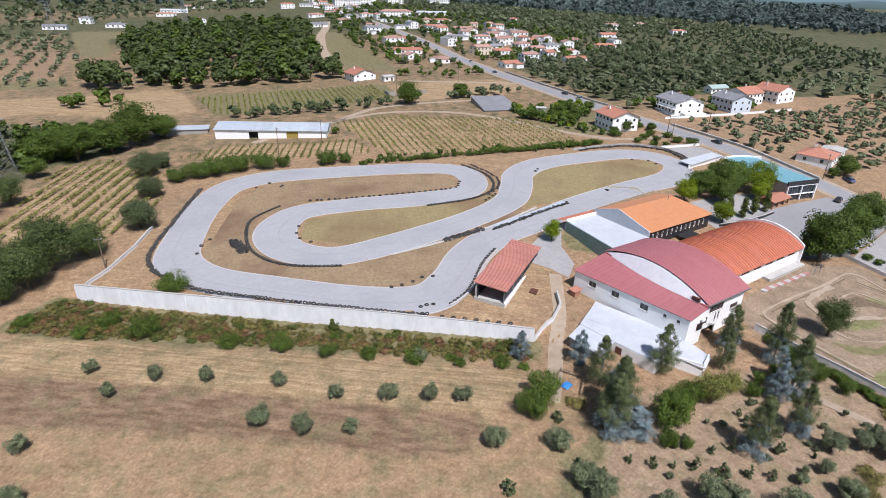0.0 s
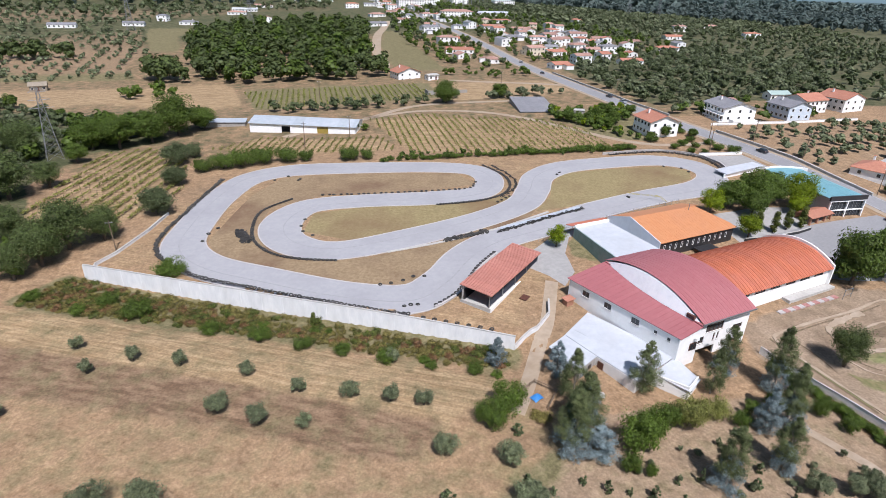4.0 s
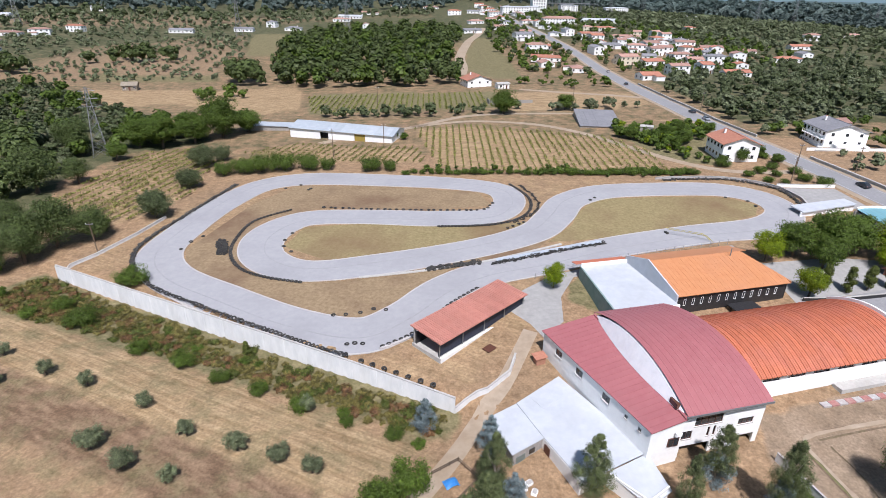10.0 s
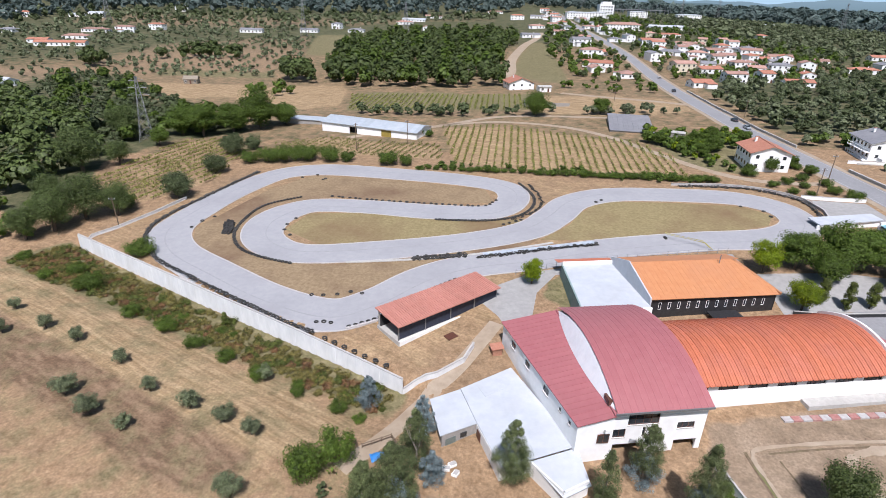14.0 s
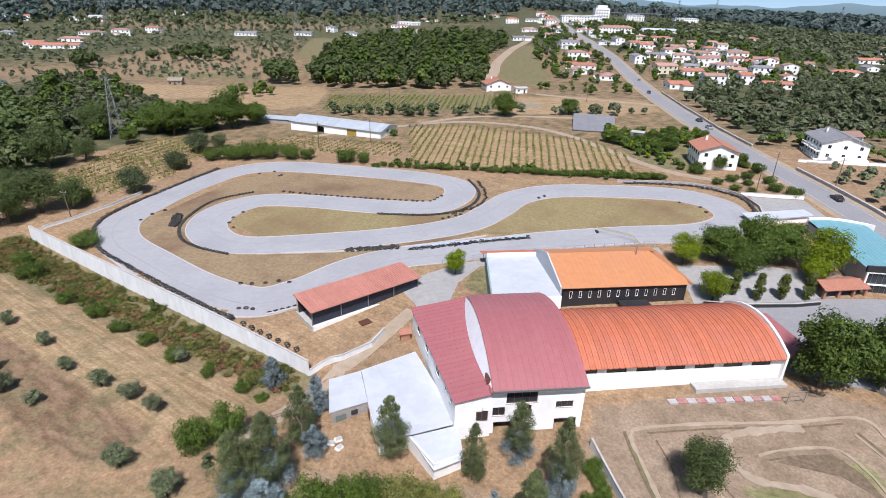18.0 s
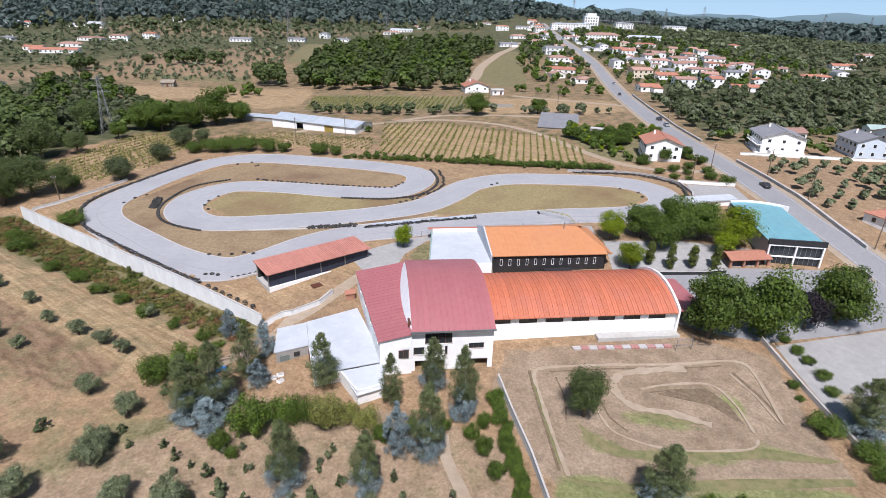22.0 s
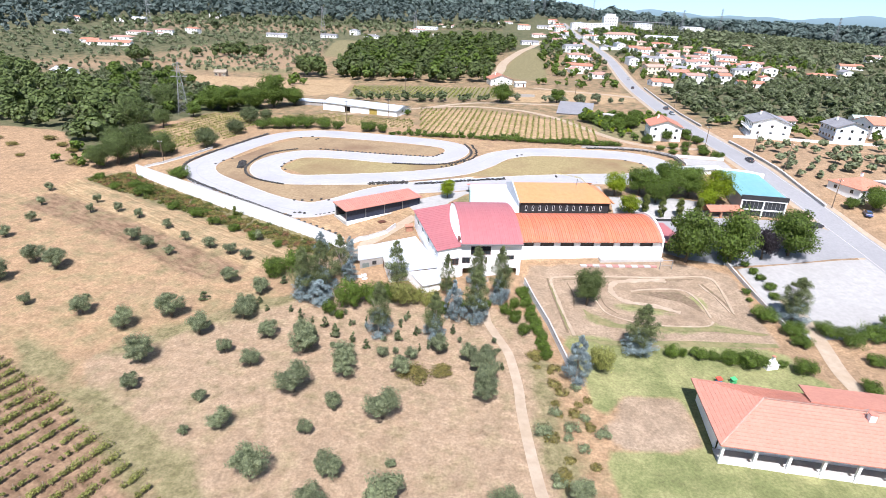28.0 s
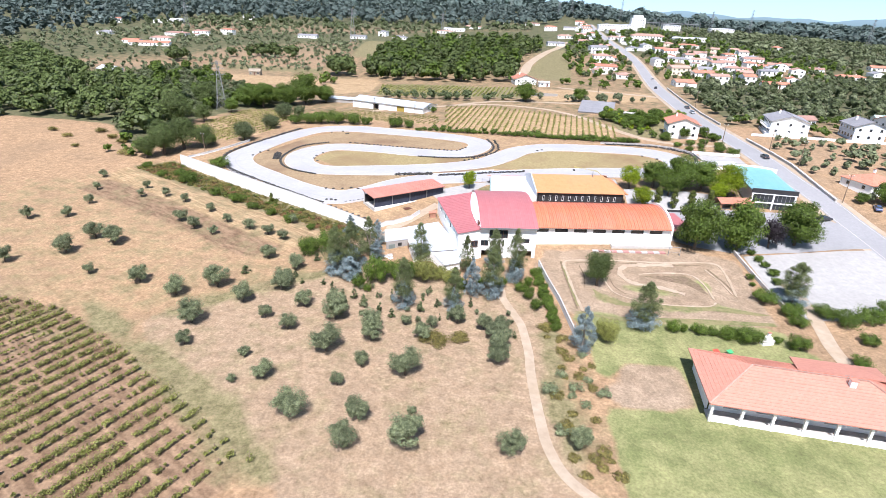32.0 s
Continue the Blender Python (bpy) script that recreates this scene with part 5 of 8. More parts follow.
def house(name, x, y, rot, w, d, storeys, roof_mat, wall_mat, label, style="gable", group="", base=None, detail=1, pitch=0.32, over=0.45, chimney=True, axis="x"):
    """A house: walls with gables, tiled roof planes, windows on all sides, a door and a chimney."""
    g = float(height(x, y)) if base is None else base
    ob = thing(name, pose(x, y, g, 0, 0, rot), label, "house", group)
    HOUSES.append((x, y, max(w, d) * 0.5))
    h = storeys * 2.9
    hw, hd = w / 2, d / 2
    if axis == "y":
        hw, hd = hd, hw
        ob.matrix_basis = ob.matrix_basis @ pose(0, 0, 0, 0, 0, 90)
    rise = hd * pitch * 2 * 0.5 + 0.3
    body = block(-hw, hw, -hd, hd, -2.5, h)
    if style == "gable":
        ends = [([(s * hw, -hd, h), (s * hw, hd, h), (s * hw, 0, h + rise), (s * (hw - 0.25), -hd, h), (s * (hw - 0.25), hd, h), (s * (hw - 0.25), 0, h + rise)],
                 [(0, 1, 2), (3, 5, 4), (0, 2, 5, 3), (1, 4, 5, 2), (0, 3, 4, 1)]) for s in (-1, 1)]
        body = merge(body, *ends)
    part("wall", body, wall_mat, ob)
    e = over
    drop = e * rise / hd
    t = 0.16
    if style == "gable":
        for s in (-1, 1):
            p = [(-hw - e, s * (hd + e), h - drop), (hw + e, s * (hd + e), h - drop), (hw + e, 0, h + rise), (-hw - e, 0, h + rise)]
            part("roof", ([q for q in p] + [(a, b, c + t) for a, b, c in p], [(0, 1, 2, 3), (4, 7, 6, 5), (0, 4, 5, 1), (1, 5, 6, 2), (2, 6, 7, 3), (3, 7, 4, 0)]), roof_mat, ob)
        part("ridge", tube([(-hw - e, 0, h + rise + t), (hw + e, 0, h + rise + t)], 0.14, 6), roof_mat, ob)
    else:
        r = max(hw - hd, 0.4)
        lo = [(-hw - e, -hd - e, h - drop), (hw + e, -hd - e, h - drop), (hw + e, hd + e, h - drop), (-hw - e, hd + e, h - drop)]
        hi = [(-r, 0, h + rise), (r, 0, h + rise)]
        for q in ((lo[0], lo[1], hi[1], hi[0]), (lo[2], lo[3], hi[0], hi[1]), (lo[1], lo[2], hi[1]), (lo[3], lo[0], hi[0])):
            k = len(q)
            part("roof", ([*q] + [(a, b, c + t) for a, b, c in q], [tuple(range(k - 1, -1, -1)), tuple(range(k, 2 * k))] + [(i, (i + 1) % k, k + (i + 1) % k, k + i) for i in range(k)]), roof_mat, ob)
        if detail:
            part("ridge", tube([hi[0][:2] + (hi[0][2] + t,), hi[1][:2] + (hi[1][2] + t,)], 0.16, 6), roof_mat, ob)
    for f in range(storeys):
        z = f * 2.9 + 0.95
        for s, across, off in ((-1, hw, hd), (1, hw, hd)):
            n = max(2, int(across * 2 / (2.6 if detail else 3.8)))
            for k in range(n):
                if detail == 0 and s > 0:
                    continue
                u = -across + across * 2 * (k + 0.5) / n
                if f == 0 and k == n // 2 and s < 0:
                    door = part("door", block(u - 0.5, u + 0.5, s * off - 0.05, s * off + 0.05, 0, 2.1), BROWNFRAME, ob)
                    continue
                fr = part("window", block(u - 0.65, u + 0.65, s * off - 0.05, s * off + 0.05, z, z + 1.3), WHITE if detail else GLASS, ob)
                if detail:
                    part("pane", merge(block(u - 0.57, u - 0.03, s * off - 0.07, s * off + 0.07, z + 0.08, z + 1.22), block(u + 0.03, u + 0.57, s * off - 0.07, s * off + 0.07, z + 0.08, z + 1.22)), GLASS, fr)
        for s in (-1, 1):
            n = max(1, int(hd * 2 / 4))
            for k in range(n):
                u = -hd + hd * 2 * (k + 0.5) / n
                fr = part("window", block(s * hw - 0.05, s * hw + 0.05, u - 0.6, u + 0.6, z, z + 1.3), WHITE if detail else GLASS, ob)
                if detail:
                    part("pane", block(s * hw - 0.07, s * hw + 0.07, u - 0.5, u + 0.5, z + 0.1, z + 1.2), GLASS, fr)
    if chimney:
        c = part("chimney", block(hw * 0.4, hw * 0.4 + 0.6, hd * 0.3, hd * 0.3 + 0.6, h, h + rise + 0.9), WHITE, ob)
        part("cap", block(hw * 0.4 - 0.1, hw * 0.4 + 0.7, hd * 0.3 - 0.1, hd * 0.3 + 0.7, h + rise + 0.905, h + rise + 1.0), TILE, c)
    return ob


CREAM = mat("cream_render", (0.62, 0.55, 0.42), (0.70, 0.63, 0.50), 1.0, 0.85, (0.55, 0.47, 0.36), 0.3, 0.1)
STONE = mat("rubble_stone", (0.228, 0.19, 0.144), (0.319, 0.274, 0.213), 1.8, 0.95, (0.182, 0.152, 0.114), 0.5, 0.5)
PALEBLUE = mat("pale_blue_render", (0.50, 0.58, 0.66), (0.60, 0.66, 0.72), 1.0, 0.85, bump=0.1)
ROSE = mat("rose_tiles", (0.304, 0.171, 0.133), (0.395, 0.243, 0.198), 1.6, 0.8, (0.258, 0.152, 0.122), 0.3, 0.3, 4.0, vary=0.25)

BLUEROOF0 = mat("pale_green_sheet_roof", (0.289, 0.38, 0.35), (0.35, 0.441, 0.41), 0.7, 0.6, bump=0.05)

# the house with the hipped tile roof, south of the dirt lot
VILLATILE = mat("salmon_clay_tiles", (0.40, 0.175, 0.125), (0.46, 0.215, 0.16), 1.6, 0.8, (0.37, 0.165, 0.125), 0.3, 0.2, 4.0, vary=0.05)
villa = thing("villa", pose(41.7, 13.0, 0, 0, 0, -6.5), "low white house with a broad orange tiled hip roof and porch", "house")
L, D, ez, rz = 33.0, 14.6, -6.75, -3.9
fz = float(height(55, 18))
for q in ([(-0.3, -0.3, ez), (L, -0.3, ez), (L - 8, 8.2, rz), (7.6, 8.2, rz)], [(-0.9, D + 0.2, ez + 0.5), (-0.3, -0.3, ez), (7.6, 8.2, rz)],
          [(L, D, ez), (-0.9, D + 0.2, ez + 0.5), (7.6, 8.2, rz), (L - 8, 8.2, rz)], [(L, -0.3, ez), (L, D, ez), (L - 8, 8.2, rz)]):
    k = len(q)
    part("roof", (list(q) + [(a, b, c + 0.2) for a, b, c in q], [tuple(range(k - 1, -1, -1)), tuple(range(k, 2 * k))] + [(i, (i + 1) % k, k + (i + 1) % k, k + i) for i in range(k)]), VILLATILE, villa)
    # raised courses of tiles up the slope
    a, b = Vector(q[0]), Vector(q[1])
    c, dd = Vector(q[-1]), Vector(q[2] if k == 4 else q[-1])
    for j in range(1, 14):
        s = j / 14
        p0, p1 = a.lerp(c, s), b.lerp(dd, s)
        s2 = s + 0.012
        p2, p3 = b.lerp(dd, s2), a.lerp(c, s2)
        up = Vector((0, 0, 0.2))
        quad = [p0 + up, p1 + up, p2 + up, p3 + up]
        part("tile_course", ([tuple(p) for p in quad] + [tuple(p + Vector((0, 0, 0.05))) for p in quad], [(4, 5, 6, 7), (0, 1, 5, 4), (1, 2, 6, 5), (2, 3, 7, 6), (3, 0, 4, 7)]), VILLATILE, villa)
for a, b in (((-0.3, -0.3, ez), (7.6, 8.2, rz)), ((7.6, 8.2, rz), (L - 8, 8.2, rz)), ((L - 8, 8.2, rz), (L, -0.3, ez))):
    part("ridge", tube([(a[0], a[1], a[2] + 0.25), (b[0], b[1], b[2] + 0.25)], 0.15, 7), ROSE, villa)
part("roof_wing", prism([(15, 9.5), (29, 9.5), (27, 17.5), (17, 17.5)], [rz - 0.4, rz - 0.4, ez, ez], [rz - 0.2, rz - 0.2, ez + 0.2, ez + 0.2]), VILLATILE, villa)
part("roof_wing", prism([(29.02, 9.5), (31, 11), (31, 17.5), (27.02, 17.5)], [rz - 0.4, ez, ez, ez], [rz - 0.2, ez + 0.2, ez + 0.2, ez + 0.2]), VILLATILE, villa)
part("wall", facade((1.0, 3.2), (L - 1.5, 3.2), fz - 0.5, ez, [(2.2 + k * 5, 4.6 + k * 5, fz + 0.9, fz + 2.3) for k in range(6)], 0.25), WHITE, villa)
for k in range(6):
    window(villa, (1.0, 3.2), (L - 1.5, 3.2), 2.2 + k * 5, 4.6 + k * 5, fz + 0.9, fz + 2.3, STEEL, 2)
part("wall", block(0.5, 0.8, 3.5, D - 0.6, fz - 0.5, ez + 0.1), WHITE, villa)
part("wall", block(L - 1.5, L - 1.2, 3.5, D - 0.6, fz - 0.5, ez), WHITE, villa)
part("wall", block(0.5, L - 1.2, D - 0.6, D - 0.3, fz - 0.5, ez + 0.2), WHITE, villa)
for k in range(8):
    x = 0.3 + k * 4.55
    part("porch_column", block(x, x + 0.4, 0.2, 0.6, fz - 0.5, ez + 0.05), WHITE, villa)
for k in range(7):
    x = 0.75 + k * 4.55
    part("porch_parapet", block(x, x + 4.05, 0.3, 0.5, fz - 0.6, fz + 0.75), WHITE, villa)
part("porch_floor", block(0.3, L - 1.5, 0.52, 3.15, fz - 0.6, fz + 0.12), CONCRETE, villa)
ch = part("chimney", block(21.6, 22.5, 6.4, 7.2, rz - 1.2, rz + 0.8), WHITE, villa)
part("cap", block(21.5, 22.6, 6.3, 7.3, rz + 0.85, rz + 0.95), VILLATILE, ch)
part("aerial", merge(tube([(21.2, 7.0, rz - 0.6), (21.2, 7.0, rz + 1.6)], 0.03, 5), tube([(20.6, 7.0, rz + 1.4), (21.8, 7.0, rz + 1.4)], 0.03, 5)), STEEL, villa)

house("house", 84, 184, -8, 12, 13, 2, TILE, WHITE, "white two-storey house with an orange tiled gable roof", axis="y", over=0.7)
big = house("house", 131, 195, -12, 14.5, 16, 2, GREYROOF, WHITE, "large white house with a grey roof and balconies", base=3.4, over=0.7, pitch=0.28, axis="y")
for z in (0.1, 2.9):
    part("balcony", block(-8.5, 5, 7.3, 9.0, z - 0.2, z), WHITE, big)
    for k in range(9):
        part("baluster", block(-8.5 + k * 1.65, -8.3 + k * 1.65, 8.85, 9.0, z, z + 1.0), WHITE, big)
    part("handrail", block(-8.5, 5, 8.82, 9.02, z + 1.005, z + 1.1), WHITE, big)
part("wing", block(-12.5, -9.05, -6, 5, -2.5, 1.6), WHITE, big, "white arcaded front wing")
part("terrace", block(-13, -9.15, 5.1, 12, -2.6, 0.0), CONCRETE, big)
house("house", 160, 190, -5, 12, 13, 2, GREYROOF, PALEBLUE, "pale house with a dark slate roof", over=0.6, axis="y")
house("house", 181, 200, 5, 15, 12, 2, TILE, WHITE, "white house with an orange tiled roof")
house("house", 204, 200, 5, 15, 14, 2, TILE, WHITE, "white house with an orange tiled roof and terrace", axis="y")
house("outhouse", 148, 214, 10, 8, 6, 1, ROSE, WHITE, "small white outhouse behind the large house", chimney=False)
house("outhouse", 192, 226, -5, 12, 6, 1, BLUEROOF0, WHITE, "low outhouse with a pale green sheet roof", chimney=False)
house("house", 127, 124, 20, 12, 11, 1, TILE, WHITE, "small white house with an orange hipped roof beside the road", "hip", base=-0.4)
house("outhouse", 139, 126, 20, 8, 7, 1, CONCRETE, WHITE, "flat white annex beside the small house", pitch=0.05, chimney=False, base=-0.4)
house("house", 24, 347, 12, 15, 12, 2, TILE, WHITE, "white farmhouse with an orange tiled gable roof", axis="y", base=-1.6, over=0.7)
house("outhouse", 37, 334, 12, 7, 5, 1, CONCRETE, WHITE, "small flat white outhouse below the farmhouse", pitch=0.05, chimney=False)
house("stone_hut", -177, 363, 10, 8, 7, 1, STONE, STONE, "old stone hut with a worn roof", chimney=False)
house("house", -273, 334, -20, 15, 10, 1, WHITEROOF, WHITE, "small white house among the olive groves", chimney=False)
HOUSES.append((-262, 314, 20))
# sheds
barn = thing("farm_shed", pose(-70.5, 236, float(height(-55, 232)), 0, 0, -22.5), "long white farm shed with a pale blue-grey sheet roof", "shed")
part("wall", facade((0, 0), (43, 0), -1.5, 3.4, [(27.5, 32, -1.5, 2.9), (13, 16.5, -1.5, 2.6)], 0.25), WHITE, barn)
part("wall", block(0, 43, 13.7, 14, -1.5, 3.4), WHITE, barn)
for x in (0, 42.75):
    part("wall", ([(x, 0.3, -1.5), (x, 13.7, -1.5), (x, 13.7, 3.4), (x, 7, 4.9), (x, 0.3, 3.4), (x + 0.25, 0.3, -1.5), (x + 0.25, 13.7, -1.5), (x + 0.25, 13.7, 3.4), (x + 0.25, 7, 4.9), (x + 0.25, 0.3, 3.4)],
                   [(4, 3, 2, 1, 0), (5, 6, 7, 8, 9), (0, 1, 6, 5), (1, 2, 7, 6), (2, 3, 8, 7), (3, 4, 9, 8), (4, 0, 5, 9)]), WHITE, barn)
BLUEROOF = mat("pale_blue_sheet_roof", (0.319, 0.365, 0.41), (0.395, 0.433, 0.471), 0.7, 0.55, (0.456, 0.479, 0.502), 0.15, 0.1, vary=0.06)
for k in range(22):
    x0 = -0.4 + k * 2.0
    part("roof_sheet", prism([(x0, -0.6), (x0 + 1.97, -0.6), (x0 + 1.97, 7), (x0, 7)], [3.3, 3.3, 4.95, 4.95], [3.42, 3.42, 5.07, 5.07]), BLUEROOF, barn)
    part("roof_sheet", prism([(x0, 7.02), (x0 + 1.97, 7.02), (x0 + 1.97, 14.6), (x0, 14.6)], [4.95, 4.95, 3.3, 3.3], [5.07, 5.07, 3.42, 3.42]), BLUEROOF, barn)
part("door", block(27.55, 31.95, 0.1, 0.2, -1.5, 2.85), mat("ochre_door", (0.274, 0.198, 0.038), (0.35, 0.258, 0.061), 2.0, 0.6, bump=0.05), barn, "ochre yellow sliding door")
# near-black panel behind the open bay stands for its inner shade
part("inside", block(12.5, 17, 2, 2.2, -1.5, 3.2), DARK, barn)
low = thing("low_shed", pose(-90, 250, float(height(-85, 250)), 0, 0, -10), "long low grey shed", "shed")
part("wall", block(0, 18, 0, 5, -1, 2.0), BLOCKS, low)
part("roof", prism([(-0.3, -0.4), (18.3, -0.4), (18.3, 5.4), (-0.3, 5.4)], [2.0, 2.0, 2.5, 2.5], [2.15, 2.15, 2.65, 2.65]), BLUEROOF, low)
grey = thing("grey_shed", pose(47.0, 231, float(height(56, 240)), 0, 0, -12), "grey shed with a broad sloping sheet roof", "shed")
for k in range(9):
    x0 = k * 1.95
    part("roof_sheet", prism([(x0, 0), (x0 + 1.92, 0), (x0 + 1.92, 24), (x0, 24)], [0.3, 0.3, 2.7, 2.7], [0.45, 0.45, 2.85, 2.85]), GREYROOF, grey)
part("wall", prism([(0.2, 0.3), (17.2, 0.3), (17.2, 23.6), (0.2, 23.6)], -1.5, [0.3, 0.3, 2.6, 2.6]), BLOCKS, grey)
blocky = thing("block_store", pose(66, 219, float(height(66, 219)), 0, 0, -25), "small grey block store among the bushes", "shed")
part("wall", block(0, 6, 0, 4, -1, 2.6), BLOCKS, blocky)
part("roof", block(-0.2, 6.2, -0.2, 4.2, 2.605, 2.75), CONCRETE, blocky)
ruin = thing("ruin_wall", pose(20, 286, float(height(20, 286)), 0, 0, 0), "low grey roofless block walls", "ruin")
part("wall", facade((0, 0), (22, 0), -0.5, 2.2, [(4, 6, -0.5, 1.9), (12, 13.5, 0.8, 1.8)], 0.3), BLOCKS, ruin)
part("wall", block(0, 0.3, 0.3, 6, -0.5, 2.2), BLOCKS, ruin)

# ---- village ----
# plan place, width and finish: 0 white with rose tiles, 1 orange tiles, 2 rose tiles, 3 grey roof, 4 pale sheet roof, 5 cream walls
V = [(155, 732, 16, 0), (116, 752, 18, 0), (71, 639, 22, 3), (81, 847, 20, 1), (91, 731, 21, 2), (109, 570, 20, 0), (101, 493, 18, 2), (112, 505, 14, 0), (95, 443, 24, 1), (88, 420, 12, 0), (102, 393, 15, 2), (152, 603, 14, 0),
     (166, 607, 17, 3), (107, 665, 14, 0), (112, 870, 20, 0), (124, 617, 13, 0), (146, 474, 16, 0), (199, 640, 12, 5), (227, 663, 28, 1), (194, 600, 20, 2), (175, 513, 22, 0), (216, 577, 28, 2), (187, 487, 17, 2),
     (207, 505, 16, 0), (224, 516, 15, 0), (150, 422, 17, 5), (168, 420, 19, 1), (133, 350, 14, 1), (164, 373, 15, 2), (197, 436, 15, 2), (216, 458, 15, 2), (222, 426, 18, 0), (196, 410, 13, 0), (200, 364, 19, 1), (188, 382, 10, 0),
     (260, 499, 24, 2), (243, 512, 19, 2), (283, 479, 15, 2), (290, 437, 24, 1), (359, 514, 22, 1), (327, 466, 12, 3), (255, 548, 18, 3), (206, 475, 13, 2), (194, 468, 12, 0), (236, 446, 10, 1), (188, 524, 11, 0), (178, 558, 14, 0), (232, 408, 10, 1)]
W = [(-355, 522, 44, 1), (-383, 536, 20, 1), (-370, 570, 24, 2), (-383, 627, 30, 2), (-354, 630, 20, 0), (-336, 664, 18, 1), (-233, 665, 26, 3), (-173, 683, 22, 0), (-122, 697, 20, 0), (-150, 730, 12, 0), (-497, 790, 22, 4), (-470, 786, 20, 4),
     (-458, 606, 16, 0), (-575, 778, 20, 4), (-548, 772, 15, 0), (-417, 922, 21, 0), (-72, 793, 24, 0), (-41, 693, 15, 0), (-62, 830, 34, 4), (-36, 883, 26, 0), (60, 960, 26, 2), (10, 1000, 24, 1), (470, 520, 20, 1), (430, 590, 18, 2), (520, 640, 24, 0), (487, 945, 28, 4), (324, 652, 12, 0)]
vr = random.Random(11)
# the far end of the road, where the houses stand close on both sides
for k in range(12):
    for s in (-1, 1):
        y = 660 + k * 30 + vr.uniform(-7, 7)
        x = np.interp(y, [p[1] for p in ROAD], [p[0] for p in ROAD]) + s * vr.uniform(15, 24)
        if all(math.hypot(x - a, y - b) > 18 for a, b, *_ in V):
            V.append((x, y, vr.uniform(12, 16), vr.choice((0, 0, 1, 2, 3))))


for k in range(70):
    x, y = vr.uniform(172, 262), vr.uniform(405, 600)
    if len(V) < 92 and all(math.hypot(x - a, y - b) > (c + 12) * 0.56 for a, b, c, _ in V):
        V.append((x, y, vr.uniform(9, 13), vr.choice((0, 0, 2, 2, 1, 5))))


def village_house(name, x, y, w, finish, group):
    roof = (vr.choice((ROSE, ROSE, TILE, GREYROOF)), TILE, ROSE, GREYROOF, WHITEROOF, ROSE)[finish]
    wall = CREAM if finish == 5 else WHITE
    two = w < 22 and vr.random() < 0.6
    tone = {TILE: "an orange tiled roof", ROSE: "a faded rose tiled roof", GREYROOF: "a grey roof", WHITEROOF: "a pale sheet roof"}[roof]
    turn = vr.choice((-12, -4, 8)) if w > 17 else vr.choice((-14, 6, 12, 76, 92))
    deep = vr.uniform(8.0, 10.5)
    ob = house(name, x, y, turn + vr.uniform(-6, 6), w * 0.92, deep, 2 if two else 1, roof, wall, ("two-storey " if two else "low ") + ("cream" if finish == 5 else "white") + " house with " + tone,
               vr.choice(("gable", "gable", "hip")), group, detail=0, chimney=vr.random() < 0.55, pitch=0.24, over=0.3)
    if w > 12 and vr.random() < 0.7:
        # a lower wing against the back or the side
        h = 2.7
        hw = w * 0.46
        u = vr.choice((-1, 1)) * hw * 0.45
        side = vr.choice((-1, 1)) * (deep / 2 + 2.2)
        part("wing", block(u - 3, u + 3, min(side - 2.1, side + 2.1), max(side - 2.1, side + 2.1), -2.5, h), wall, ob)
        e = 1 if side > 0 else -1
        part("wing_roof", prism([(u - 3.3, side - 2.4), (u + 3.3, side - 2.4), (u + 3.3, side + 2.4), (u - 3.3, side + 2.4)], [h + 0.1 + (0.5 if e > 0 else 0)] * 2 + [h + 0.1 + (0 if e > 0 else 0.5)] * 2, [h + 0.25 + (0.5 if e > 0 else 0)] * 2 + [h + 0.25 + (0 if e > 0 else 0.5)] * 2), roof, ob)
    return ob


for x, y, w, finish in V:
    village_house("village_house", x, y, w, finish, "houses of the village")
for x, y, w, finish in W:
    village_house("distant_house", x, y, w, finish, "distant houses")
hall = house("village_hall", 198, 738, -4, 42, 14, 2, ROSE, WHITE, "long white village hall with a low tiled roof", "hip", detail=0)
hall2 = house("factory", 260, 768, -12, 46, 18, 1, WHITEROOF, WHITE, "long pale factory with a sheet roof", detail=0, chimney=False, pitch=0.15)
tower = thing("water_tower_block", pose(226, 935, float(height(226, 935)), 0, 0, 0), "tall white block on the skyline of the village", "tower")
part("wall", block(-11, 11, -8, 8, -3, 19), WHITE, tower)
for j in range(4):
    for k in range(5):
        part("window", block(-9.4 + k * 4, -7.4 + k * 4, -8.1, -7.95, 3 + j * 4, 5 + j * 4), GLASS, tower)
part("top", block(-7, 7, -6, 6, 19.01, 23), WHITE, tower)
for k, (x, y, w) in enumerate([(176, 884, 40), (206, 905, 26), (385, 1010, 40), (300, 1010, 30)]):
    house("distant_block", x, y, 3, w, 14, 3, WHITEROOF, WHITE, "distant white row of buildings at the edge of the village", "hip", "distant blocks", detail=0, chimney=False, pitch=0.1)

# ---- plants ----
def fast_mesh(name, verts, quads, material):
    me = bpy.data.meshes.new(name)
    me.vertices.add(len(verts))
    me.vertices.foreach_set("co", np.asarray(verts, np.float32).ravel())
    me.loops.add(quads.size)
    me.loops.foreach_set("vertex_index", quads.ravel().astype(np.int32))
    me.polygons.add(len(quads))
    me.polygons.foreach_set("loop_start", np.arange(0, quads.size, 4, dtype=np.int32))
    me.polygons.foreach_set("loop_total", np.full(len(quads), 4, np.int32))
    me.materials.append(material)
    me.update(calc_edges=True)
    return me


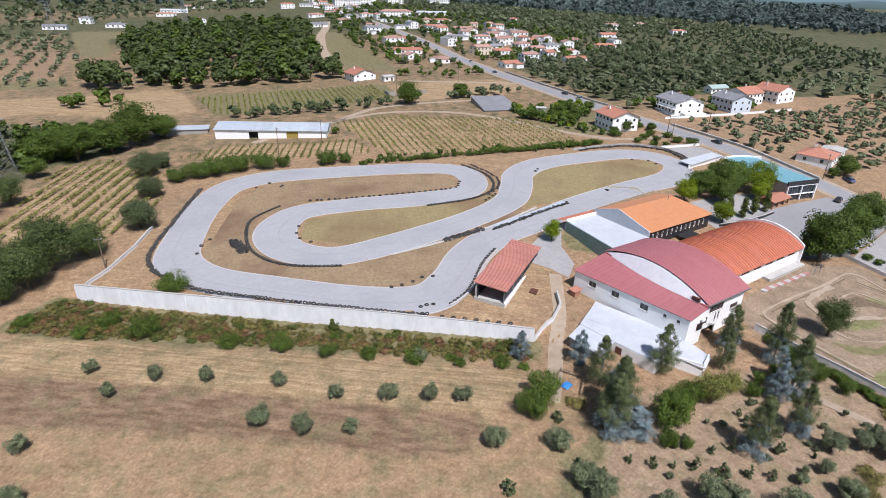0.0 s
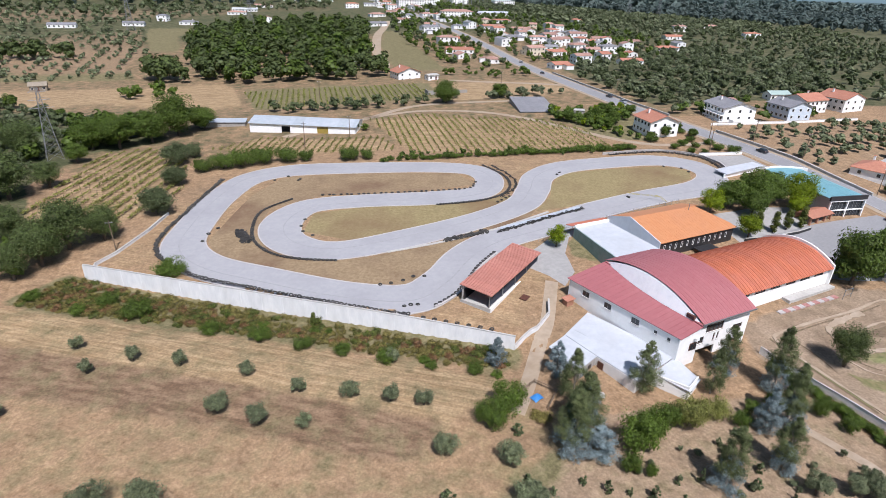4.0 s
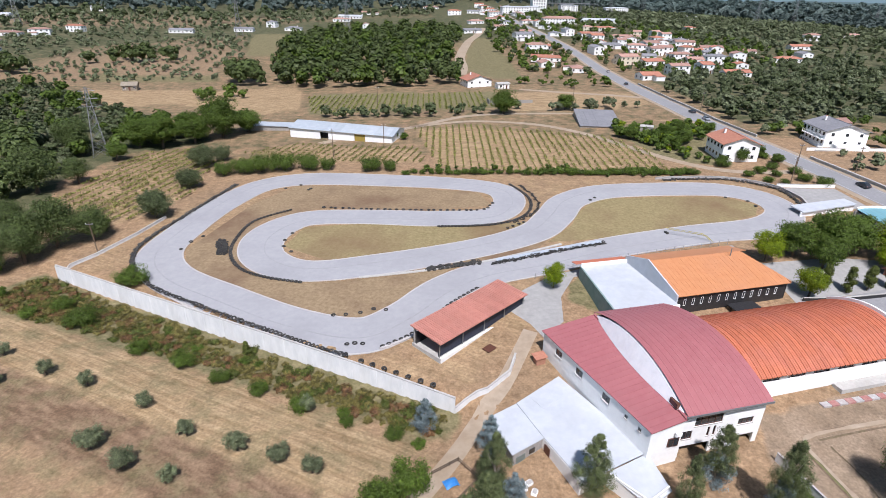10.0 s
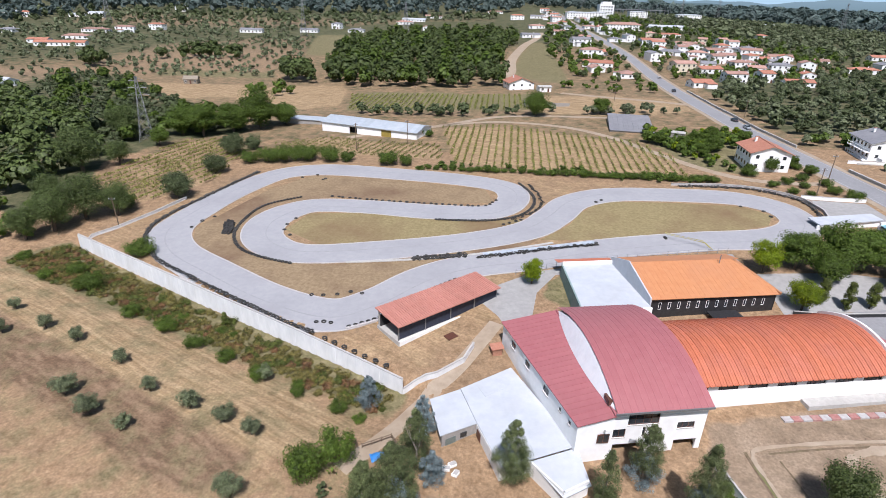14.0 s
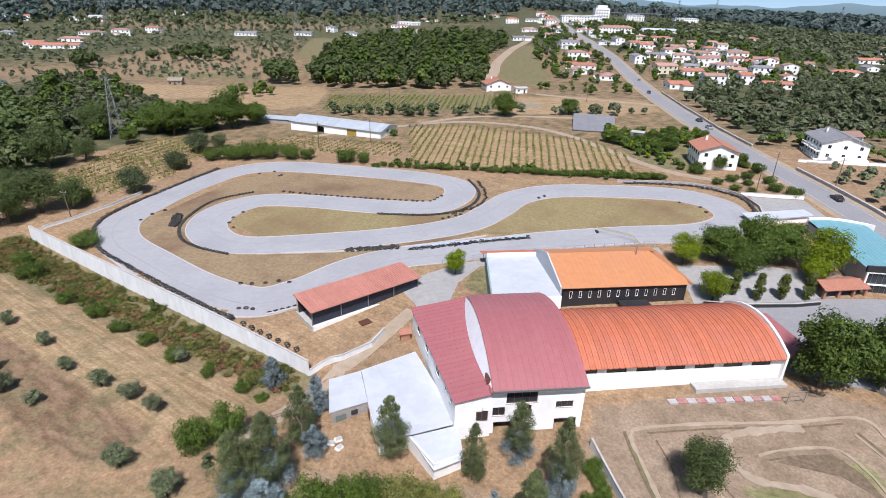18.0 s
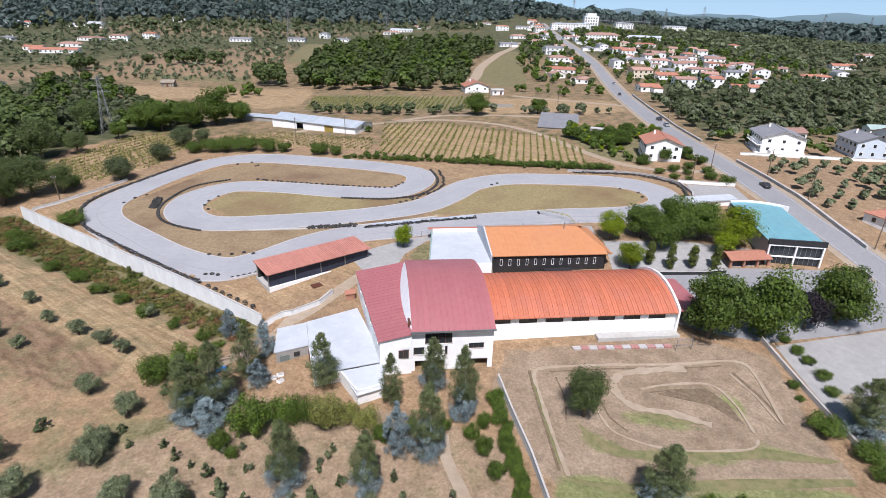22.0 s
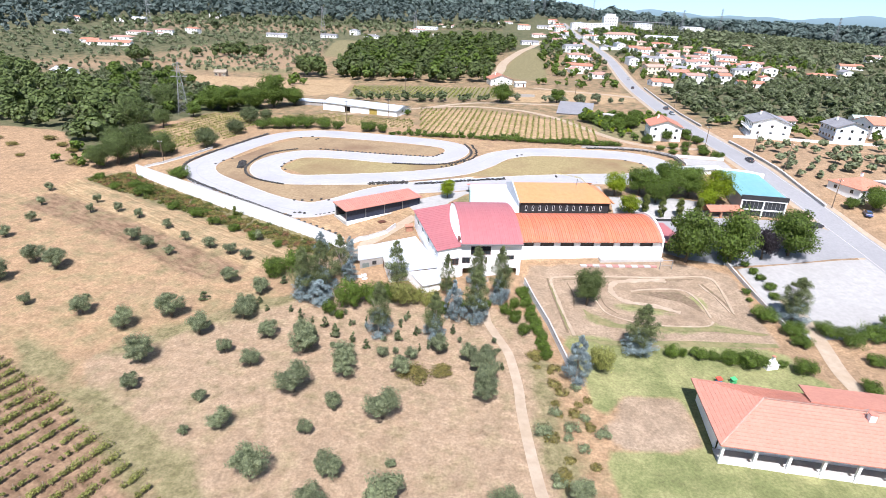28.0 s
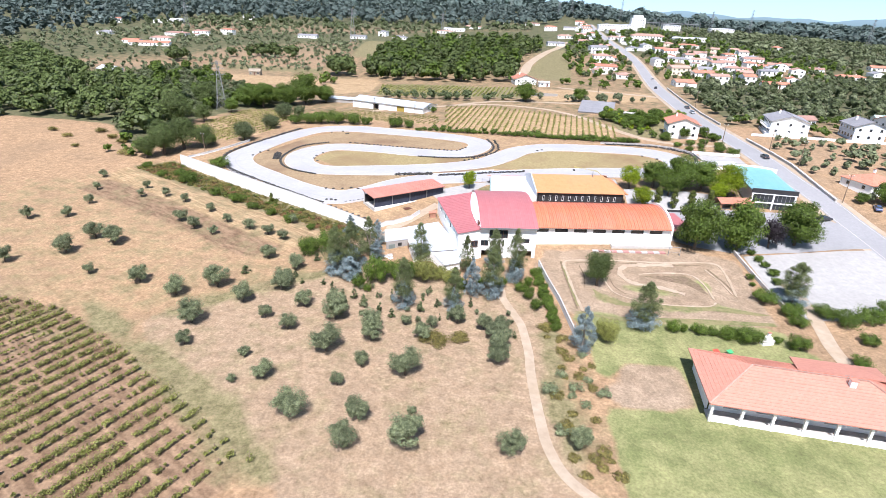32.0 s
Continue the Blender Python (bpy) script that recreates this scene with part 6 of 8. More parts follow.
def leaves(centres, outs, size, rs, wild=0.36, slim=(0.4, 0.75)):
    """A small bent leaf spray at every centre, facing roughly outwards."""
    n = len(centres)
    nrm = outs * 0.9 + rs.normal(size=(n, 3)) * wild + np.array([0, 0, 0.4])
    nrm /= np.linalg.norm(nrm, axis=1)[:, None]
    a = np.cross(nrm, rs.normal(size=(n, 3)))
    a /= np.linalg.norm(a, axis=1)[:, None] + 1e-9
    b = np.cross(nrm, a)
    s = size * rs.uniform(0.6, 1.35, (n, 1))
    k = rs.uniform(*slim, (n, 1))
    v = np.stack([centres + a * s, centres + b * s * k, centres - a * s, centres - b * s * k], 1)
    return v.reshape(-1, 3)


def lobes(kind, rs, count, w, h):
    """Centres and radii of the clumps of a crown of width w and height h, its foot at 0."""
    out = []
    for i in range(count):
        if kind == "round":
            d = rs.normal(size=3)
            d /= np.linalg.norm(d)
            r = rs.uniform(0.15, 0.92) ** 0.6
            c = np.array([d[0] * w * 0.36 * r, d[1] * w * 0.36 * r, h * 0.5 + d[2] * h * 0.36 * r])
            q = rs.uniform(0.11, 0.23) * min(w, h)
        elif kind == "cone":
            s = rs.uniform(0.02, 0.95)
            a = rs.uniform(0, math.tau)
            rad = w * 0.46 * (1 - s) ** 0.6 * rs.uniform(0.35, 1.1)
            c = np.array([math.cos(a) * rad, math.sin(a) * rad, h * (0.08 + 0.88 * s)])
            q = w * (0.10 + 0.13 * (1 - s))
        elif kind == "plume":
            t = rs.uniform(0.0, 1.0) ** 1.15
            a = rs.uniform(0, math.tau)
            rad = w * 0.47 * (1 - t) ** 0.62 * (0.5 + 0.5 * min(1, t / 0.22)) * rs.uniform(0.25, 1.1)
            c = np.array([math.cos(a) * rad, math.sin(a) * rad, h * (0.06 + 0.9 * t)])
            q = w * (0.055 + 0.085 * (1 - t)) * rs.uniform(0.75, 1.25)
        elif kind == "column":
            s = rs.uniform(0, 1)
            a = rs.uniform(0, math.tau)
            rad = w * 0.28 * math.sin(math.pi * min(0.25 + s * 0.72, 1)) * rs.uniform(0.4, 1.0)
            c = np.array([math.cos(a) * rad, math.sin(a) * rad, h * (0.1 + 0.82 * s)])
            q = w * 0.22
        else:  # flat scrub
            a, r = rs.uniform(0, math.tau), math.sqrt(rs.uniform(0, 1))
            c = np.array([math.cos(a) * r * w * 0.38, math.sin(a) * r * w * 0.38, h * rs.uniform(0.25, 0.7)])
            q = rs.uniform(0.12, 0.25) * w
        out.append((c, q))
    return out


def crown(kind, seed, w, h, count, per, size, squash=0.85, lift=0.0, depth=0.35, wild=0.36, slim=(0.4, 0.75), own=0.9, whole=0.2):
    rs = np.random.default_rng(seed)
    cs, os_ = [], []
    for c, q in lobes(kind, rs, count, w, h):
        d = rs.normal(size=(per, 3))
        d /= np.linalg.norm(d, axis=1)[:, None]
        r = q * (1 - depth * rs.uniform(0, 1, (per, 1)) ** 1.6)
        p = c + d * r * np.array([1, 1, squash])
        cs.append(p)
        os_.append(d)
    cs, os_ = np.concatenate(cs), np.concatenate(os_)
    cs[:, 2] = np.maximum(cs[:, 2], 0.05) + lift
    # leaves turn partly away from the middle of the whole crown, so that it shades as one body
    mid = cs.mean(0)
    body = cs - mid
    body /= np.linalg.norm(body, axis=1)[:, None] + 1e-9
    return leaves(cs, os_ * own + body * whole, size, rs, wild, slim)


def crown_mesh(name, verts, material):
    return fast_mesh(name, verts, np.arange(len(verts)).reshape(-1, 4), material)


def trunk_shape(seed, h, r, lean=0.15, limbs=5, reach=1.2, fork=0.45):
    """A tapered, bent trunk with limbs that fork from it."""
    rs = random.Random(seed)
    bend = [(rs.uniform(-lean, lean) * k, rs.uniform(-lean, lean) * k, h * k / 4 - (0.3 if k == 0 else 0)) for k in range(5)]
    shapes = [tube(bend, [r * 1.35, r, r * 0.85, r * 0.65, r * 0.35], 7)]
    for k in range(limbs):
        a = k * math.tau / limbs + rs.uniform(-0.5, 0.5)
        z0 = h * rs.uniform(fork, 0.85)
        i = min(int(z0 / h * 4), 3)
        p = Vector(bend[i]).lerp(Vector(bend[i + 1]), z0 / h * 4 - i)
        q = p + Vector((math.cos(a) * reach * 0.5, math.sin(a) * reach * 0.5, h * 0.18))
        e = p + Vector((math.cos(a) * reach, math.sin(a) * reach, h * 0.42))
        shapes.append(tube([p, q, e], [r * 0.5, r * 0.33, r * 0.12], 5))
    return merge(*shapes)


class Kind:
    """A plant with a few variants that all its copies share."""

    def __init__(self, name, variants, label, category, group, grow=1.0):
        self.grow = grow
        self.name, self.variants, self.label, self.category, self.group = name, variants, label, category, group
        self.count = 0

    def at(self, x, y, scale=1.0, tall=None, label="", up=0.0):
        meshes = self.variants[self.count % len(self.variants)]
        scale, tall = scale * self.grow, (tall or scale) * self.grow
        self.count += 1
        r = random.Random(self.count * 7 + len(self.name))
        ob = thing(self.name, pose(x, y, float(height(x, y)) + up, 0, 0, r.uniform(0, 360)) @ Matrix.Diagonal((scale, scale, tall, 1)), label or self.label, self.category, self.group)
        for n, me in meshes:
            part(n, me, None, ob)
        return ob


def kind(name, label, category, group, makers, grow=1.0):
    return Kind(name, [[(n, me) for n, me in mk] for mk in makers], label, category, group, grow)


def plain_tree(name, shape, leaf, bark, w, h, count, per, size, trunk_h, trunk_r, seeds, label, category, group, **kw):
    sets = []
    for s in seeds:
        tr = mesh_of("trunk", trunk_shape(s, trunk_h, trunk_r, lean=0.02, limbs=6, reach=w * 0.22), bark, True)
        cr = crown_mesh("crown", crown(shape, s, w, h, int(count * 1.1), int(per * 1.6), size * 0.78, lift=kw.get("lift", trunk_h * 0.45), depth=kw.get("depth", 0.55), squash=kw.get("squash", 0.85)), leaf)
        sets.append([("trunk", tr), ("crown", cr)])
    return kind(name, label, category, group, sets, kw.get("grow", 1.0))


OLIVE = plain_tree("olive_tree", "round", LEAF_OLIVE, BARK, 1.0, 0.82, 36, 100, 0.026, 0.42, 0.035, (1, 2, 3, 4, 5), "grey-green olive tree on bare soil", "olive tree", "olive trees", lift=0.10, grow=1.1)
BROAD = plain_tree("plane_tree", "round", LEAF_GREEN, BARK, 1.0, 1.0, 46, 200, 0.022, 0.5, 0.03, (11, 12, 13), "large dense green broadleaved tree", "tree", "broadleaved trees", lift=0.06, depth=0.45, grow=1.16)
LIME = plain_tree("bright_tree", "round", LEAF_LIME, BARK, 1.0, 0.95, 50, 110, 0.023, 0.45, 0.03, (21, 22), "bright green leafy garden tree", "tree", "bright leafy trees", lift=0.10, grow=1.12)
BUSH = plain_tree("bush", "scrub", LEAF_GREEN, BARK, 1.0, 0.75, 34, 90, 0.028, 0.3, 0.025, (31, 32, 33), "dense dark green bush", "bush", "green bushes", lift=0.0, grow=1.05)
LIME_SCRUB = plain_tree("yellow_bush", "scrub", LEAF_VINE, BARK, 1.0, 0.7, 34, 80, 0.028, 0.3, 0.025, (34, 35), "olive-yellow spreading bush", "bush", "yellowish bushes", lift=0.0, grow=1.05)
DRYBUSH = plain_tree("dry_bush", "scrub", LEAF_DRY, BARK, 1.0, 0.6, 24, 44, 0.040, 0.25, 0.02, (41, 42), "yellowish dry scrub bush", "bush", "dry bushes", lift=0.0, grow=1.15)
PINE = plain_tree("pine_tree", "round", LEAF_PINE, BARK, 1.0, 1.1, 60, 150, 0.019, 0.6, 0.035, (51, 52, 53), "dark green pine tree with a rounded crown", "pine tree", "pine trees", lift=0.05, squash=0.85, grow=1.2)
SAPLING = plain_tree("sapling", "plume", LEAF_WOOD, BARK, 1.0, 1.2, 22, 40, 0.06, 0.7, 0.03, (36, 37, 38), "small straggling sapling on bare ground", "sapling", "saplings", lift=0.02)
CYPRESS = plain_tree("cypress", "column", LEAF_CYPRESS, BARK, 1.0, 2.2, 40, 60, 0.055, 0.5, 0.05, (61, 62), "narrow clipped cypress on the terrace", "cypress", "cypresses", lift=0.0, grow=1.05)
PURPLE = plain_tree("purple_tree", "round", LEAF_PURPLE, BARK, 1.0, 1.0, 50, 70, 0.028, 0.5, 0.03, (71,), "dark purple-leaved tree by the parking ground", "tree", "purple trees", lift=0.08, grow=1.15)
ASH = plain_tree("ash_tree", "round", LEAF_WOOD, BARK, 1.0, 0.9, 60, 120, 0.022, 0.45, 0.03, (75, 76), "open grey-green tree among the vines", "tree", "trees among the vines", lift=0.06, depth=0.45, grow=1.12)


def gum_set(seed, bare, skirt):
    """Young eucalyptus of unit width and height 2: a feathery plume, with or without the blue-grey foliage of its foot."""
    out = [("trunk", mesh_of("trunk", trunk_shape(seed, 1.25, 0.028, lean=0.03, limbs=7, reach=0.18, fork=0.15), PALEBARK, True))]
    out.append(("crown", crown_mesh("crown", crown("plume", seed, 1.05, 2.0 - bare, 130, 170, 0.016, 1.2, bare, 0.65, 0.4, (0.25, 0.5)), LEAF_EUC)))
    if skirt:
        out.append(("juvenile_foliage", crown_mesh("juvenile_foliage", crown("plume", seed + 9, 1.1, 1.05, 70, 150, 0.018, 0.9, 0.02, 0.6, 0.4, (0.35, 0.6)), LEAF_BLUE)))
    return out


EUC = kind("eucalyptus", "young eucalyptus, green above with blue-grey skirt", "eucalyptus", "eucalyptus trees", [gum_set(k, 0.5, True) for k in (81, 82, 83)])
GREENEUC = kind("eucalyptus", "young eucalyptus with a dark green feathery crown", "eucalyptus", "eucalyptus trees", [gum_set(k, 0.16, False) for k in (85, 86)])
sets = []
for k in (91, 92, 93):
    tr = mesh_of("trunk", trunk_shape(k, 0.95, 0.03, lean=0.03, limbs=6, reach=0.16, fork=0.15), PALEBARK, True)
    sets.append([("trunk", tr), ("crown", crown_mesh("crown", crown("plume", k, 1.1, 1.6, 90, 160, 0.018, 0.9, 0.0, 0.6, 0.4, (0.35, 0.6)), LEAF_BLUE))])
BLUEGUM = kind("blue_gum", "blue-grey young eucalyptus bush", "eucalyptus", "blue-grey eucalyptus", sets)

# grove on the bare soil, and the row in the west field
G1 = [(-111, 73.5, 3.6), (-94.5, 61.5, 5.2), (-88, 59.3, 6), (-96.3, 53, 5.4), (-79.6, 76, 4.2), (-73.7, 71.7, 4.1), (-67, 69, 2.8), (-66.9, 77.2, 3.1), (-58.9, 73.4, 3.6), (-52.7, 70.7, 3.5), (-47.8, 68.1, 3.4),
      (-47.5, 57.5, 4.1), (-49.8, 81.4, 3.2), (-39, 53.1, 4.4), (-70.9, 42, 4.9), (-60.2, 38, 5.1), (-53.2, 42.5, 6.0), (-45.3, 37.5, 5.1), (-39, 43.3, 4.9), (-32.2, 37.6, 4.3), (-51.8, 28.5, 5.8), (-24.4, 33.8, 5.4)]
G2 = [(-38.3, 32.3, 3.2), (-32.5, 28.9, 3.8), (-49.6, 21.4, 3.4), (-23.1, 23, 6.2), (-15.8, 27.6, 4.6), (-6.1, 29.1, 4.3), (-15.8, 19.7, 3.3), (-37.2, 19.5, 2.4), (-31.5, 13.9, 4), (-36.4, 12.1, 1.8), (-18.6, 13.8, 2.8), (-23.9, 5.3, 5.6),
      (-13.3, 6.3, 4.5), (-7.7, 18.1, 6.0), (-5.1, 8.5, 1.7), (-5.1, 1.5, 6.2), (-14.2, 0.3, 4.7), (7.8, 31.7, 5.2), (8.4, 24.1, 5), (10.4, 2.2, 4.5), (20.8, 4.5, 4.2), (-75, 84, 3), (-39.5, 46.2, 4.6)]
for x, y, w in G1 + G2:
    OLIVE.at(x, y, w * 1.08, w * 0.95)
for x, y, w in ((-104, 100, 3), (-112, 84, 3.2), (-101, 92, 3), (-94, 93.7, 3.2), (-86, 90, 3.2), (-118, 96, 3), (-120, 70, 4), (-106, 46, 4.5), (-122, 56, 4.5), (-84, 44, 3), (-124, 108, 3)):
    OLIVE.at(x, y, w, label="small olive tree in the dry field")
for k in range(26):
    x, y = rng.uniform(-34, 12), rng.uniform(34, 50)
    OLIVE.at(x, y, rng.uniform(0.9, 1.7), rng.uniform(1.0, 1.9), "small sapling on bare soil")
# bushes along the outside of the wall
for x, y, w in ((-50.7, 81.7, 4.6), (-58.2, 86.6, 4.0), (-65.1, 89.9, 4.2), (-72.6, 95.1, 5.0), (-81.7, 100.2, 4.6), (-95.5, 110.2, 7.0), (-102, 117, 5), (-116.8, 121.4, 4.3), (-106.8, 113.3, 4), (-43.5, 77.8, 2.8), (-36.4, 74.2, 3.6)):
    BUSH.at(x, y, w * 0.85, w * 0.8, label="green bush along the outside of the wall")
for k in range(24):
    s = rng.uniform(0.02, 0.98)
    off = rng.uniform(3.5, 9)
    x, y = -108.5 + 82 * s - 0.526 * off, 129.3 - 50.7 * s - 0.851 * off
    (DRYBUSH if k % 3 else BUSH).at(x, y, rng.uniform(1.4, 2.8), rng.uniform(1.0, 1.8), "low scrub along the outside of the wall")
CYPRESS.at(-62.1, 97.3, 1.7, 1.5, "small cypress beside the wall")
BUSH.at(-90.3, 121.8, 7.0, 5.5, "large dark bush at the end of the track")
# eucalyptus and dense bushes round the annex
for x, y, w, h in ((-29.3, 52.6, 5.8, 12.0), (-26.2, 55.1, 6.3, 12.4), (-11.6, 40.5, 4.9, 11.6), (-1.0, 40.7, 4.4, 10.2), (6.9, 47.3, 5.4, 12.6), (7.1, 61.0, 4.6, 10.2), (11.9, 54.6, 4.8, 13.6), (37.6, 39.5, 6.2, 10.6), (73.2, 54.1, 7.0, 10.4)):
    EUC.at(x, y, w * 1.14, h / 2)
for x, y, w, h in ((-23.7, 62.4, 5.6, 10.6), (-10.7, 60.8, 6.0, 10.6), (0.6, 57.0, 4.4, 10.0)):
    GREENEUC.at(x, y, w, h / 2)
for x, y, w, h in ((-31.7, 75.6, 4.2, 6.6), (-22.9, 69.0, 4.2, 7.4), (2.4, 47.2, 4.9, 9.4), (-25.6, 51.0, 6.4, 5.6), (24.2, 29.9, 5.2, 9.8), (-21.5, 60.5, 4.4, 5.4)):
    BLUEGUM.at(x, y, w, h / 1.6)
for x, y, w, h in ((-38.6, 61, 6.6, 5.8), (-34.7, 63.6, 6.6, 6.2), (-19.1, 50.5, 7.2, 8.0), (-12.1, 52.6, 5.4, 6.0), (-15.5, 52.4, 5.6, 5.6)):
    BUSH.at(x, y, w / 1.15, h / 0.85, "dense rounded green bush")
for x, y, w, h in ((-8.4, 51.9, 6.6, 7.0), (-2.5, 52.1, 4.6, 5.0), (29.5, 33.6, 5.8, 6.0), (-5.4, 53.0, 4.2, 5.2)):
    LIME_SCRUB.at(x, y, w / 1.2, h / 0.8, "spreading olive-yellow bush beside the grass")
for x, y, w, h in ((43.3, 39.0, 3.4, 3.4), (45.7, 39.3, 2.0, 2.3), (48.6, 39.2, 4.2, 2.4), (51.2, 38.9, 3.0, 2.1), (53.9, 38.1, 4.5, 3.2), (57.2, 37.0, 5.6, 4.2), (60.0, 37.9, 3.1, 2.6), (66.4, 36.0, 5.2, 3.9), (63.4, 37.8, 2.3, 1.8), (55.6, 38.4, 3.0, 2.8)):
    BUSH.at(x, y, w / 1.2, h / 0.85, "hedge bush behind the lawn")
for k in range(26):
    y = 36 + k * 0.95
    BUSH.at(20.4 - (y - 36) * 0.13 + rng.uniform(-0.9, 0.6), y, rng.uniform(1.8, 2.8), rng.uniform(1.6, 2.6), "ivy and bushes over the block wall")
for x, y, w, h in ((14.7, 47.8, 3.4, 3.8), (15.1, 52.9, 3.0, 3.4), (16.4, 43.5, 3.4, 3.2), (-22.6, 47.1, 3.8, 4.0), (-20.4, 45.4, 2.3, 2.6)):
    BUSH.at(x, y, w / 1.2, h / 0.85, "loose green bush on the bare ground")
for x, y, w, h in ((8.8, 51.6, 3.4, 3.2), (13.0, 50.6, 3.2, 3.0), (0.1, 49.6, 3.6, 3.4), (4.4, 51.8, 3.0, 2.6)):
    BUSH.at(x, y, w / 1.2, h / 0.85, "dark green undergrowth below the eucalyptus")
# olives and saplings on the bare ground south of the annex
for x, y, w in ((0.1, 35.8, 4.4), (-6.4, 30.9, 3.9), (-4.8, 33.5, 2.8), (-10.0, 33.8, 2.5), (5.5, 34.2, 3.8), (9.1, 34.5, 3.6), (8.7, 27.2, 5.6), (-16.4, 30.2, 5.4), (-24.8, 36.6, 5.6)):
    if all(math.hypot(x - o[0], y - o[1]) > 2.6 for o in G1 + G2):
        OLIVE.at(x, y, w, label="small olive bush on the bare ground by the annex")
for x, y, w, h in ((-22.5, 41.9, 2.0, 2.7), (-19.8, 39.3, 2.5, 3.0), (-16.1, 37.7, 1.9, 2.4), (-13.3, 36.0, 1.9, 2.2), (-28.1, 44.8, 1.7, 2.4), (-30.6, 46.9, 1.8, 1.6), (-7.8, 38.8, 2.2, 2.7), (-4.6, 41.2, 1.4, 2.3), (2.5, 42.1, 1.5, 2.6), (-7.9, 43.4, 1.2, 1.7),
                   (-6.7, 47.2, 1.3, 1.7), (-25.3, 43.4, 1.3, 1.5), (-17.7, 43.0, 1.1, 1.7), (11.5, 32.0, 1.1, 1.8), (-3.5, 36.1, 0.9, 1.8), (-14.4, 42.2, 1.2, 3.2), (-50.0, 49.8, 2.8, 2.0), (-35.6, 46.8, 1.5, 1.4), (-38.1, 49.6, 1.9, 1.5), (-35.6, 58.2, 2.4, 2.0)):
    SAPLING.at(x, y, w, h / 1.2, "small straggling sapling on the bare ground")
for x, y, w in ((-4.0, 28.7, 5.1), (1.0, 30.1, 3.9), (-30.4, 60.1, 3.4), (17.8, 36.5, 3.0)):
    DRYBUSH.at(x, y, w, w * 0.5, "withered orange-brown bush on dry ground")
PINE.at(30.9, 56.2, 7.0, 7.4, "rounded pine tree standing alone in the dirt lot")
for x, y, w, h in ((58.9, 77.0, 12.0, 14.0), (69.9, 77.8, 11.6, 13.6), (86.1, 82.5, 11.6, 12.6)):
    BROAD.at(x, y, w, h, "large dense plane tree beside the parking ground", up=-1.4)
PURPLE.at(78.8, 80.5, 7.0, 7.5)
for x, y, w in ((72.9, 76.3, 2.2), (73.5, 73.1, 2.6), (74.0, 70.4, 2.5), (74.5, 66.8, 2.9), (73.7, 62.7, 2.6), (68.2, 64.4, 2.1), (67.7, 61.2, 1.5)):
    BUSH.at(x, y, w, w * 0.95, "clipped round shrub beside the parking ground")
for x, y, w in ((71.0, 49.0, 5.0), (67.3, 54.0, 5.4), (70.8, 45.3, 4.2), (77.7, 49.5, 5), (81.1, 47.1, 6), (87.1, 49.1, 6), (75.6, 31.8, 4), (93, 52, 6), (82, 40, 4), (90, 36, 5)):
    BUSH.at(x, y, w, w * 0.8, "green bush beside the gravel path")
for x, y, w in ((48.8, 112.8, 7.5), (50.0, 100, 6.8), (78.0, 110.6, 10.5), (74, 107, 6.5)):
    LIME.at(x, y, w, w * 0.95)
for x, y, w in ((56.4, 114.2, 9), (64.7, 113.8, 11), (71, 114, 10), (60, 109, 8)):
    BROAD.at(x, y, w, w * 0.9, "dense green tree on the terrace")
for x, y in ((55.0, 102.2), (59.2, 100.6), (64.3, 101.0), (69.7, 101.2)):
    CYPRESS.at(x, y, 2.9, 2.7)
LIME.at(-1.6, 108.6, 5.2, 5.6, "round bright green tree beside the concrete yard")
for x, y, w in ((77.5, 163.5, 3.6), (80.5, 158, 3.4), (84, 155.5, 3.0), (83, 166, 4.2), (91.5, 157, 4.6), (89, 169, 4.0), (94.5, 152.8, 5.0), (93, 164, 4.2), (95, 188, 4.6), (96.5, 176, 4.0), (75, 174, 5.2), (86, 162.5, 3.4), (93.5, 180, 3.6)):
    BUSH.at(x, y, w, w * 0.8, "green bush between the east bend and the road")
for x, y, w in ((-160, 160, 4.5), (-150, 152, 4.0), (-168, 150, 3.6), (-142, 146, 4.4), (-132, 132, 4.6), (-156, 138, 3.0), (-180, 158, 4.0)):
    DRYBUSH.at(x, y, w, w * 0.7, "straggling bush in the dry clearing")
# hedge north of the track and trees on the slope
for x, y, w in ((-86, 190, 6), (-80, 191, 7), (-74.4, 191.5, 8), (-67.2, 192.5, 8), (-59.4, 192, 7), (-53, 191.5, 5), (-38.5, 187.5, 6.5), (-32.9, 187, 4.6), (-107.9, 150.5, 5)):
    BUSH.at(x, y, w * 1.15, w * 1.05, "dark hedge bush above the track")
for k in range(34):
    s = k / 33
    x = -28 + 90 * s
    BUSH.at(x, (182.5 - 14.5 * s) + rng.uniform(-0.6, 0.6), rng.uniform(2.0, 3.8) + (1.2 if s > 0.55 else 0), rng.uniform(1.8, 3.6), "low hedge bush along the north of the track")
for x, y, w in ((-118, 135, 11), (-114, 142, 12), (-107, 144.5, 9), (-137, 180, 14), (-129, 188, 8), (-145, 222, 13), (-128, 150, 9), (-122, 130, 8)):
    PINE.at(x, y, w, w * 0.85, "dark pine at the corner of the circuit")
for x, y, w in ((-125.5, 229, 12), (-116, 227, 14), (-106, 232, 13), (-97.5, 240, 17), (-88, 246, 10), (-126.8, 212, 7.5)):
    BROAD.at(x, y, w, w * 0.85, "broad dark tree above the vines")
for x, y, w in ((-96, 157, 10), (-93.6, 179, 8.5), (-95, 200, 10), (-90, 207, 7)):
    ASH.at(x, y, w, w * 0.8)
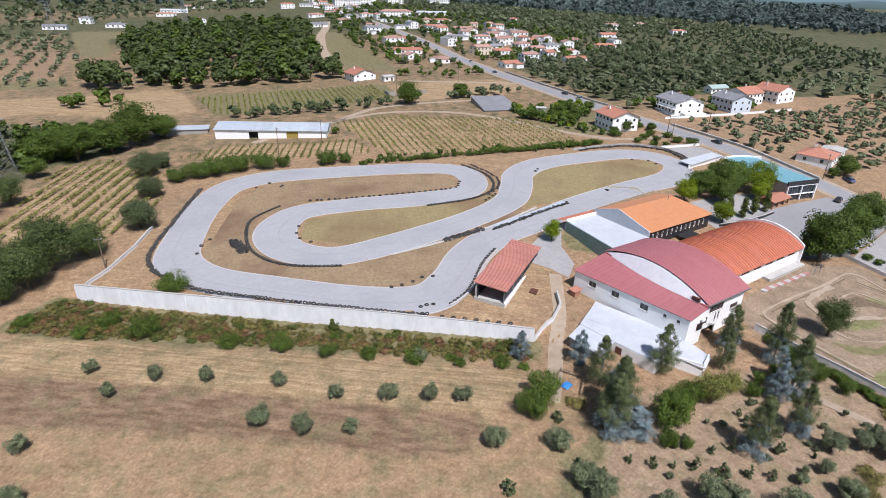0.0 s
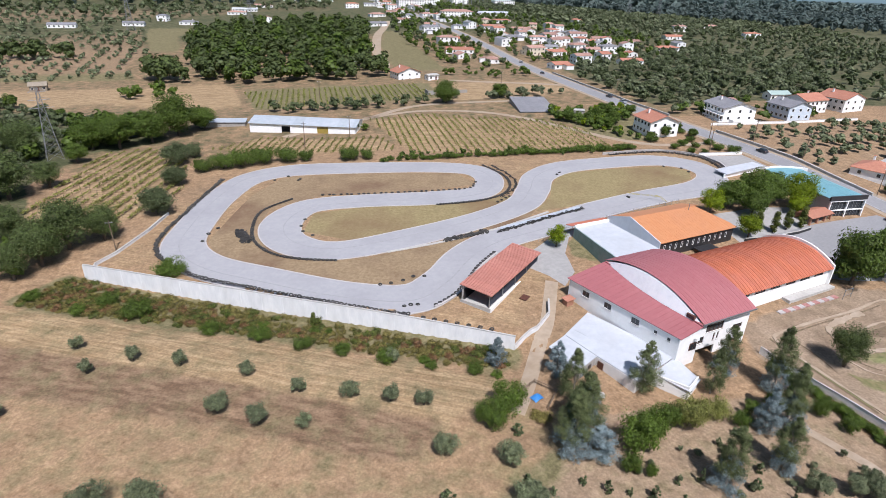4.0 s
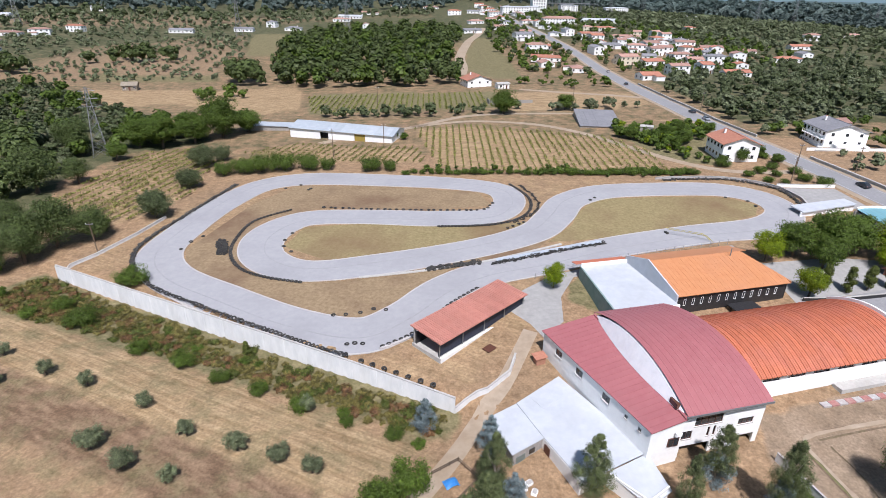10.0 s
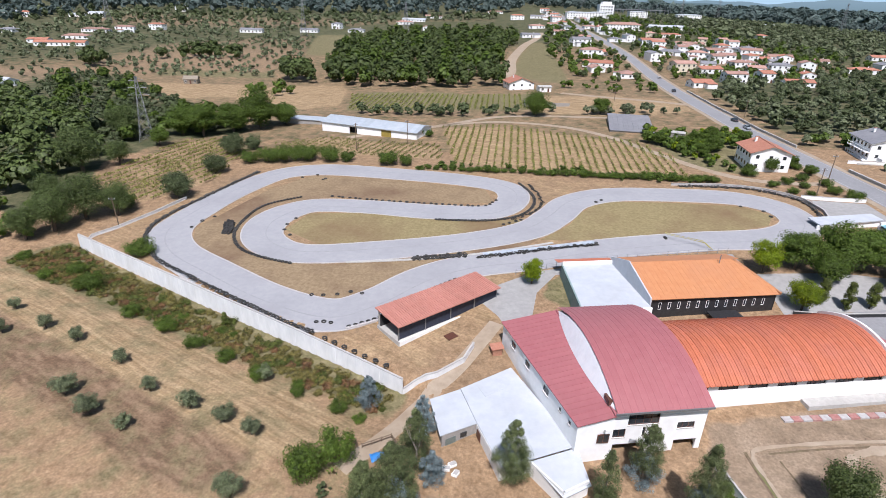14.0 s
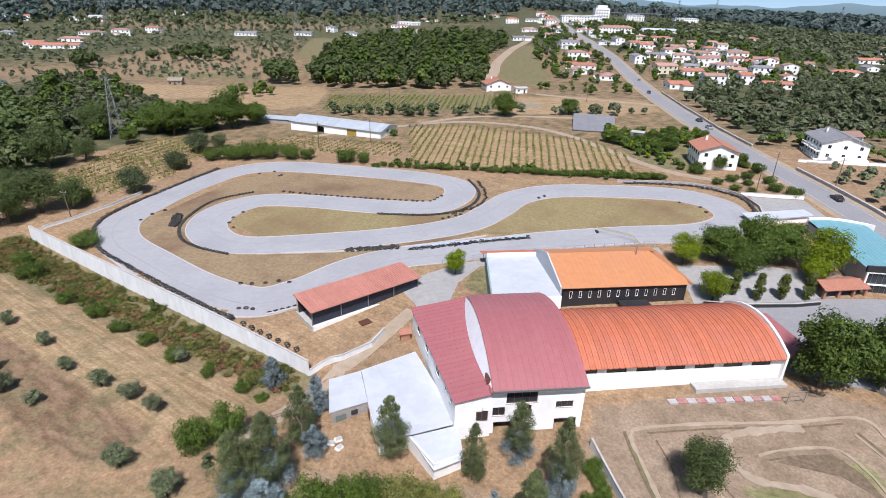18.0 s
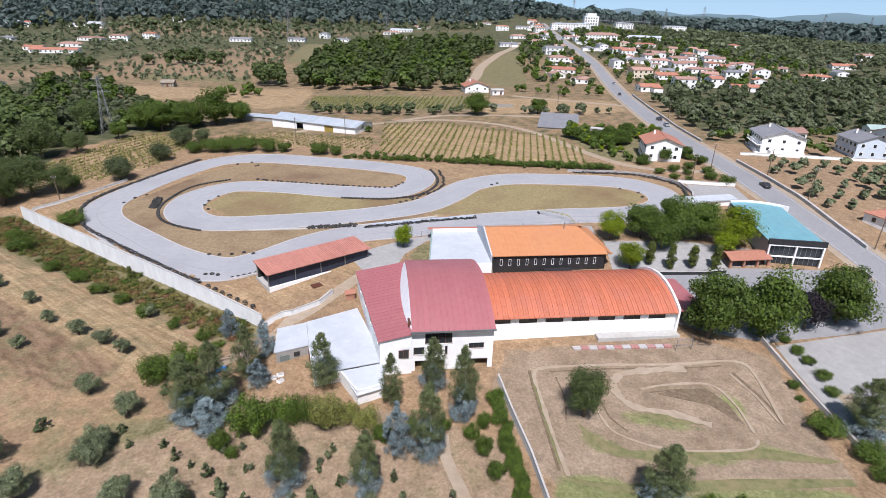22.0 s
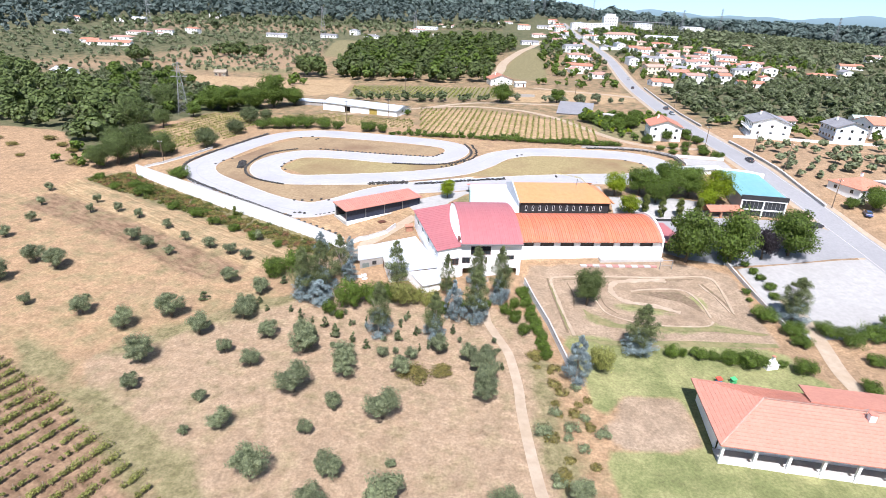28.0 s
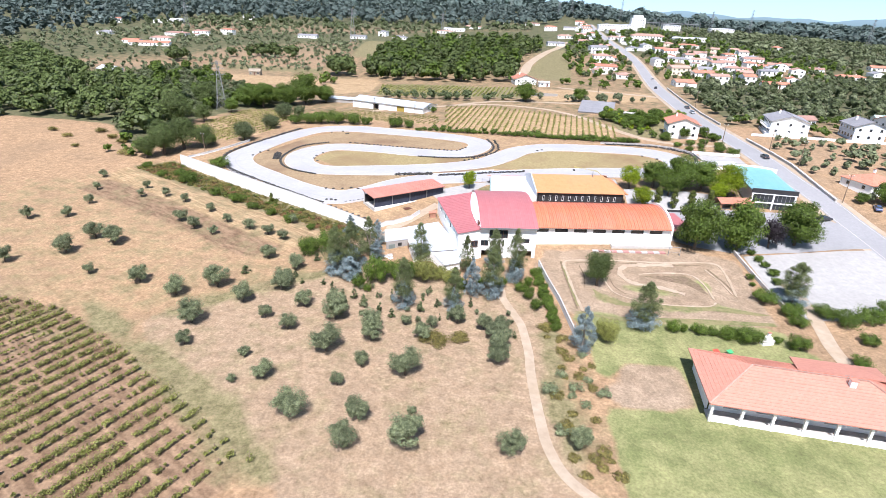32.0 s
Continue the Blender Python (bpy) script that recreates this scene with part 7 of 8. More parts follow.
for x, y, w in ((22, 263, 13), (52, 266, 9), (-30, 226, 4), (-26, 224, 3.5), (76, 176, 4), (84, 178, 6), (72, 208, 7), (66, 205, 6), (60, 210, 6), (75, 200, 7), (69, 195, 6), (93, 182, 5), (80, 213, 7), (92, 212, 6), (57, 214, 5)):
    BROAD.at(x, y, w, w * 0.75, "leafy green tree in the gardens")
for x, y, w in ((125, 112, 8), (118, 112, 4), (94, 174, 4)):
    BROAD.at(x, y, w, w * 0.8, "round tree beside the road")


# ---- vines ----
def vine_rows(name, poly, direction, row_gap, step, size, leaf, label, per=9, hgt=1.0, seed=1, posts=True, gap_odds=0.08):
    """Rows of vines over a plan: leafy sprays along each row, with stakes."""
    rs = np.random.default_rng(seed)
    d = np.array(direction, float) / np.hypot(*direction)
    nrm = np.array([-d[1], d[0]])
    p = np.array(poly, float)
    a, b = p @ d, p @ nrm
    gs, gr = np.meshgrid(np.arange(a.min(), a.max(), step), np.arange(b.min(), b.max(), row_gap))
    gs, gr = gs.ravel() + rs.normal(size=gs.size) * step * 0.15, gr.ravel() + rs.normal(size=gr.size) * 0.08
    x, y = gs * d[0] + gr * nrm[0], gs * d[1] + gr * nrm[1]
    keep = inside(x, y, poly) & (rs.uniform(size=x.size) > gap_odds)
    x, y = x[keep], y[keep]
    n = len(x)
    big = rs.uniform(0.5, 1.3, n) * (0.75 + 0.5 * np.sin(x * 0.21 + 0.13 * y) * np.sin(y * 0.17 - 0.07 * x))
    c = np.repeat(np.stack([x, y, height(x, y)], -1), per, 0)
    o = rs.normal(size=(n * per, 3)) * np.array([0.32, 0.32, 0.28])
    o[:, :2] += np.outer(rs.uniform(-0.5, 0.5, n * per) * step, d)
    c += o * np.repeat(big, per)[:, None] + np.array([0, 0, hgt * 0.62])
    c[:, 2] = np.maximum(c[:, 2], np.repeat(height(x, y), per) + 0.12)
    v = leaves(c, o, size, rs)
    tagged(new(name, crown_mesh(name, v, leaf)), label, "vines", kind="stuff")
    if posts:
        k = np.arange(0, n, 4)
        vs, qs = [], []
        z = height(x[k], y[k])
        w = 0.05
        cor = np.array([(-w, -w), (w, -w), (w, w), (-w, w)])
        for zz in (0.0, hgt * 1.25):
            vs.append(np.stack([x[k][:, None] + cor[:, 0], y[k][:, None] + cor[:, 1], np.repeat((z + zz)[:, None], 4, 1)], -1))
        v = np.concatenate(vs, 1).reshape(-1, 3)
        q = np.array([(0, 1, 5, 4), (1, 2, 6, 5), (2, 3, 7, 6), (3, 0, 4, 7), (4, 5, 6, 7)])
        quads = (np.arange(len(k))[:, None, None] * 8 + q).reshape(-1, 4)
        tagged(new("vine_stakes", fast_mesh("vine_stakes", v, quads, WOOD)), "weathered wooden stakes among the vines", "stakes", kind="stuff")


vine_rows("vineyard", [(-110, 34), (-80, 29), (-63.4, 20.5), (-51, 12), (-39, 4.8), (-26, -4), (-40, -30), (-110, -30)], (0.42, 0.9), 2.9, 0.7, 0.15, LEAF_VINE, "near vineyard rows of yellow-green vines", 80, 1.1, 3, gap_odds=0.12)
vine_rows("vineyard", [(-21, 240), (-17, 188), (-4, 183), (36, 171), (55, 169.5), (60, 190), (52, 214), (31, 226), (2, 243)], (0.12, 1), 2.6, 1.5, 0.21, LEAF_VINE, "young vines in even rows on tan soil", 26, 1.1, 4)
vine_rows("vineyard", [(-131, 164), (-110, 150), (-98, 158), (-91, 176), (-92, 204), (-106, 222), (-121, 219)], (0.36, 0.93), 3.7, 0.9, 0.26, LEAF_VINE, "rows of vines on the western slope", 24, 1.4, 5)
vine_rows("vineyard", [(-68, 224), (-36, 214), (-22, 212), (-20, 192), (-60, 200), (-84, 214)], (0.36, 0.93), 2.6, 1.4, 0.21, LEAF_VINE, "rows of vines before the shed", 24, 1.1, 6)
vine_rows("vineyard", [(-72, 326), (-66, 276), (20, 278), (24, 320)], (0.1, 1), 2.8, 2.0, 0.3, LEAF_VINE, "green vineyard beyond the shed", 16, 1.3, 7, False)


# ---- woods and groves far off ----
def clear_of(x, y, room):
    """Which places keep off the roads, the houses and the circuit."""
    ok = np.ones(x.shape, bool)
    for line, gap in KEEP_OFF:
        d = np.min(np.hypot(x[:, None] - line[None, :, 0], y[:, None] - line[None, :, 1]), 1)
        ok &= d > gap + room
    for hx, hy, hr in HOUSES:
        ok &= np.hypot(x - hx, y - hy) > hr + room
    return ok


KEEP_OFF = [(row_of(ROAD, 4.0), 6.0), (row_of([(22, 395), (28, 425), (33, 470), (45, 525), (58, 575), (73, 617), (92, 680)], 3.0), 5.0), (row_of([(106, 284), (90, 298), (68, 312), (46, 328)], 3.0), 3.5),
            (row_of([(-22, 244), (4, 250), (30, 240), (45, 222), (52, 206), (62, 184), (72, 171), (86, 166), (102, 166)], 2.0), 2.5)]


def scatter(name, poly, gap, w, tall, leaf, label, shape="round", count=7, per=9, size=0.16, seed=1, jitter=0.45, odds=1.0, kind_="stuff", rows=False, category="trees"):
    """Many small trees as one mesh: each a crown of a few clumps on a short trunk."""
    rs = np.random.default_rng(seed)
    tmpl = [crown(shape, 100 * seed + k, 1.0, tall, count, per, size, lift=0.06, depth=0.5, wild=0.16, slim=(0.6, 0.9), own=0.4, whole=0.4) for k in range(5)]
    p = np.array(poly, float)
    gx_, gy_ = np.meshgrid(np.arange(p[:, 0].min(), p[:, 0].max(), gap), np.arange(p[:, 1].min(), p[:, 1].max(), gap))
    x, y = gx_.ravel(), gy_.ravel()
    j = gap * (0.12 if rows else jitter)
    x, y = x + rs.uniform(-j, j, x.size), y + rs.uniform(-j, j, y.size)
    keep = inside(x, y, poly) & (rs.uniform(size=x.size) < odds)
    x, y = x[keep], y[keep]
    ok = clear_of(x, y, w * 0.35)
    x, y = x[ok], y[ok]
    z = height(x, y)
    s = w * rs.uniform(0.65, 1.3, len(x))
    a = rs.uniform(0, math.tau, len(x))
    out = []
    for k in range(5):
        m = np.arange(len(x)) % 5 == k
        t = tmpl[k]
        c, sn = np.cos(a[m])[:, None], np.sin(a[m])[:, None]
        sx = s[m][:, None]
        px = x[m][:, None] + (t[:, 0] * c - t[:, 1] * sn) * sx
        py = y[m][:, None] + (t[:, 0] * sn + t[:, 1] * c) * sx
        pz = z[m][:, None] + t[:, 2] * sx
        out.append(np.stack([px, py, pz], -1).reshape(-1, 3))
    v = np.concatenate(out)
    return tagged(new(name, crown_mesh(name, v, leaf)), label, category, kind=kind_)


WOOD_W = [(-99, 374), (-66, 352), (-36, 344), (18, 354), (34, 456), (41, 538), (56, 632), (-36, 650), (-93, 618), (-115, 556), (-109, 472)]
scatter("wood", WOOD_W, 10, 11.5, 1.15, LEAF_PINE, "dark dense wood behind the fields", count=12, per=20, size=0.095, seed=21)
scatter("wood", WOOD_W, 16, 13.5, 1.05, LEAF_GREEN, "broadleaved trees in the dark wood", count=12, per=20, size=0.095, seed=51, odds=0.75)
scatter("wood", [(-126, 371), (-105, 374), (-112, 398), (-132, 400)], 8.5, 12.5, 1.1, LEAF_PINE, "dark clump of broad trees", count=14, per=30, size=0.08, seed=22)
scatter("wood", [(-243, 466), (-174, 472), (-180, 490), (-240, 484)], 9, 12, 1.0, LEAF_PINE, "dark trees between the olive groves", count=12, per=24, size=0.09, seed=52, odds=0.7)
scatter("wood", [(-286, 424), (-262, 419), (-266, 440), (-290, 442)], 9, 11, 1.0, LEAF_PINE, "dark trees beside the reddish field", count=12, per=24, size=0.09, seed=74, odds=0.9)
scatter("wood", [(-134, 330), (-112, 318), (-100, 330), (-128, 346)], 8, 9, 0.95, LEAF_GREEN, "trees below the straw field", count=12, per=24, size=0.09, seed=29, odds=0.8)
SLOPE = [(-251, 306), (-265, 379), (-239, 383), (-178, 320), (-123, 260), (-101, 240), (-128, 223), (-143, 203), (-194, 237)]
PINES = [(-428, 419), (-412, 439), (-325, 358), (-255, 304), (-224, 285), (-165, 237), (-143, 203), (-130, 168), (-130, 148), (-140, 150), (-165, 178), (-190, 180), (-210, 175), (-420, 190)]
scatter("scrub_wood", SLOPE, 5.5, 5.2, 0.8, LEAF_WOOD, "mixed scrub and trees on the slope", count=10, per=18, size=0.105, seed=23, odds=0.7)
scatter("scrub_wood", SLOPE, 6.5, 4.6, 0.7, LEAF_OLIVE, "grey-green scrub on the slope", count=9, per=16, size=0.115, seed=24, odds=0.55)
scatter("scrub_wood", SLOPE, 12, 8.0, 0.95, LEAF_GREEN, "taller dark trees on the slope", count=14, per=24, size=0.085, seed=53, odds=0.6)
scatter("tree_row", [(-136, 232), (-112, 240), (-90, 250), (-88, 262), (-110, 258), (-134, 248)], 7.0, 9.5, 0.95, LEAF_GREEN, "row of large dark trees above the vines", count=18, per=34, size=0.075, seed=54, odds=0.85)
scatter("pine_wood", PINES, 9, 9.5, 1.1, LEAF_PINE, "dark pine wood west of the circuit", count=13, per=22, size=0.09, seed=25, odds=0.8)
scatter("pine_wood", PINES, 11, 7.5, 0.9, LEAF_WOOD, "scrub and young trees among the pines", count=11, per=18, size=0.10, seed=75, odds=0.7)
scatter("scrub_wood", [(-140, 130), (-122, 126), (-116, 138), (-126, 150), (-142, 146)], 5, 5.0, 0.8, LEAF_GREEN, "green scrub below the pines", count=10, per=18, size=0.105, seed=26, odds=0.6)
scatter("olive_grove", [(-240, 381), (-137, 394), (-146, 443), (-139, 500), (-162, 652), (-212, 642), (-237, 598), (-290, 568), (-285, 467)], 10, 5.0, 0.8, LEAF_OLIVE, "olive grove in rows on reddish soil", count=6, per=9, size=0.18, seed=27, rows=True, odds=0.72)
scatter("olive_grove", [(-357, 371), (-376, 419), (-300, 430), (-273, 426), (-257, 393), (-266, 344), (-262, 318), (-296, 321)], 11, 4.6, 0.8, LEAF_OLIVE, "olive trees in rows on the reddish field", count=7, per=12, size=0.15, seed=76, rows=True, odds=0.55)
scatter("olive_grove", [(-376, 430), (-300, 440), (-300, 560), (-240, 610), (-229, 676), (-520, 660), (-520, 440)], 11, 6.0, 0.8, LEAF_OLIVE, "dense olive groves on the western plain", count=7, per=11, size=0.16, seed=77, odds=0.8)
scatter("olive_grove", [(-150, 480), (-140, 520), (-190, 660), (-60, 830), (60, 830), (60, 900), (-500, 900), (-480, 660), (-229, 676)], 12, 7, 0.8, LEAF_OLIVE, "olive groves below the far woods", count=5, per=7, size=0.22, seed=28, odds=0.6)
scatter("field_trees", [(-500, 640), (-60, 830), (60, 840), (60, 910), (-600, 910)], 24, 12, 0.9, LEAF_WOOD, "scattered trees among the distant groves", count=7, per=12, size=0.15, seed=55, odds=0.6)
BELT = [(112, 208), (150, 222), (240, 230), (330, 320), (330, 436), (268, 450), (220, 384), (140, 350), (120, 300)]
scatter("green_belt", BELT, 8.5, 7.0, 0.85, LEAF_WOOD, "leafy trees between the houses and the village", count=14, per=26, size=0.085, seed=30, odds=0.55)
scatter("green_belt", BELT, 8.5, 6.5, 0.8, LEAF_OLIVE, "olive trees between the houses and the village", count=12, per=22, size=0.095, seed=57, odds=0.5)
EASTSIDE = [(240, 230), (520, 300), (760, 700), (330, 480), (320, 330)]
scatter("green_belt", EASTSIDE, 11, 7.5, 0.8, LEAF_WOOD, "mixed trees east of the village", count=6, per=9, size=0.17, seed=31, odds=0.45)
scatter("green_belt", EASTSIDE, 13, 8, 0.8, LEAF_OLIVE, "olive trees east of the village", count=6, per=9, size=0.17, seed=58, odds=0.5)
scatter("olive_grove", [(300, 500), (520, 560), (760, 760), (640, 1150), (340, 1150), (270, 700)], 11, 8.5, 0.7, LEAF_OLIVE, "grey-green olive grove behind the village", count=5, per=7, size=0.21, seed=32, odds=0.8)
scatter("olive_grove", [(300, 500), (520, 560), (760, 760), (640, 1150), (340, 1150), (270, 700)], 20, 9, 0.8, LEAF_WOOD, "green trees in the olive grove", count=6, per=10, size=0.17, seed=59, odds=0.6)
scatter("olive_orchard", [(114, 114), (114, 178), (150, 176), (200, 174), (270, 180), (260, 130), (180, 100), (140, 108)], 7.0, 5.0, 0.75, LEAF_OLIVE, "olive orchard on tan soil beside the road", count=12, per=22, size=0.10, seed=33, rows=True, odds=0.8)
VILLAGE = [(80, 380), (60, 420), (84, 640), (120, 820), (150, 1000), (260, 1000), (300, 700), (330, 560), (310, 440), (210, 372), (150, 352), (128, 372), (108, 360)]
scatter("garden_trees", VILLAGE, 10, 7.0, 0.9, LEAF_GREEN, "garden trees between the village houses", count=9, per=16, size=0.12, seed=34, odds=0.55)
scatter("garden_trees", VILLAGE, 13, 7.0, 0.85, LEAF_WOOD, "fruit trees between the village houses", count=9, per=16, size=0.12, seed=60, odds=0.5)
scatter("field_trees", [(40, 334), (100, 318), (116, 372), (62, 372)], 8, 5.0, 0.85, LEAF_GREEN, "young trees in the field beside the road", count=9, per=14, size=0.13, seed=35, odds=0.55)
scatter("hedge", [(-66, 262), (22, 260), (22, 275), (-62, 274)], 5, 5.6, 0.85, LEAF_WOOD, "hedge trees before the far vineyard", count=10, per=18, size=0.11, seed=36, odds=0.75)
scatter("hedge", [(26, 262), (84, 256), (90, 266), (26, 276)], 6, 5.2, 0.85, LEAF_OLIVE, "hedge of low olive trees", count=10, per=18, size=0.11, seed=37, odds=0.7)
scatter("garden_bushes", [(58, 228), (98, 224), (92, 206), (78, 200), (76, 172), (60, 184), (56, 208)], 4.2, 4.6, 0.8, LEAF_GREEN, "dense bushes and fruit trees in the garden", count=12, per=22, size=0.10, seed=61, odds=0.6)
scatter("garden_bushes", [(58, 228), (98, 224), (92, 206), (78, 200), (76, 172), (60, 184), (56, 208)], 6, 4.0, 0.8, LEAF_LIME, "bright green shrubs in the garden", count=10, per=20, size=0.11, seed=62, odds=0.5)
scatter("garden_bushes", [(112, 190), (122, 188), (150, 186), (200, 190), (240, 210), (240, 236), (160, 222), (112, 212)], 6.5, 5, 0.85, LEAF_GREEN, "garden trees round the large houses", count=10, per=20, size=0.11, seed=63, odds=0.6)
scatter("slope_scrub", [(-27, 184), (-14, 188), (58, 170), (62, 164), (30, 170)], 3.0, 2.6, 0.8, LEAF_GREEN, "scrub on the bank above the track", "scrub", count=8, per=16, size=0.13, seed=64, odds=0.5)
scatter("far_wood", [(-1500, 900), (-500, 905), (60, 920), (150, 1120), (500, 1150), (700, 760), (900, 500), (2000, 600), (2200, 1500), (-1500, 1500)], 25, 23, 0.7, LEAF_FAR, "distant woods tinted blue-green with haze", count=7, per=9, size=0.14, seed=38, odds=0.8)
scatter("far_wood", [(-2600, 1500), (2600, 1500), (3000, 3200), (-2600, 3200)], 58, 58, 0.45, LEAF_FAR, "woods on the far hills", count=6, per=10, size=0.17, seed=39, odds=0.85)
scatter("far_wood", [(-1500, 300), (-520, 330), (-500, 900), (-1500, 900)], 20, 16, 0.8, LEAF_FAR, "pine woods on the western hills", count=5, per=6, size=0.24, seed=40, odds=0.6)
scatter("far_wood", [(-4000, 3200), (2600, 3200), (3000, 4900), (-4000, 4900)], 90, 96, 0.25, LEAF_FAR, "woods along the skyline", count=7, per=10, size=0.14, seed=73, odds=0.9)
scatter("east_scrub", [(230, 120), (900, 120), (1100, 500), (520, 300), (240, 230)], 11, 8, 0.8, LEAF_OLIVE, "scrub and olives on the eastern slope", count=6, per=8, size=0.19, seed=41, odds=0.6)
# scrub band along the outside of the wall, straw and weeds in the fields
BANDIN = [(-112, 130), (-28, 78.2), (-30, 73.5), (-73, 97.2), (-120, 119.5)]
scatter("wall_scrub", BANDIN, 1.5, 2.1, 0.26, LEAF_DRY, "dry scrub along the outside of the wall", "scrub", 13, 34, 0.05, seed=65, odds=0.75, category="scrub")
scatter("wall_scrub", BANDIN, 2.0, 2.4, 0.3, LEAF_CYPRESS, "green brambles along the outside of the wall", "scrub", 14, 36, 0.046, seed=66, odds=0.55, category="scrub")
scatter("wall_scrub", BANDIN, 2.6, 2.2, 0.26, LEAF_RUST, "rust-brown dead brambles along the wall", "scrub", 13, 34, 0.05, seed=67, odds=0.6, category="scrub")
scatter("path_scrub", PATHSIDE, 2.4, 2.2, 0.25, LEAF_DRY, "yellow-brown scrub beside the footpath", "scrub", 13, 40, 0.045, seed=68, odds=0.35, category="scrub")
scatter("path_scrub", PATHSIDE, 3.4, 2.6, 0.5, LEAF_OLIVE, "grey-green scrub beside the footpath", "scrub", 14, 50, 0.04, seed=71, odds=0.28, category="scrub")

# ---- pylons, poles and small things ----
def pylon(x, y, h, w, label, arms=3):
    ob = thing("lattice_pylon", pose(x, y, float(height(x, y)), 0, 0, 20), label, "pylon", "power pylons")
    r = w * 0.006 + 0.03
    top = 0.12
    legs, braces = [], []
    n = 8
    lv = [(w / 2 * (1 - (1 - top) * (k / n) ** 0.8), h * k / n) for k in range(n + 1)]
    cor = ((-1, -1), (1, -1), (1, 1), (-1, 1))
    for sx, sy in cor:
        part("leg", tube([(sx * a, sy * a, z) for a, z in lv], r * 1.3, 5), STEEL, ob)
    for k in range(n):
        (a, z0), (b, z1) = lv[k], lv[k + 1]
        for i in range(4):
            p, q = cor[i], cor[(i + 1) % 4]
            braces.append(tube([(p[0] * a, p[1] * a, z0), (q[0] * b, q[1] * b, z1)], r, 4))
            braces.append(tube([(q[0] * a, q[1] * a, z0), (p[0] * b, p[1] * b, z1)], r, 4))
    part("bracing", merge(*braces), STEEL, ob)
    for k in range(arms):
        z = h * (0.72 + 0.11 * k)
        s = w * (0.75 - 0.12 * k)
        part("cross_arm", merge(tube([(-s, 0, z), (s, 0, z)], r * 1.2, 5), tube([(-s, 0, z), (0, 0, z + h * 0.05)], r, 4), tube([(s, 0, z), (0, 0, z + h * 0.05)], r, 4)), STEEL, ob)
    return ob


pylon(-135, 219, 24, 5.0, "grey lattice pylon among the scrub")
for x, y, h in ((-170, 640, 38), (-60, 620, 36), (120, 1150, 50), (150, 1200, 50), (420, 980, 42), (520, 820, 40), (640, 900, 42), (-420, 720, 38), (250, 1200, 46), (860, 980, 44), (330, 900, 36)):
    pylon(x, y, h, 7, "distant steel pylon on the skyline")


def pole(x, y, h, label, lean=0, material=None, arm=True):
    ob = thing("pole", pose(x, y, float(height(x, y)), lean, 0, 0), label, "pole", "wooden poles")
    part("shaft", tube([(0, 0, -0.4), (0, 0, h)], [0.16, 0.10], 7), material or WOOD, ob)
    if arm:
        part("cross_arm", block(-0.8, 0.8, -0.06, 0.06, h - 0.7, h - 0.55), STEEL, ob)
        for s in (-0.7, 0, 0.7):
            part("insulator", tube([(s, 0, h - 0.54), (s, 0, h - 0.3)], 0.05, 6), WHITE, ob)
    return ob


for x, y, h, lean in ((-103.5, 138, 8, 4), (-52, 205, 10, 0), (-34, 214, 9, 0), (84, 153.5, 9, 0), (95, 166, 9, 0), (111.5, 139, 10, 3), (110.5, 160, 9, 0), (113, 112, 9, 0), (76, 57, 7, -12), (-35, 296, 9, 0), (-6, 350, 11, 0), (30, 300, 8, 0), (110.5, 250, 9, 0), (68, 300, 8, 0)):
    pole(x, y, h, "slim weathered utility pole", lean)

CARRED = mat("dark_car_paint", (0.03, 0.03, 0.035), (0.04, 0.04, 0.045), 1.0, 0.25, bump=0, spec=0.7)
CARSILVER = mat("silver_car_paint", (0.45, 0.46, 0.48), (0.50, 0.51, 0.52), 1.0, 0.3, bump=0, metal=0.5)
CARBLUE = mat("blue_car_paint", (0.05, 0.09, 0.22), (0.06, 0.11, 0.26), 1.0, 0.3, bump=0, spec=0.7)


def car(x, y, rot, paint, label):
    ob = thing("car", pose(x, y, float(height(x, y)) + 0.06, 0, 0, rot), label, "car", "cars")
    side = [(-2.1, 0.35), (-2.15, 0.75), (-1.95, 0.95), (-1.1, 1.02), (1.2, 0.98), (2.05, 0.82), (2.15, 0.55), (2.1, 0.35)]
    cab = [(-1.75, 0.96), (-1.3, 1.42), (0.35, 1.45), (1.15, 0.98)]

    def extrude(prof, w0, w1):
        k = len(prof)
        v = [(px, -w0 if pz < 1.2 else -w1, pz) for px, pz in prof] + [(px, w0 if pz < 1.2 else w1, pz) for px, pz in prof]
        return v, [tuple(range(k)), tuple(range(2 * k - 1, k - 1, -1))] + [(i, k + i, k + (i + 1) % k, (i + 1) % k) for i in range(k)]

    part("body", extrude(side, 0.85, 0.85), paint, ob)
    part("cabin", extrude(cab, 0.78, 0.62), GLASS, ob, "dark glazed cabin")
    part("roof", block(-1.25, 0.3, -0.6, 0.6, 1.425, 1.48), paint, ob)
    for wx in (-1.35, 1.35):
        for wy in (-0.8, 0.8):
            w = part("wheel", tube([(wx, wy - 0.1, 0.32), (wx, wy + 0.1, 0.32)], 0.32, 12), RUBBER, ob)
            part("rim", tube([(wx, wy - 0.12, 0.32), (wx, wy + 0.12, 0.32)], 0.18, 8), STEEL, w)
    for wy in (-0.6, 0.6):
        part("headlight", block(2.05, 2.14, wy - 0.18, wy + 0.18, 0.6, 0.75), WHITE, ob)
        part("tail_light", block(-2.17, -2.1, wy - 0.18, wy + 0.18, 0.65, 0.8), KERBRED, ob)
    return ob


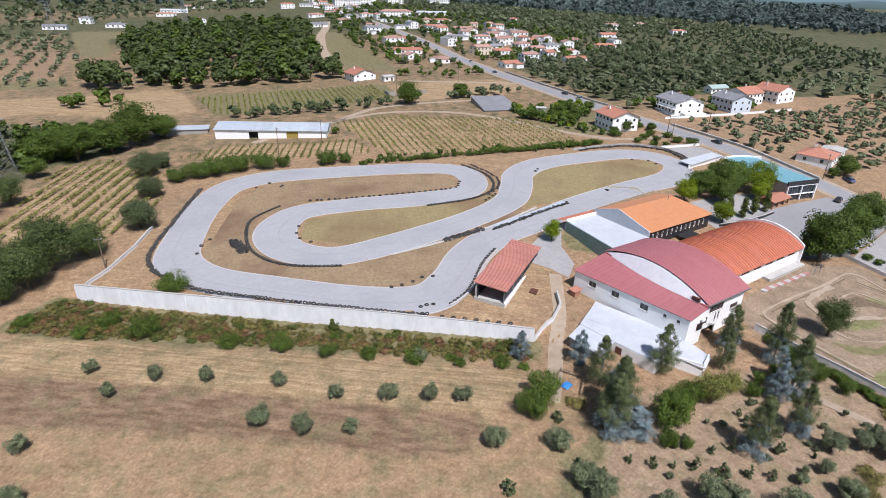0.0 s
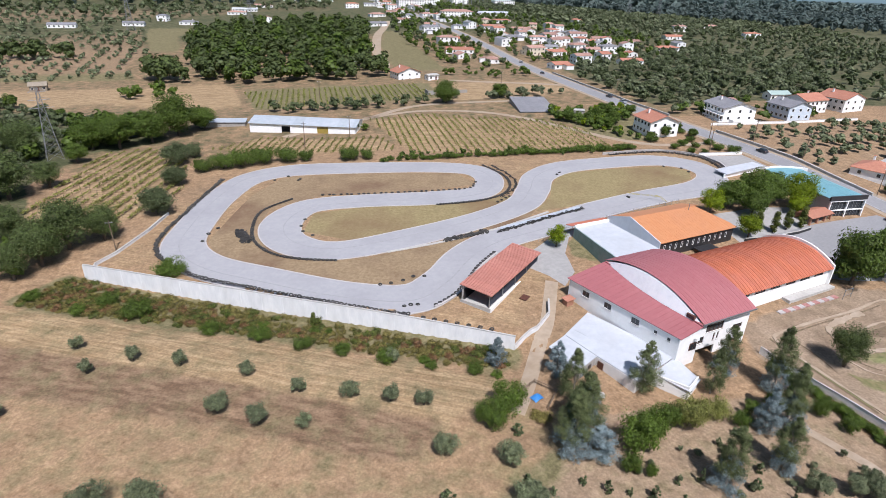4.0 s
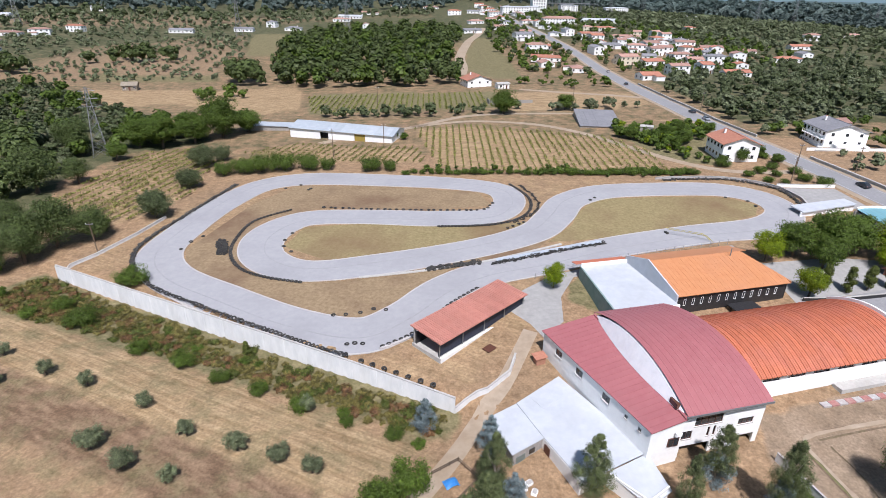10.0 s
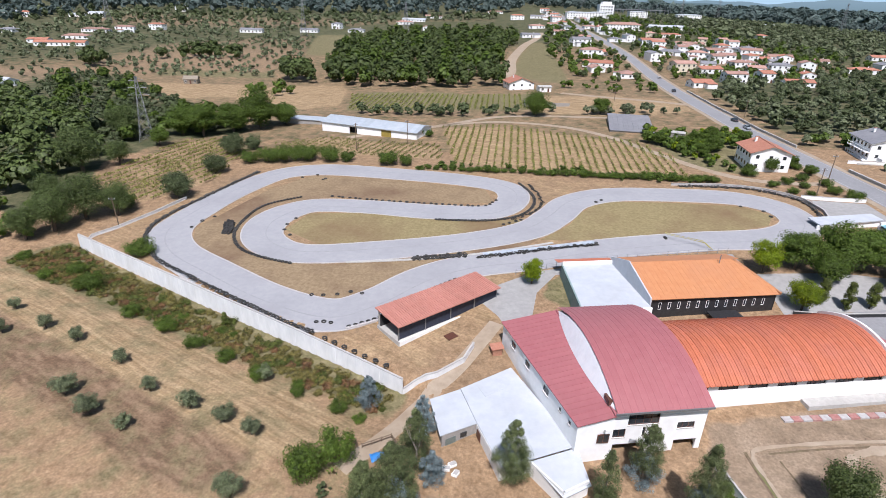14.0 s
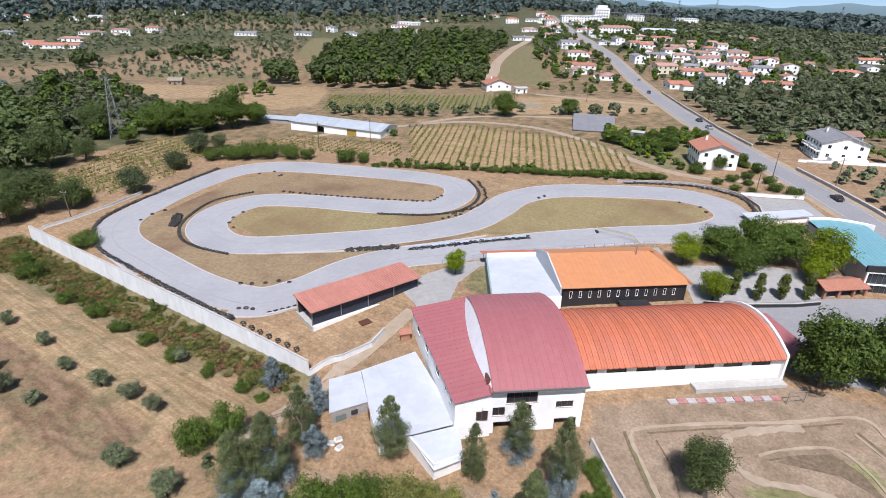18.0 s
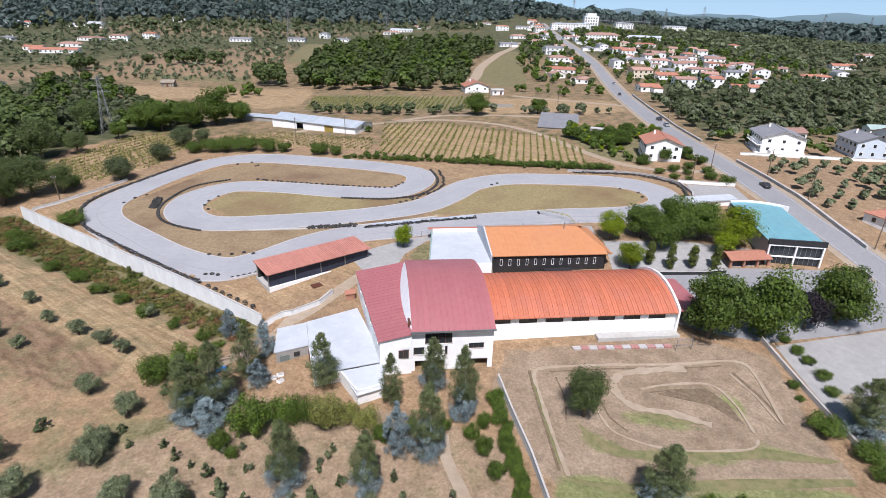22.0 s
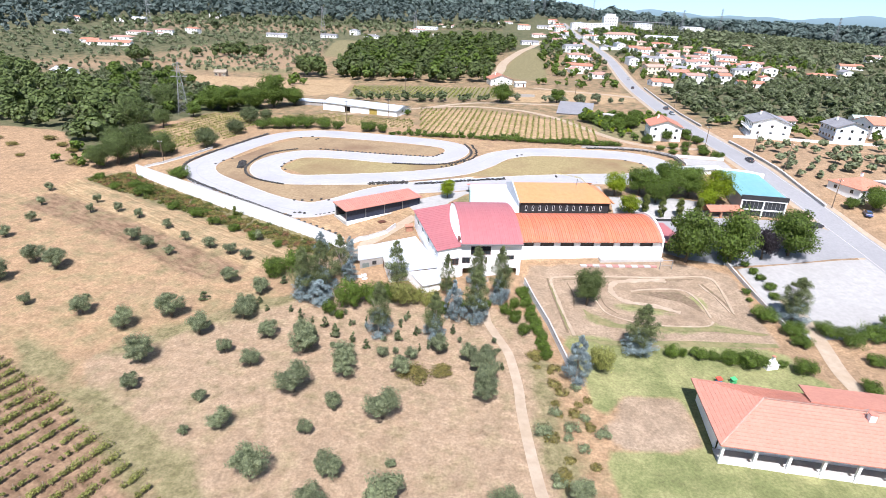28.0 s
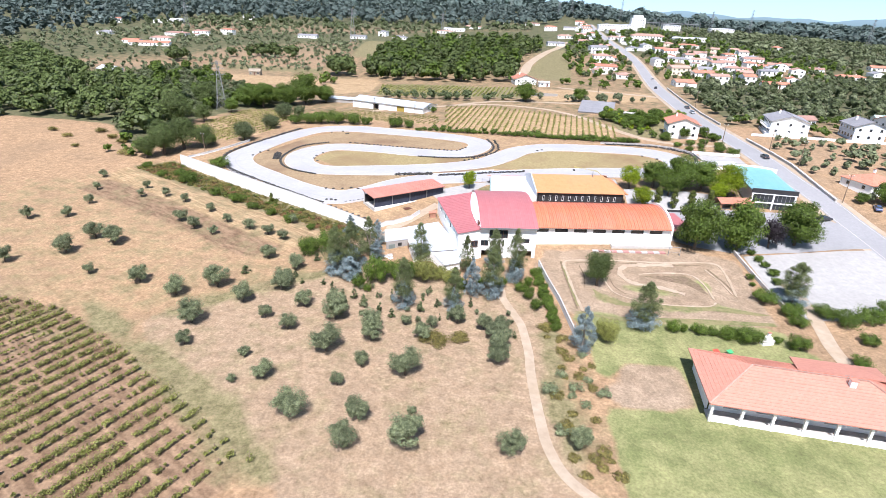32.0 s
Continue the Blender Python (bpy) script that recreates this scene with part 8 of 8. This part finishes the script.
car(104.8, 150, 88, CARRED, "dark car on the country road")
car(104.6, 235, -92, CARSILVER, "silver car on the country road")
car(110, 330, 80, CARRED, "dark car near the village")
car(101.5, 99, 20, CARRED, "dark car parked before the showroom")
car(121, 108, 70, CARBLUE, "blue car parked under a tree")
car(106, 249, 88, CARRED, "dark car parked beside the wall")
car(121, 384, 80, CARSILVER, "silver car parked beside the wall")

bbq = thing("garden_barbecue", pose(61, 37.2, float(height(61, 37.2)), 0, 0, 15), "white masonry garden barbecue with chimney", "barbecue")
part("base", block(-1.2, 1.2, -0.5, 0.5, -0.2, 0.9), WHITE, bbq)
part("worktop", block(-1.3, 1.3, -0.6, 0.6, 0.9, 1.0), CONCRETE, bbq)
part("hood", prism([(-0.6, -0.45), (0.6, -0.45), (0.6, 0.45), (-0.6, 0.45)], 1.0, 1.7), WHITE, bbq)
part("chimney", block(-0.25, 0.25, -0.2, 0.2, 1.7, 2.6), WHITE, bbq)
part("cap", block(-0.35, 0.35, -0.3, 0.3, 2.62, 2.7), TILE, bbq)
tarp = thing("blue_tarpaulin", pose(-29.1, 64.4, float(height(-29.1, 64.4)) + 0.1, 0, 0, 20), "crumpled blue tarpaulin over a heap", "tarpaulin")
rs = np.random.default_rng(3)
tv = [(i * 0.5 - 1, j * 0.5 - 0.8, 0.5 * math.cos((i - 2) * 0.6) * math.cos((j - 1.5) * 0.7) + rs.uniform(-0.1, 0.1)) for j in range(4) for i in range(5)]
part("cover", (tv, [(j * 5 + i, j * 5 + i + 1, j * 5 + i + 6, j * 5 + i + 5) for j in range(3) for i in range(4)]), mat("blue_plastic", (0.03, 0.16, 0.45), (0.05, 0.24, 0.55), 3.0, 0.4, bump=0.2), tarp)
part("heap", block(-0.7, 0.7, -0.5, 0.4, -0.3, 0.15), WOOD, tarp)

# gantry beside the start, and the fence along the pit straight
gantry = thing("start_gantry", pose(33.5, 129.0, float(height(33.5, 129)), 0, 0, 10), "yellow tubular start gantry lying beside the track", "gantry")
YELLOW = mat("yellow_tube_paint", (0.319, 0.274, 0.076), (0.38, 0.334, 0.106), 2.0, 0.5, bump=0)
for y0 in (0, 1.2):
    part("rail", tube([(0, y0 - 0.6, 1.4), (6, y0 - 6.6, 1.6), (7.5, y0 - 7.6, 0.2)], 0.08, 6), YELLOW, gantry)
for k in range(7):
    part("rung", tube([(k * 0.95, -0.6 - k * 0.95, 1.42), (k * 0.95, 0.6 - k * 0.95, 1.42)], 0.05, 5), YELLOW, gantry)
part("foot", block(-0.25, 0.25, -0.5, 0.6, -0.1, 0.5), RUBBER, gantry)
fence = thing("wire_fence", pose(0, 0, 0), "thin wire fence on slim posts along the pit yard", "fence")
fp = row_of([(-4.5, 112.2), (12, 116.8), (30, 119.6), (47, 121.6)], 2.4)
for x, y in fp:
    part("post", tube([drape(x, y, -0.2), drape(x, y, 1.5)], 0.05, 5), STEEL, fence)
for z in (0.5, 1.0, 1.45):
    part("wire", tube([drape(x, y, z) for x, y in fp], 0.015, 4), STEEL, fence)
rail = thing("gate_frame", pose(51.2, 72.9, float(height(51.2, 72.9)), 0, 0, 8), "grey tubular gate frame beside the hall", "gate")
for x in (0, 3.0):
    part("post", tube([(x, 0, -0.3), (x, 0, 2.4)], 0.07, 6), STEEL, rail)
part("bar", tube([(0, 0, 2.35), (3.0, 0, 2.35)], 0.06, 6), STEEL, rail)
part("bar", tube([(0, 0, 1.0), (3.0, 0, 1.0)], 0.04, 6), STEEL, rail)
junk = [(-19.5, 62.4), (-18.6, 63.1), (-18.2, 61.6)]
for k, (x, y) in enumerate(junk):
    ob = thing("plank_heap", pose(x, y, float(height(x, y)) + 0.05, 0, 3 * k, 30 * k), "broken white boards on the ground", "boards", "broken boards")
    part("board", block(-0.55, 0.5, -0.4, 0.4, -0.05, 0.28), WHITE, ob)
    part("board", block(-0.4, 0.55, -0.3, 0.25, 0.285, 0.4), CONCRETE, ob)
PEN = [(-31.5, 66.2), (-27.5, 68.4), (-25.2, 64.6), (-28.6, 61.4)]
pen = thing("plank_pen", pose(0, 0, 0), "low weathered plank pen round the tarpaulin", "fence")
for (x0, y0), (x1, y1) in zip(PEN, PEN[1:]):
    for k in range(4):
        x, y = x0 + (x1 - x0) * k / 3, y0 + (y1 - y0) * k / 3
        part("post", tube([drape(x, y, -0.2), drape(x, y, 0.95)], 0.06, 6), WOOD, pen)
    for z in (0.35, 0.75):
        part("rail", tube([drape(x0, y0, z), drape(x1, y1, z)], 0.06, 4), WOOD, pen)
TOYBLUE = mat("blue_toy_plastic", (0.05, 0.18, 0.42), (0.07, 0.22, 0.48), 2.0, 0.4, bump=0)
TOYGREEN = mat("green_toy_plastic", (0.05, 0.32, 0.12), (0.07, 0.38, 0.16), 2.0, 0.4, bump=0)
TOYRED = mat("red_toy_plastic", (0.5, 0.06, 0.04), (0.55, 0.08, 0.05), 2.0, 0.4, bump=0)
for x, y, a, b, what in ((49.6, 32.2, TOYBLUE, TOYRED, "blue and red plastic garden toy on the lawn"), (52.2, 32.4, TOYGREEN, TOYGREEN, "green plastic garden toy on the lawn")):
    toy = thing("garden_toy", pose(x, y, float(height(x, y)), 0, 0, 20), what, "toy", "garden toys")
    part("base", prism([(-0.5, -0.35), (0.5, -0.35), (0.42, 0.35), (-0.42, 0.35)], -0.1, 0.35), a, toy)
    part("top", prism([(-0.55, -0.4), (0.55, -0.4), (0.55, 0.4), (-0.55, 0.4)], [0.7, 0.7, 0.9, 0.9], [0.8, 0.8, 1.0, 1.0]), b, toy)
    for u in (-0.42, 0.42):
        part("post", tube([(u, 0, 0.3), (u, 0, 0.85)], 0.05, 6), a, toy)

# masts and beams of the substation behind the village
yard = thing("substation", pose(290, 960, float(height(290, 960)), 0, 0, -4), "pale steel masts and beams of a substation", "substation")
for j in range(3):
    for k in range(7):
        part("mast", tube([(k * 14 - 42, j * 22, -1), (k * 14 - 42, j * 22, 17 + 4 * (k % 2))], [0.45, 0.22], 5), STEEL, yard)
    part("beam", tube([(-42, j * 22, 13), (42, j * 22, 13)], 0.35, 4), STEEL, yard)
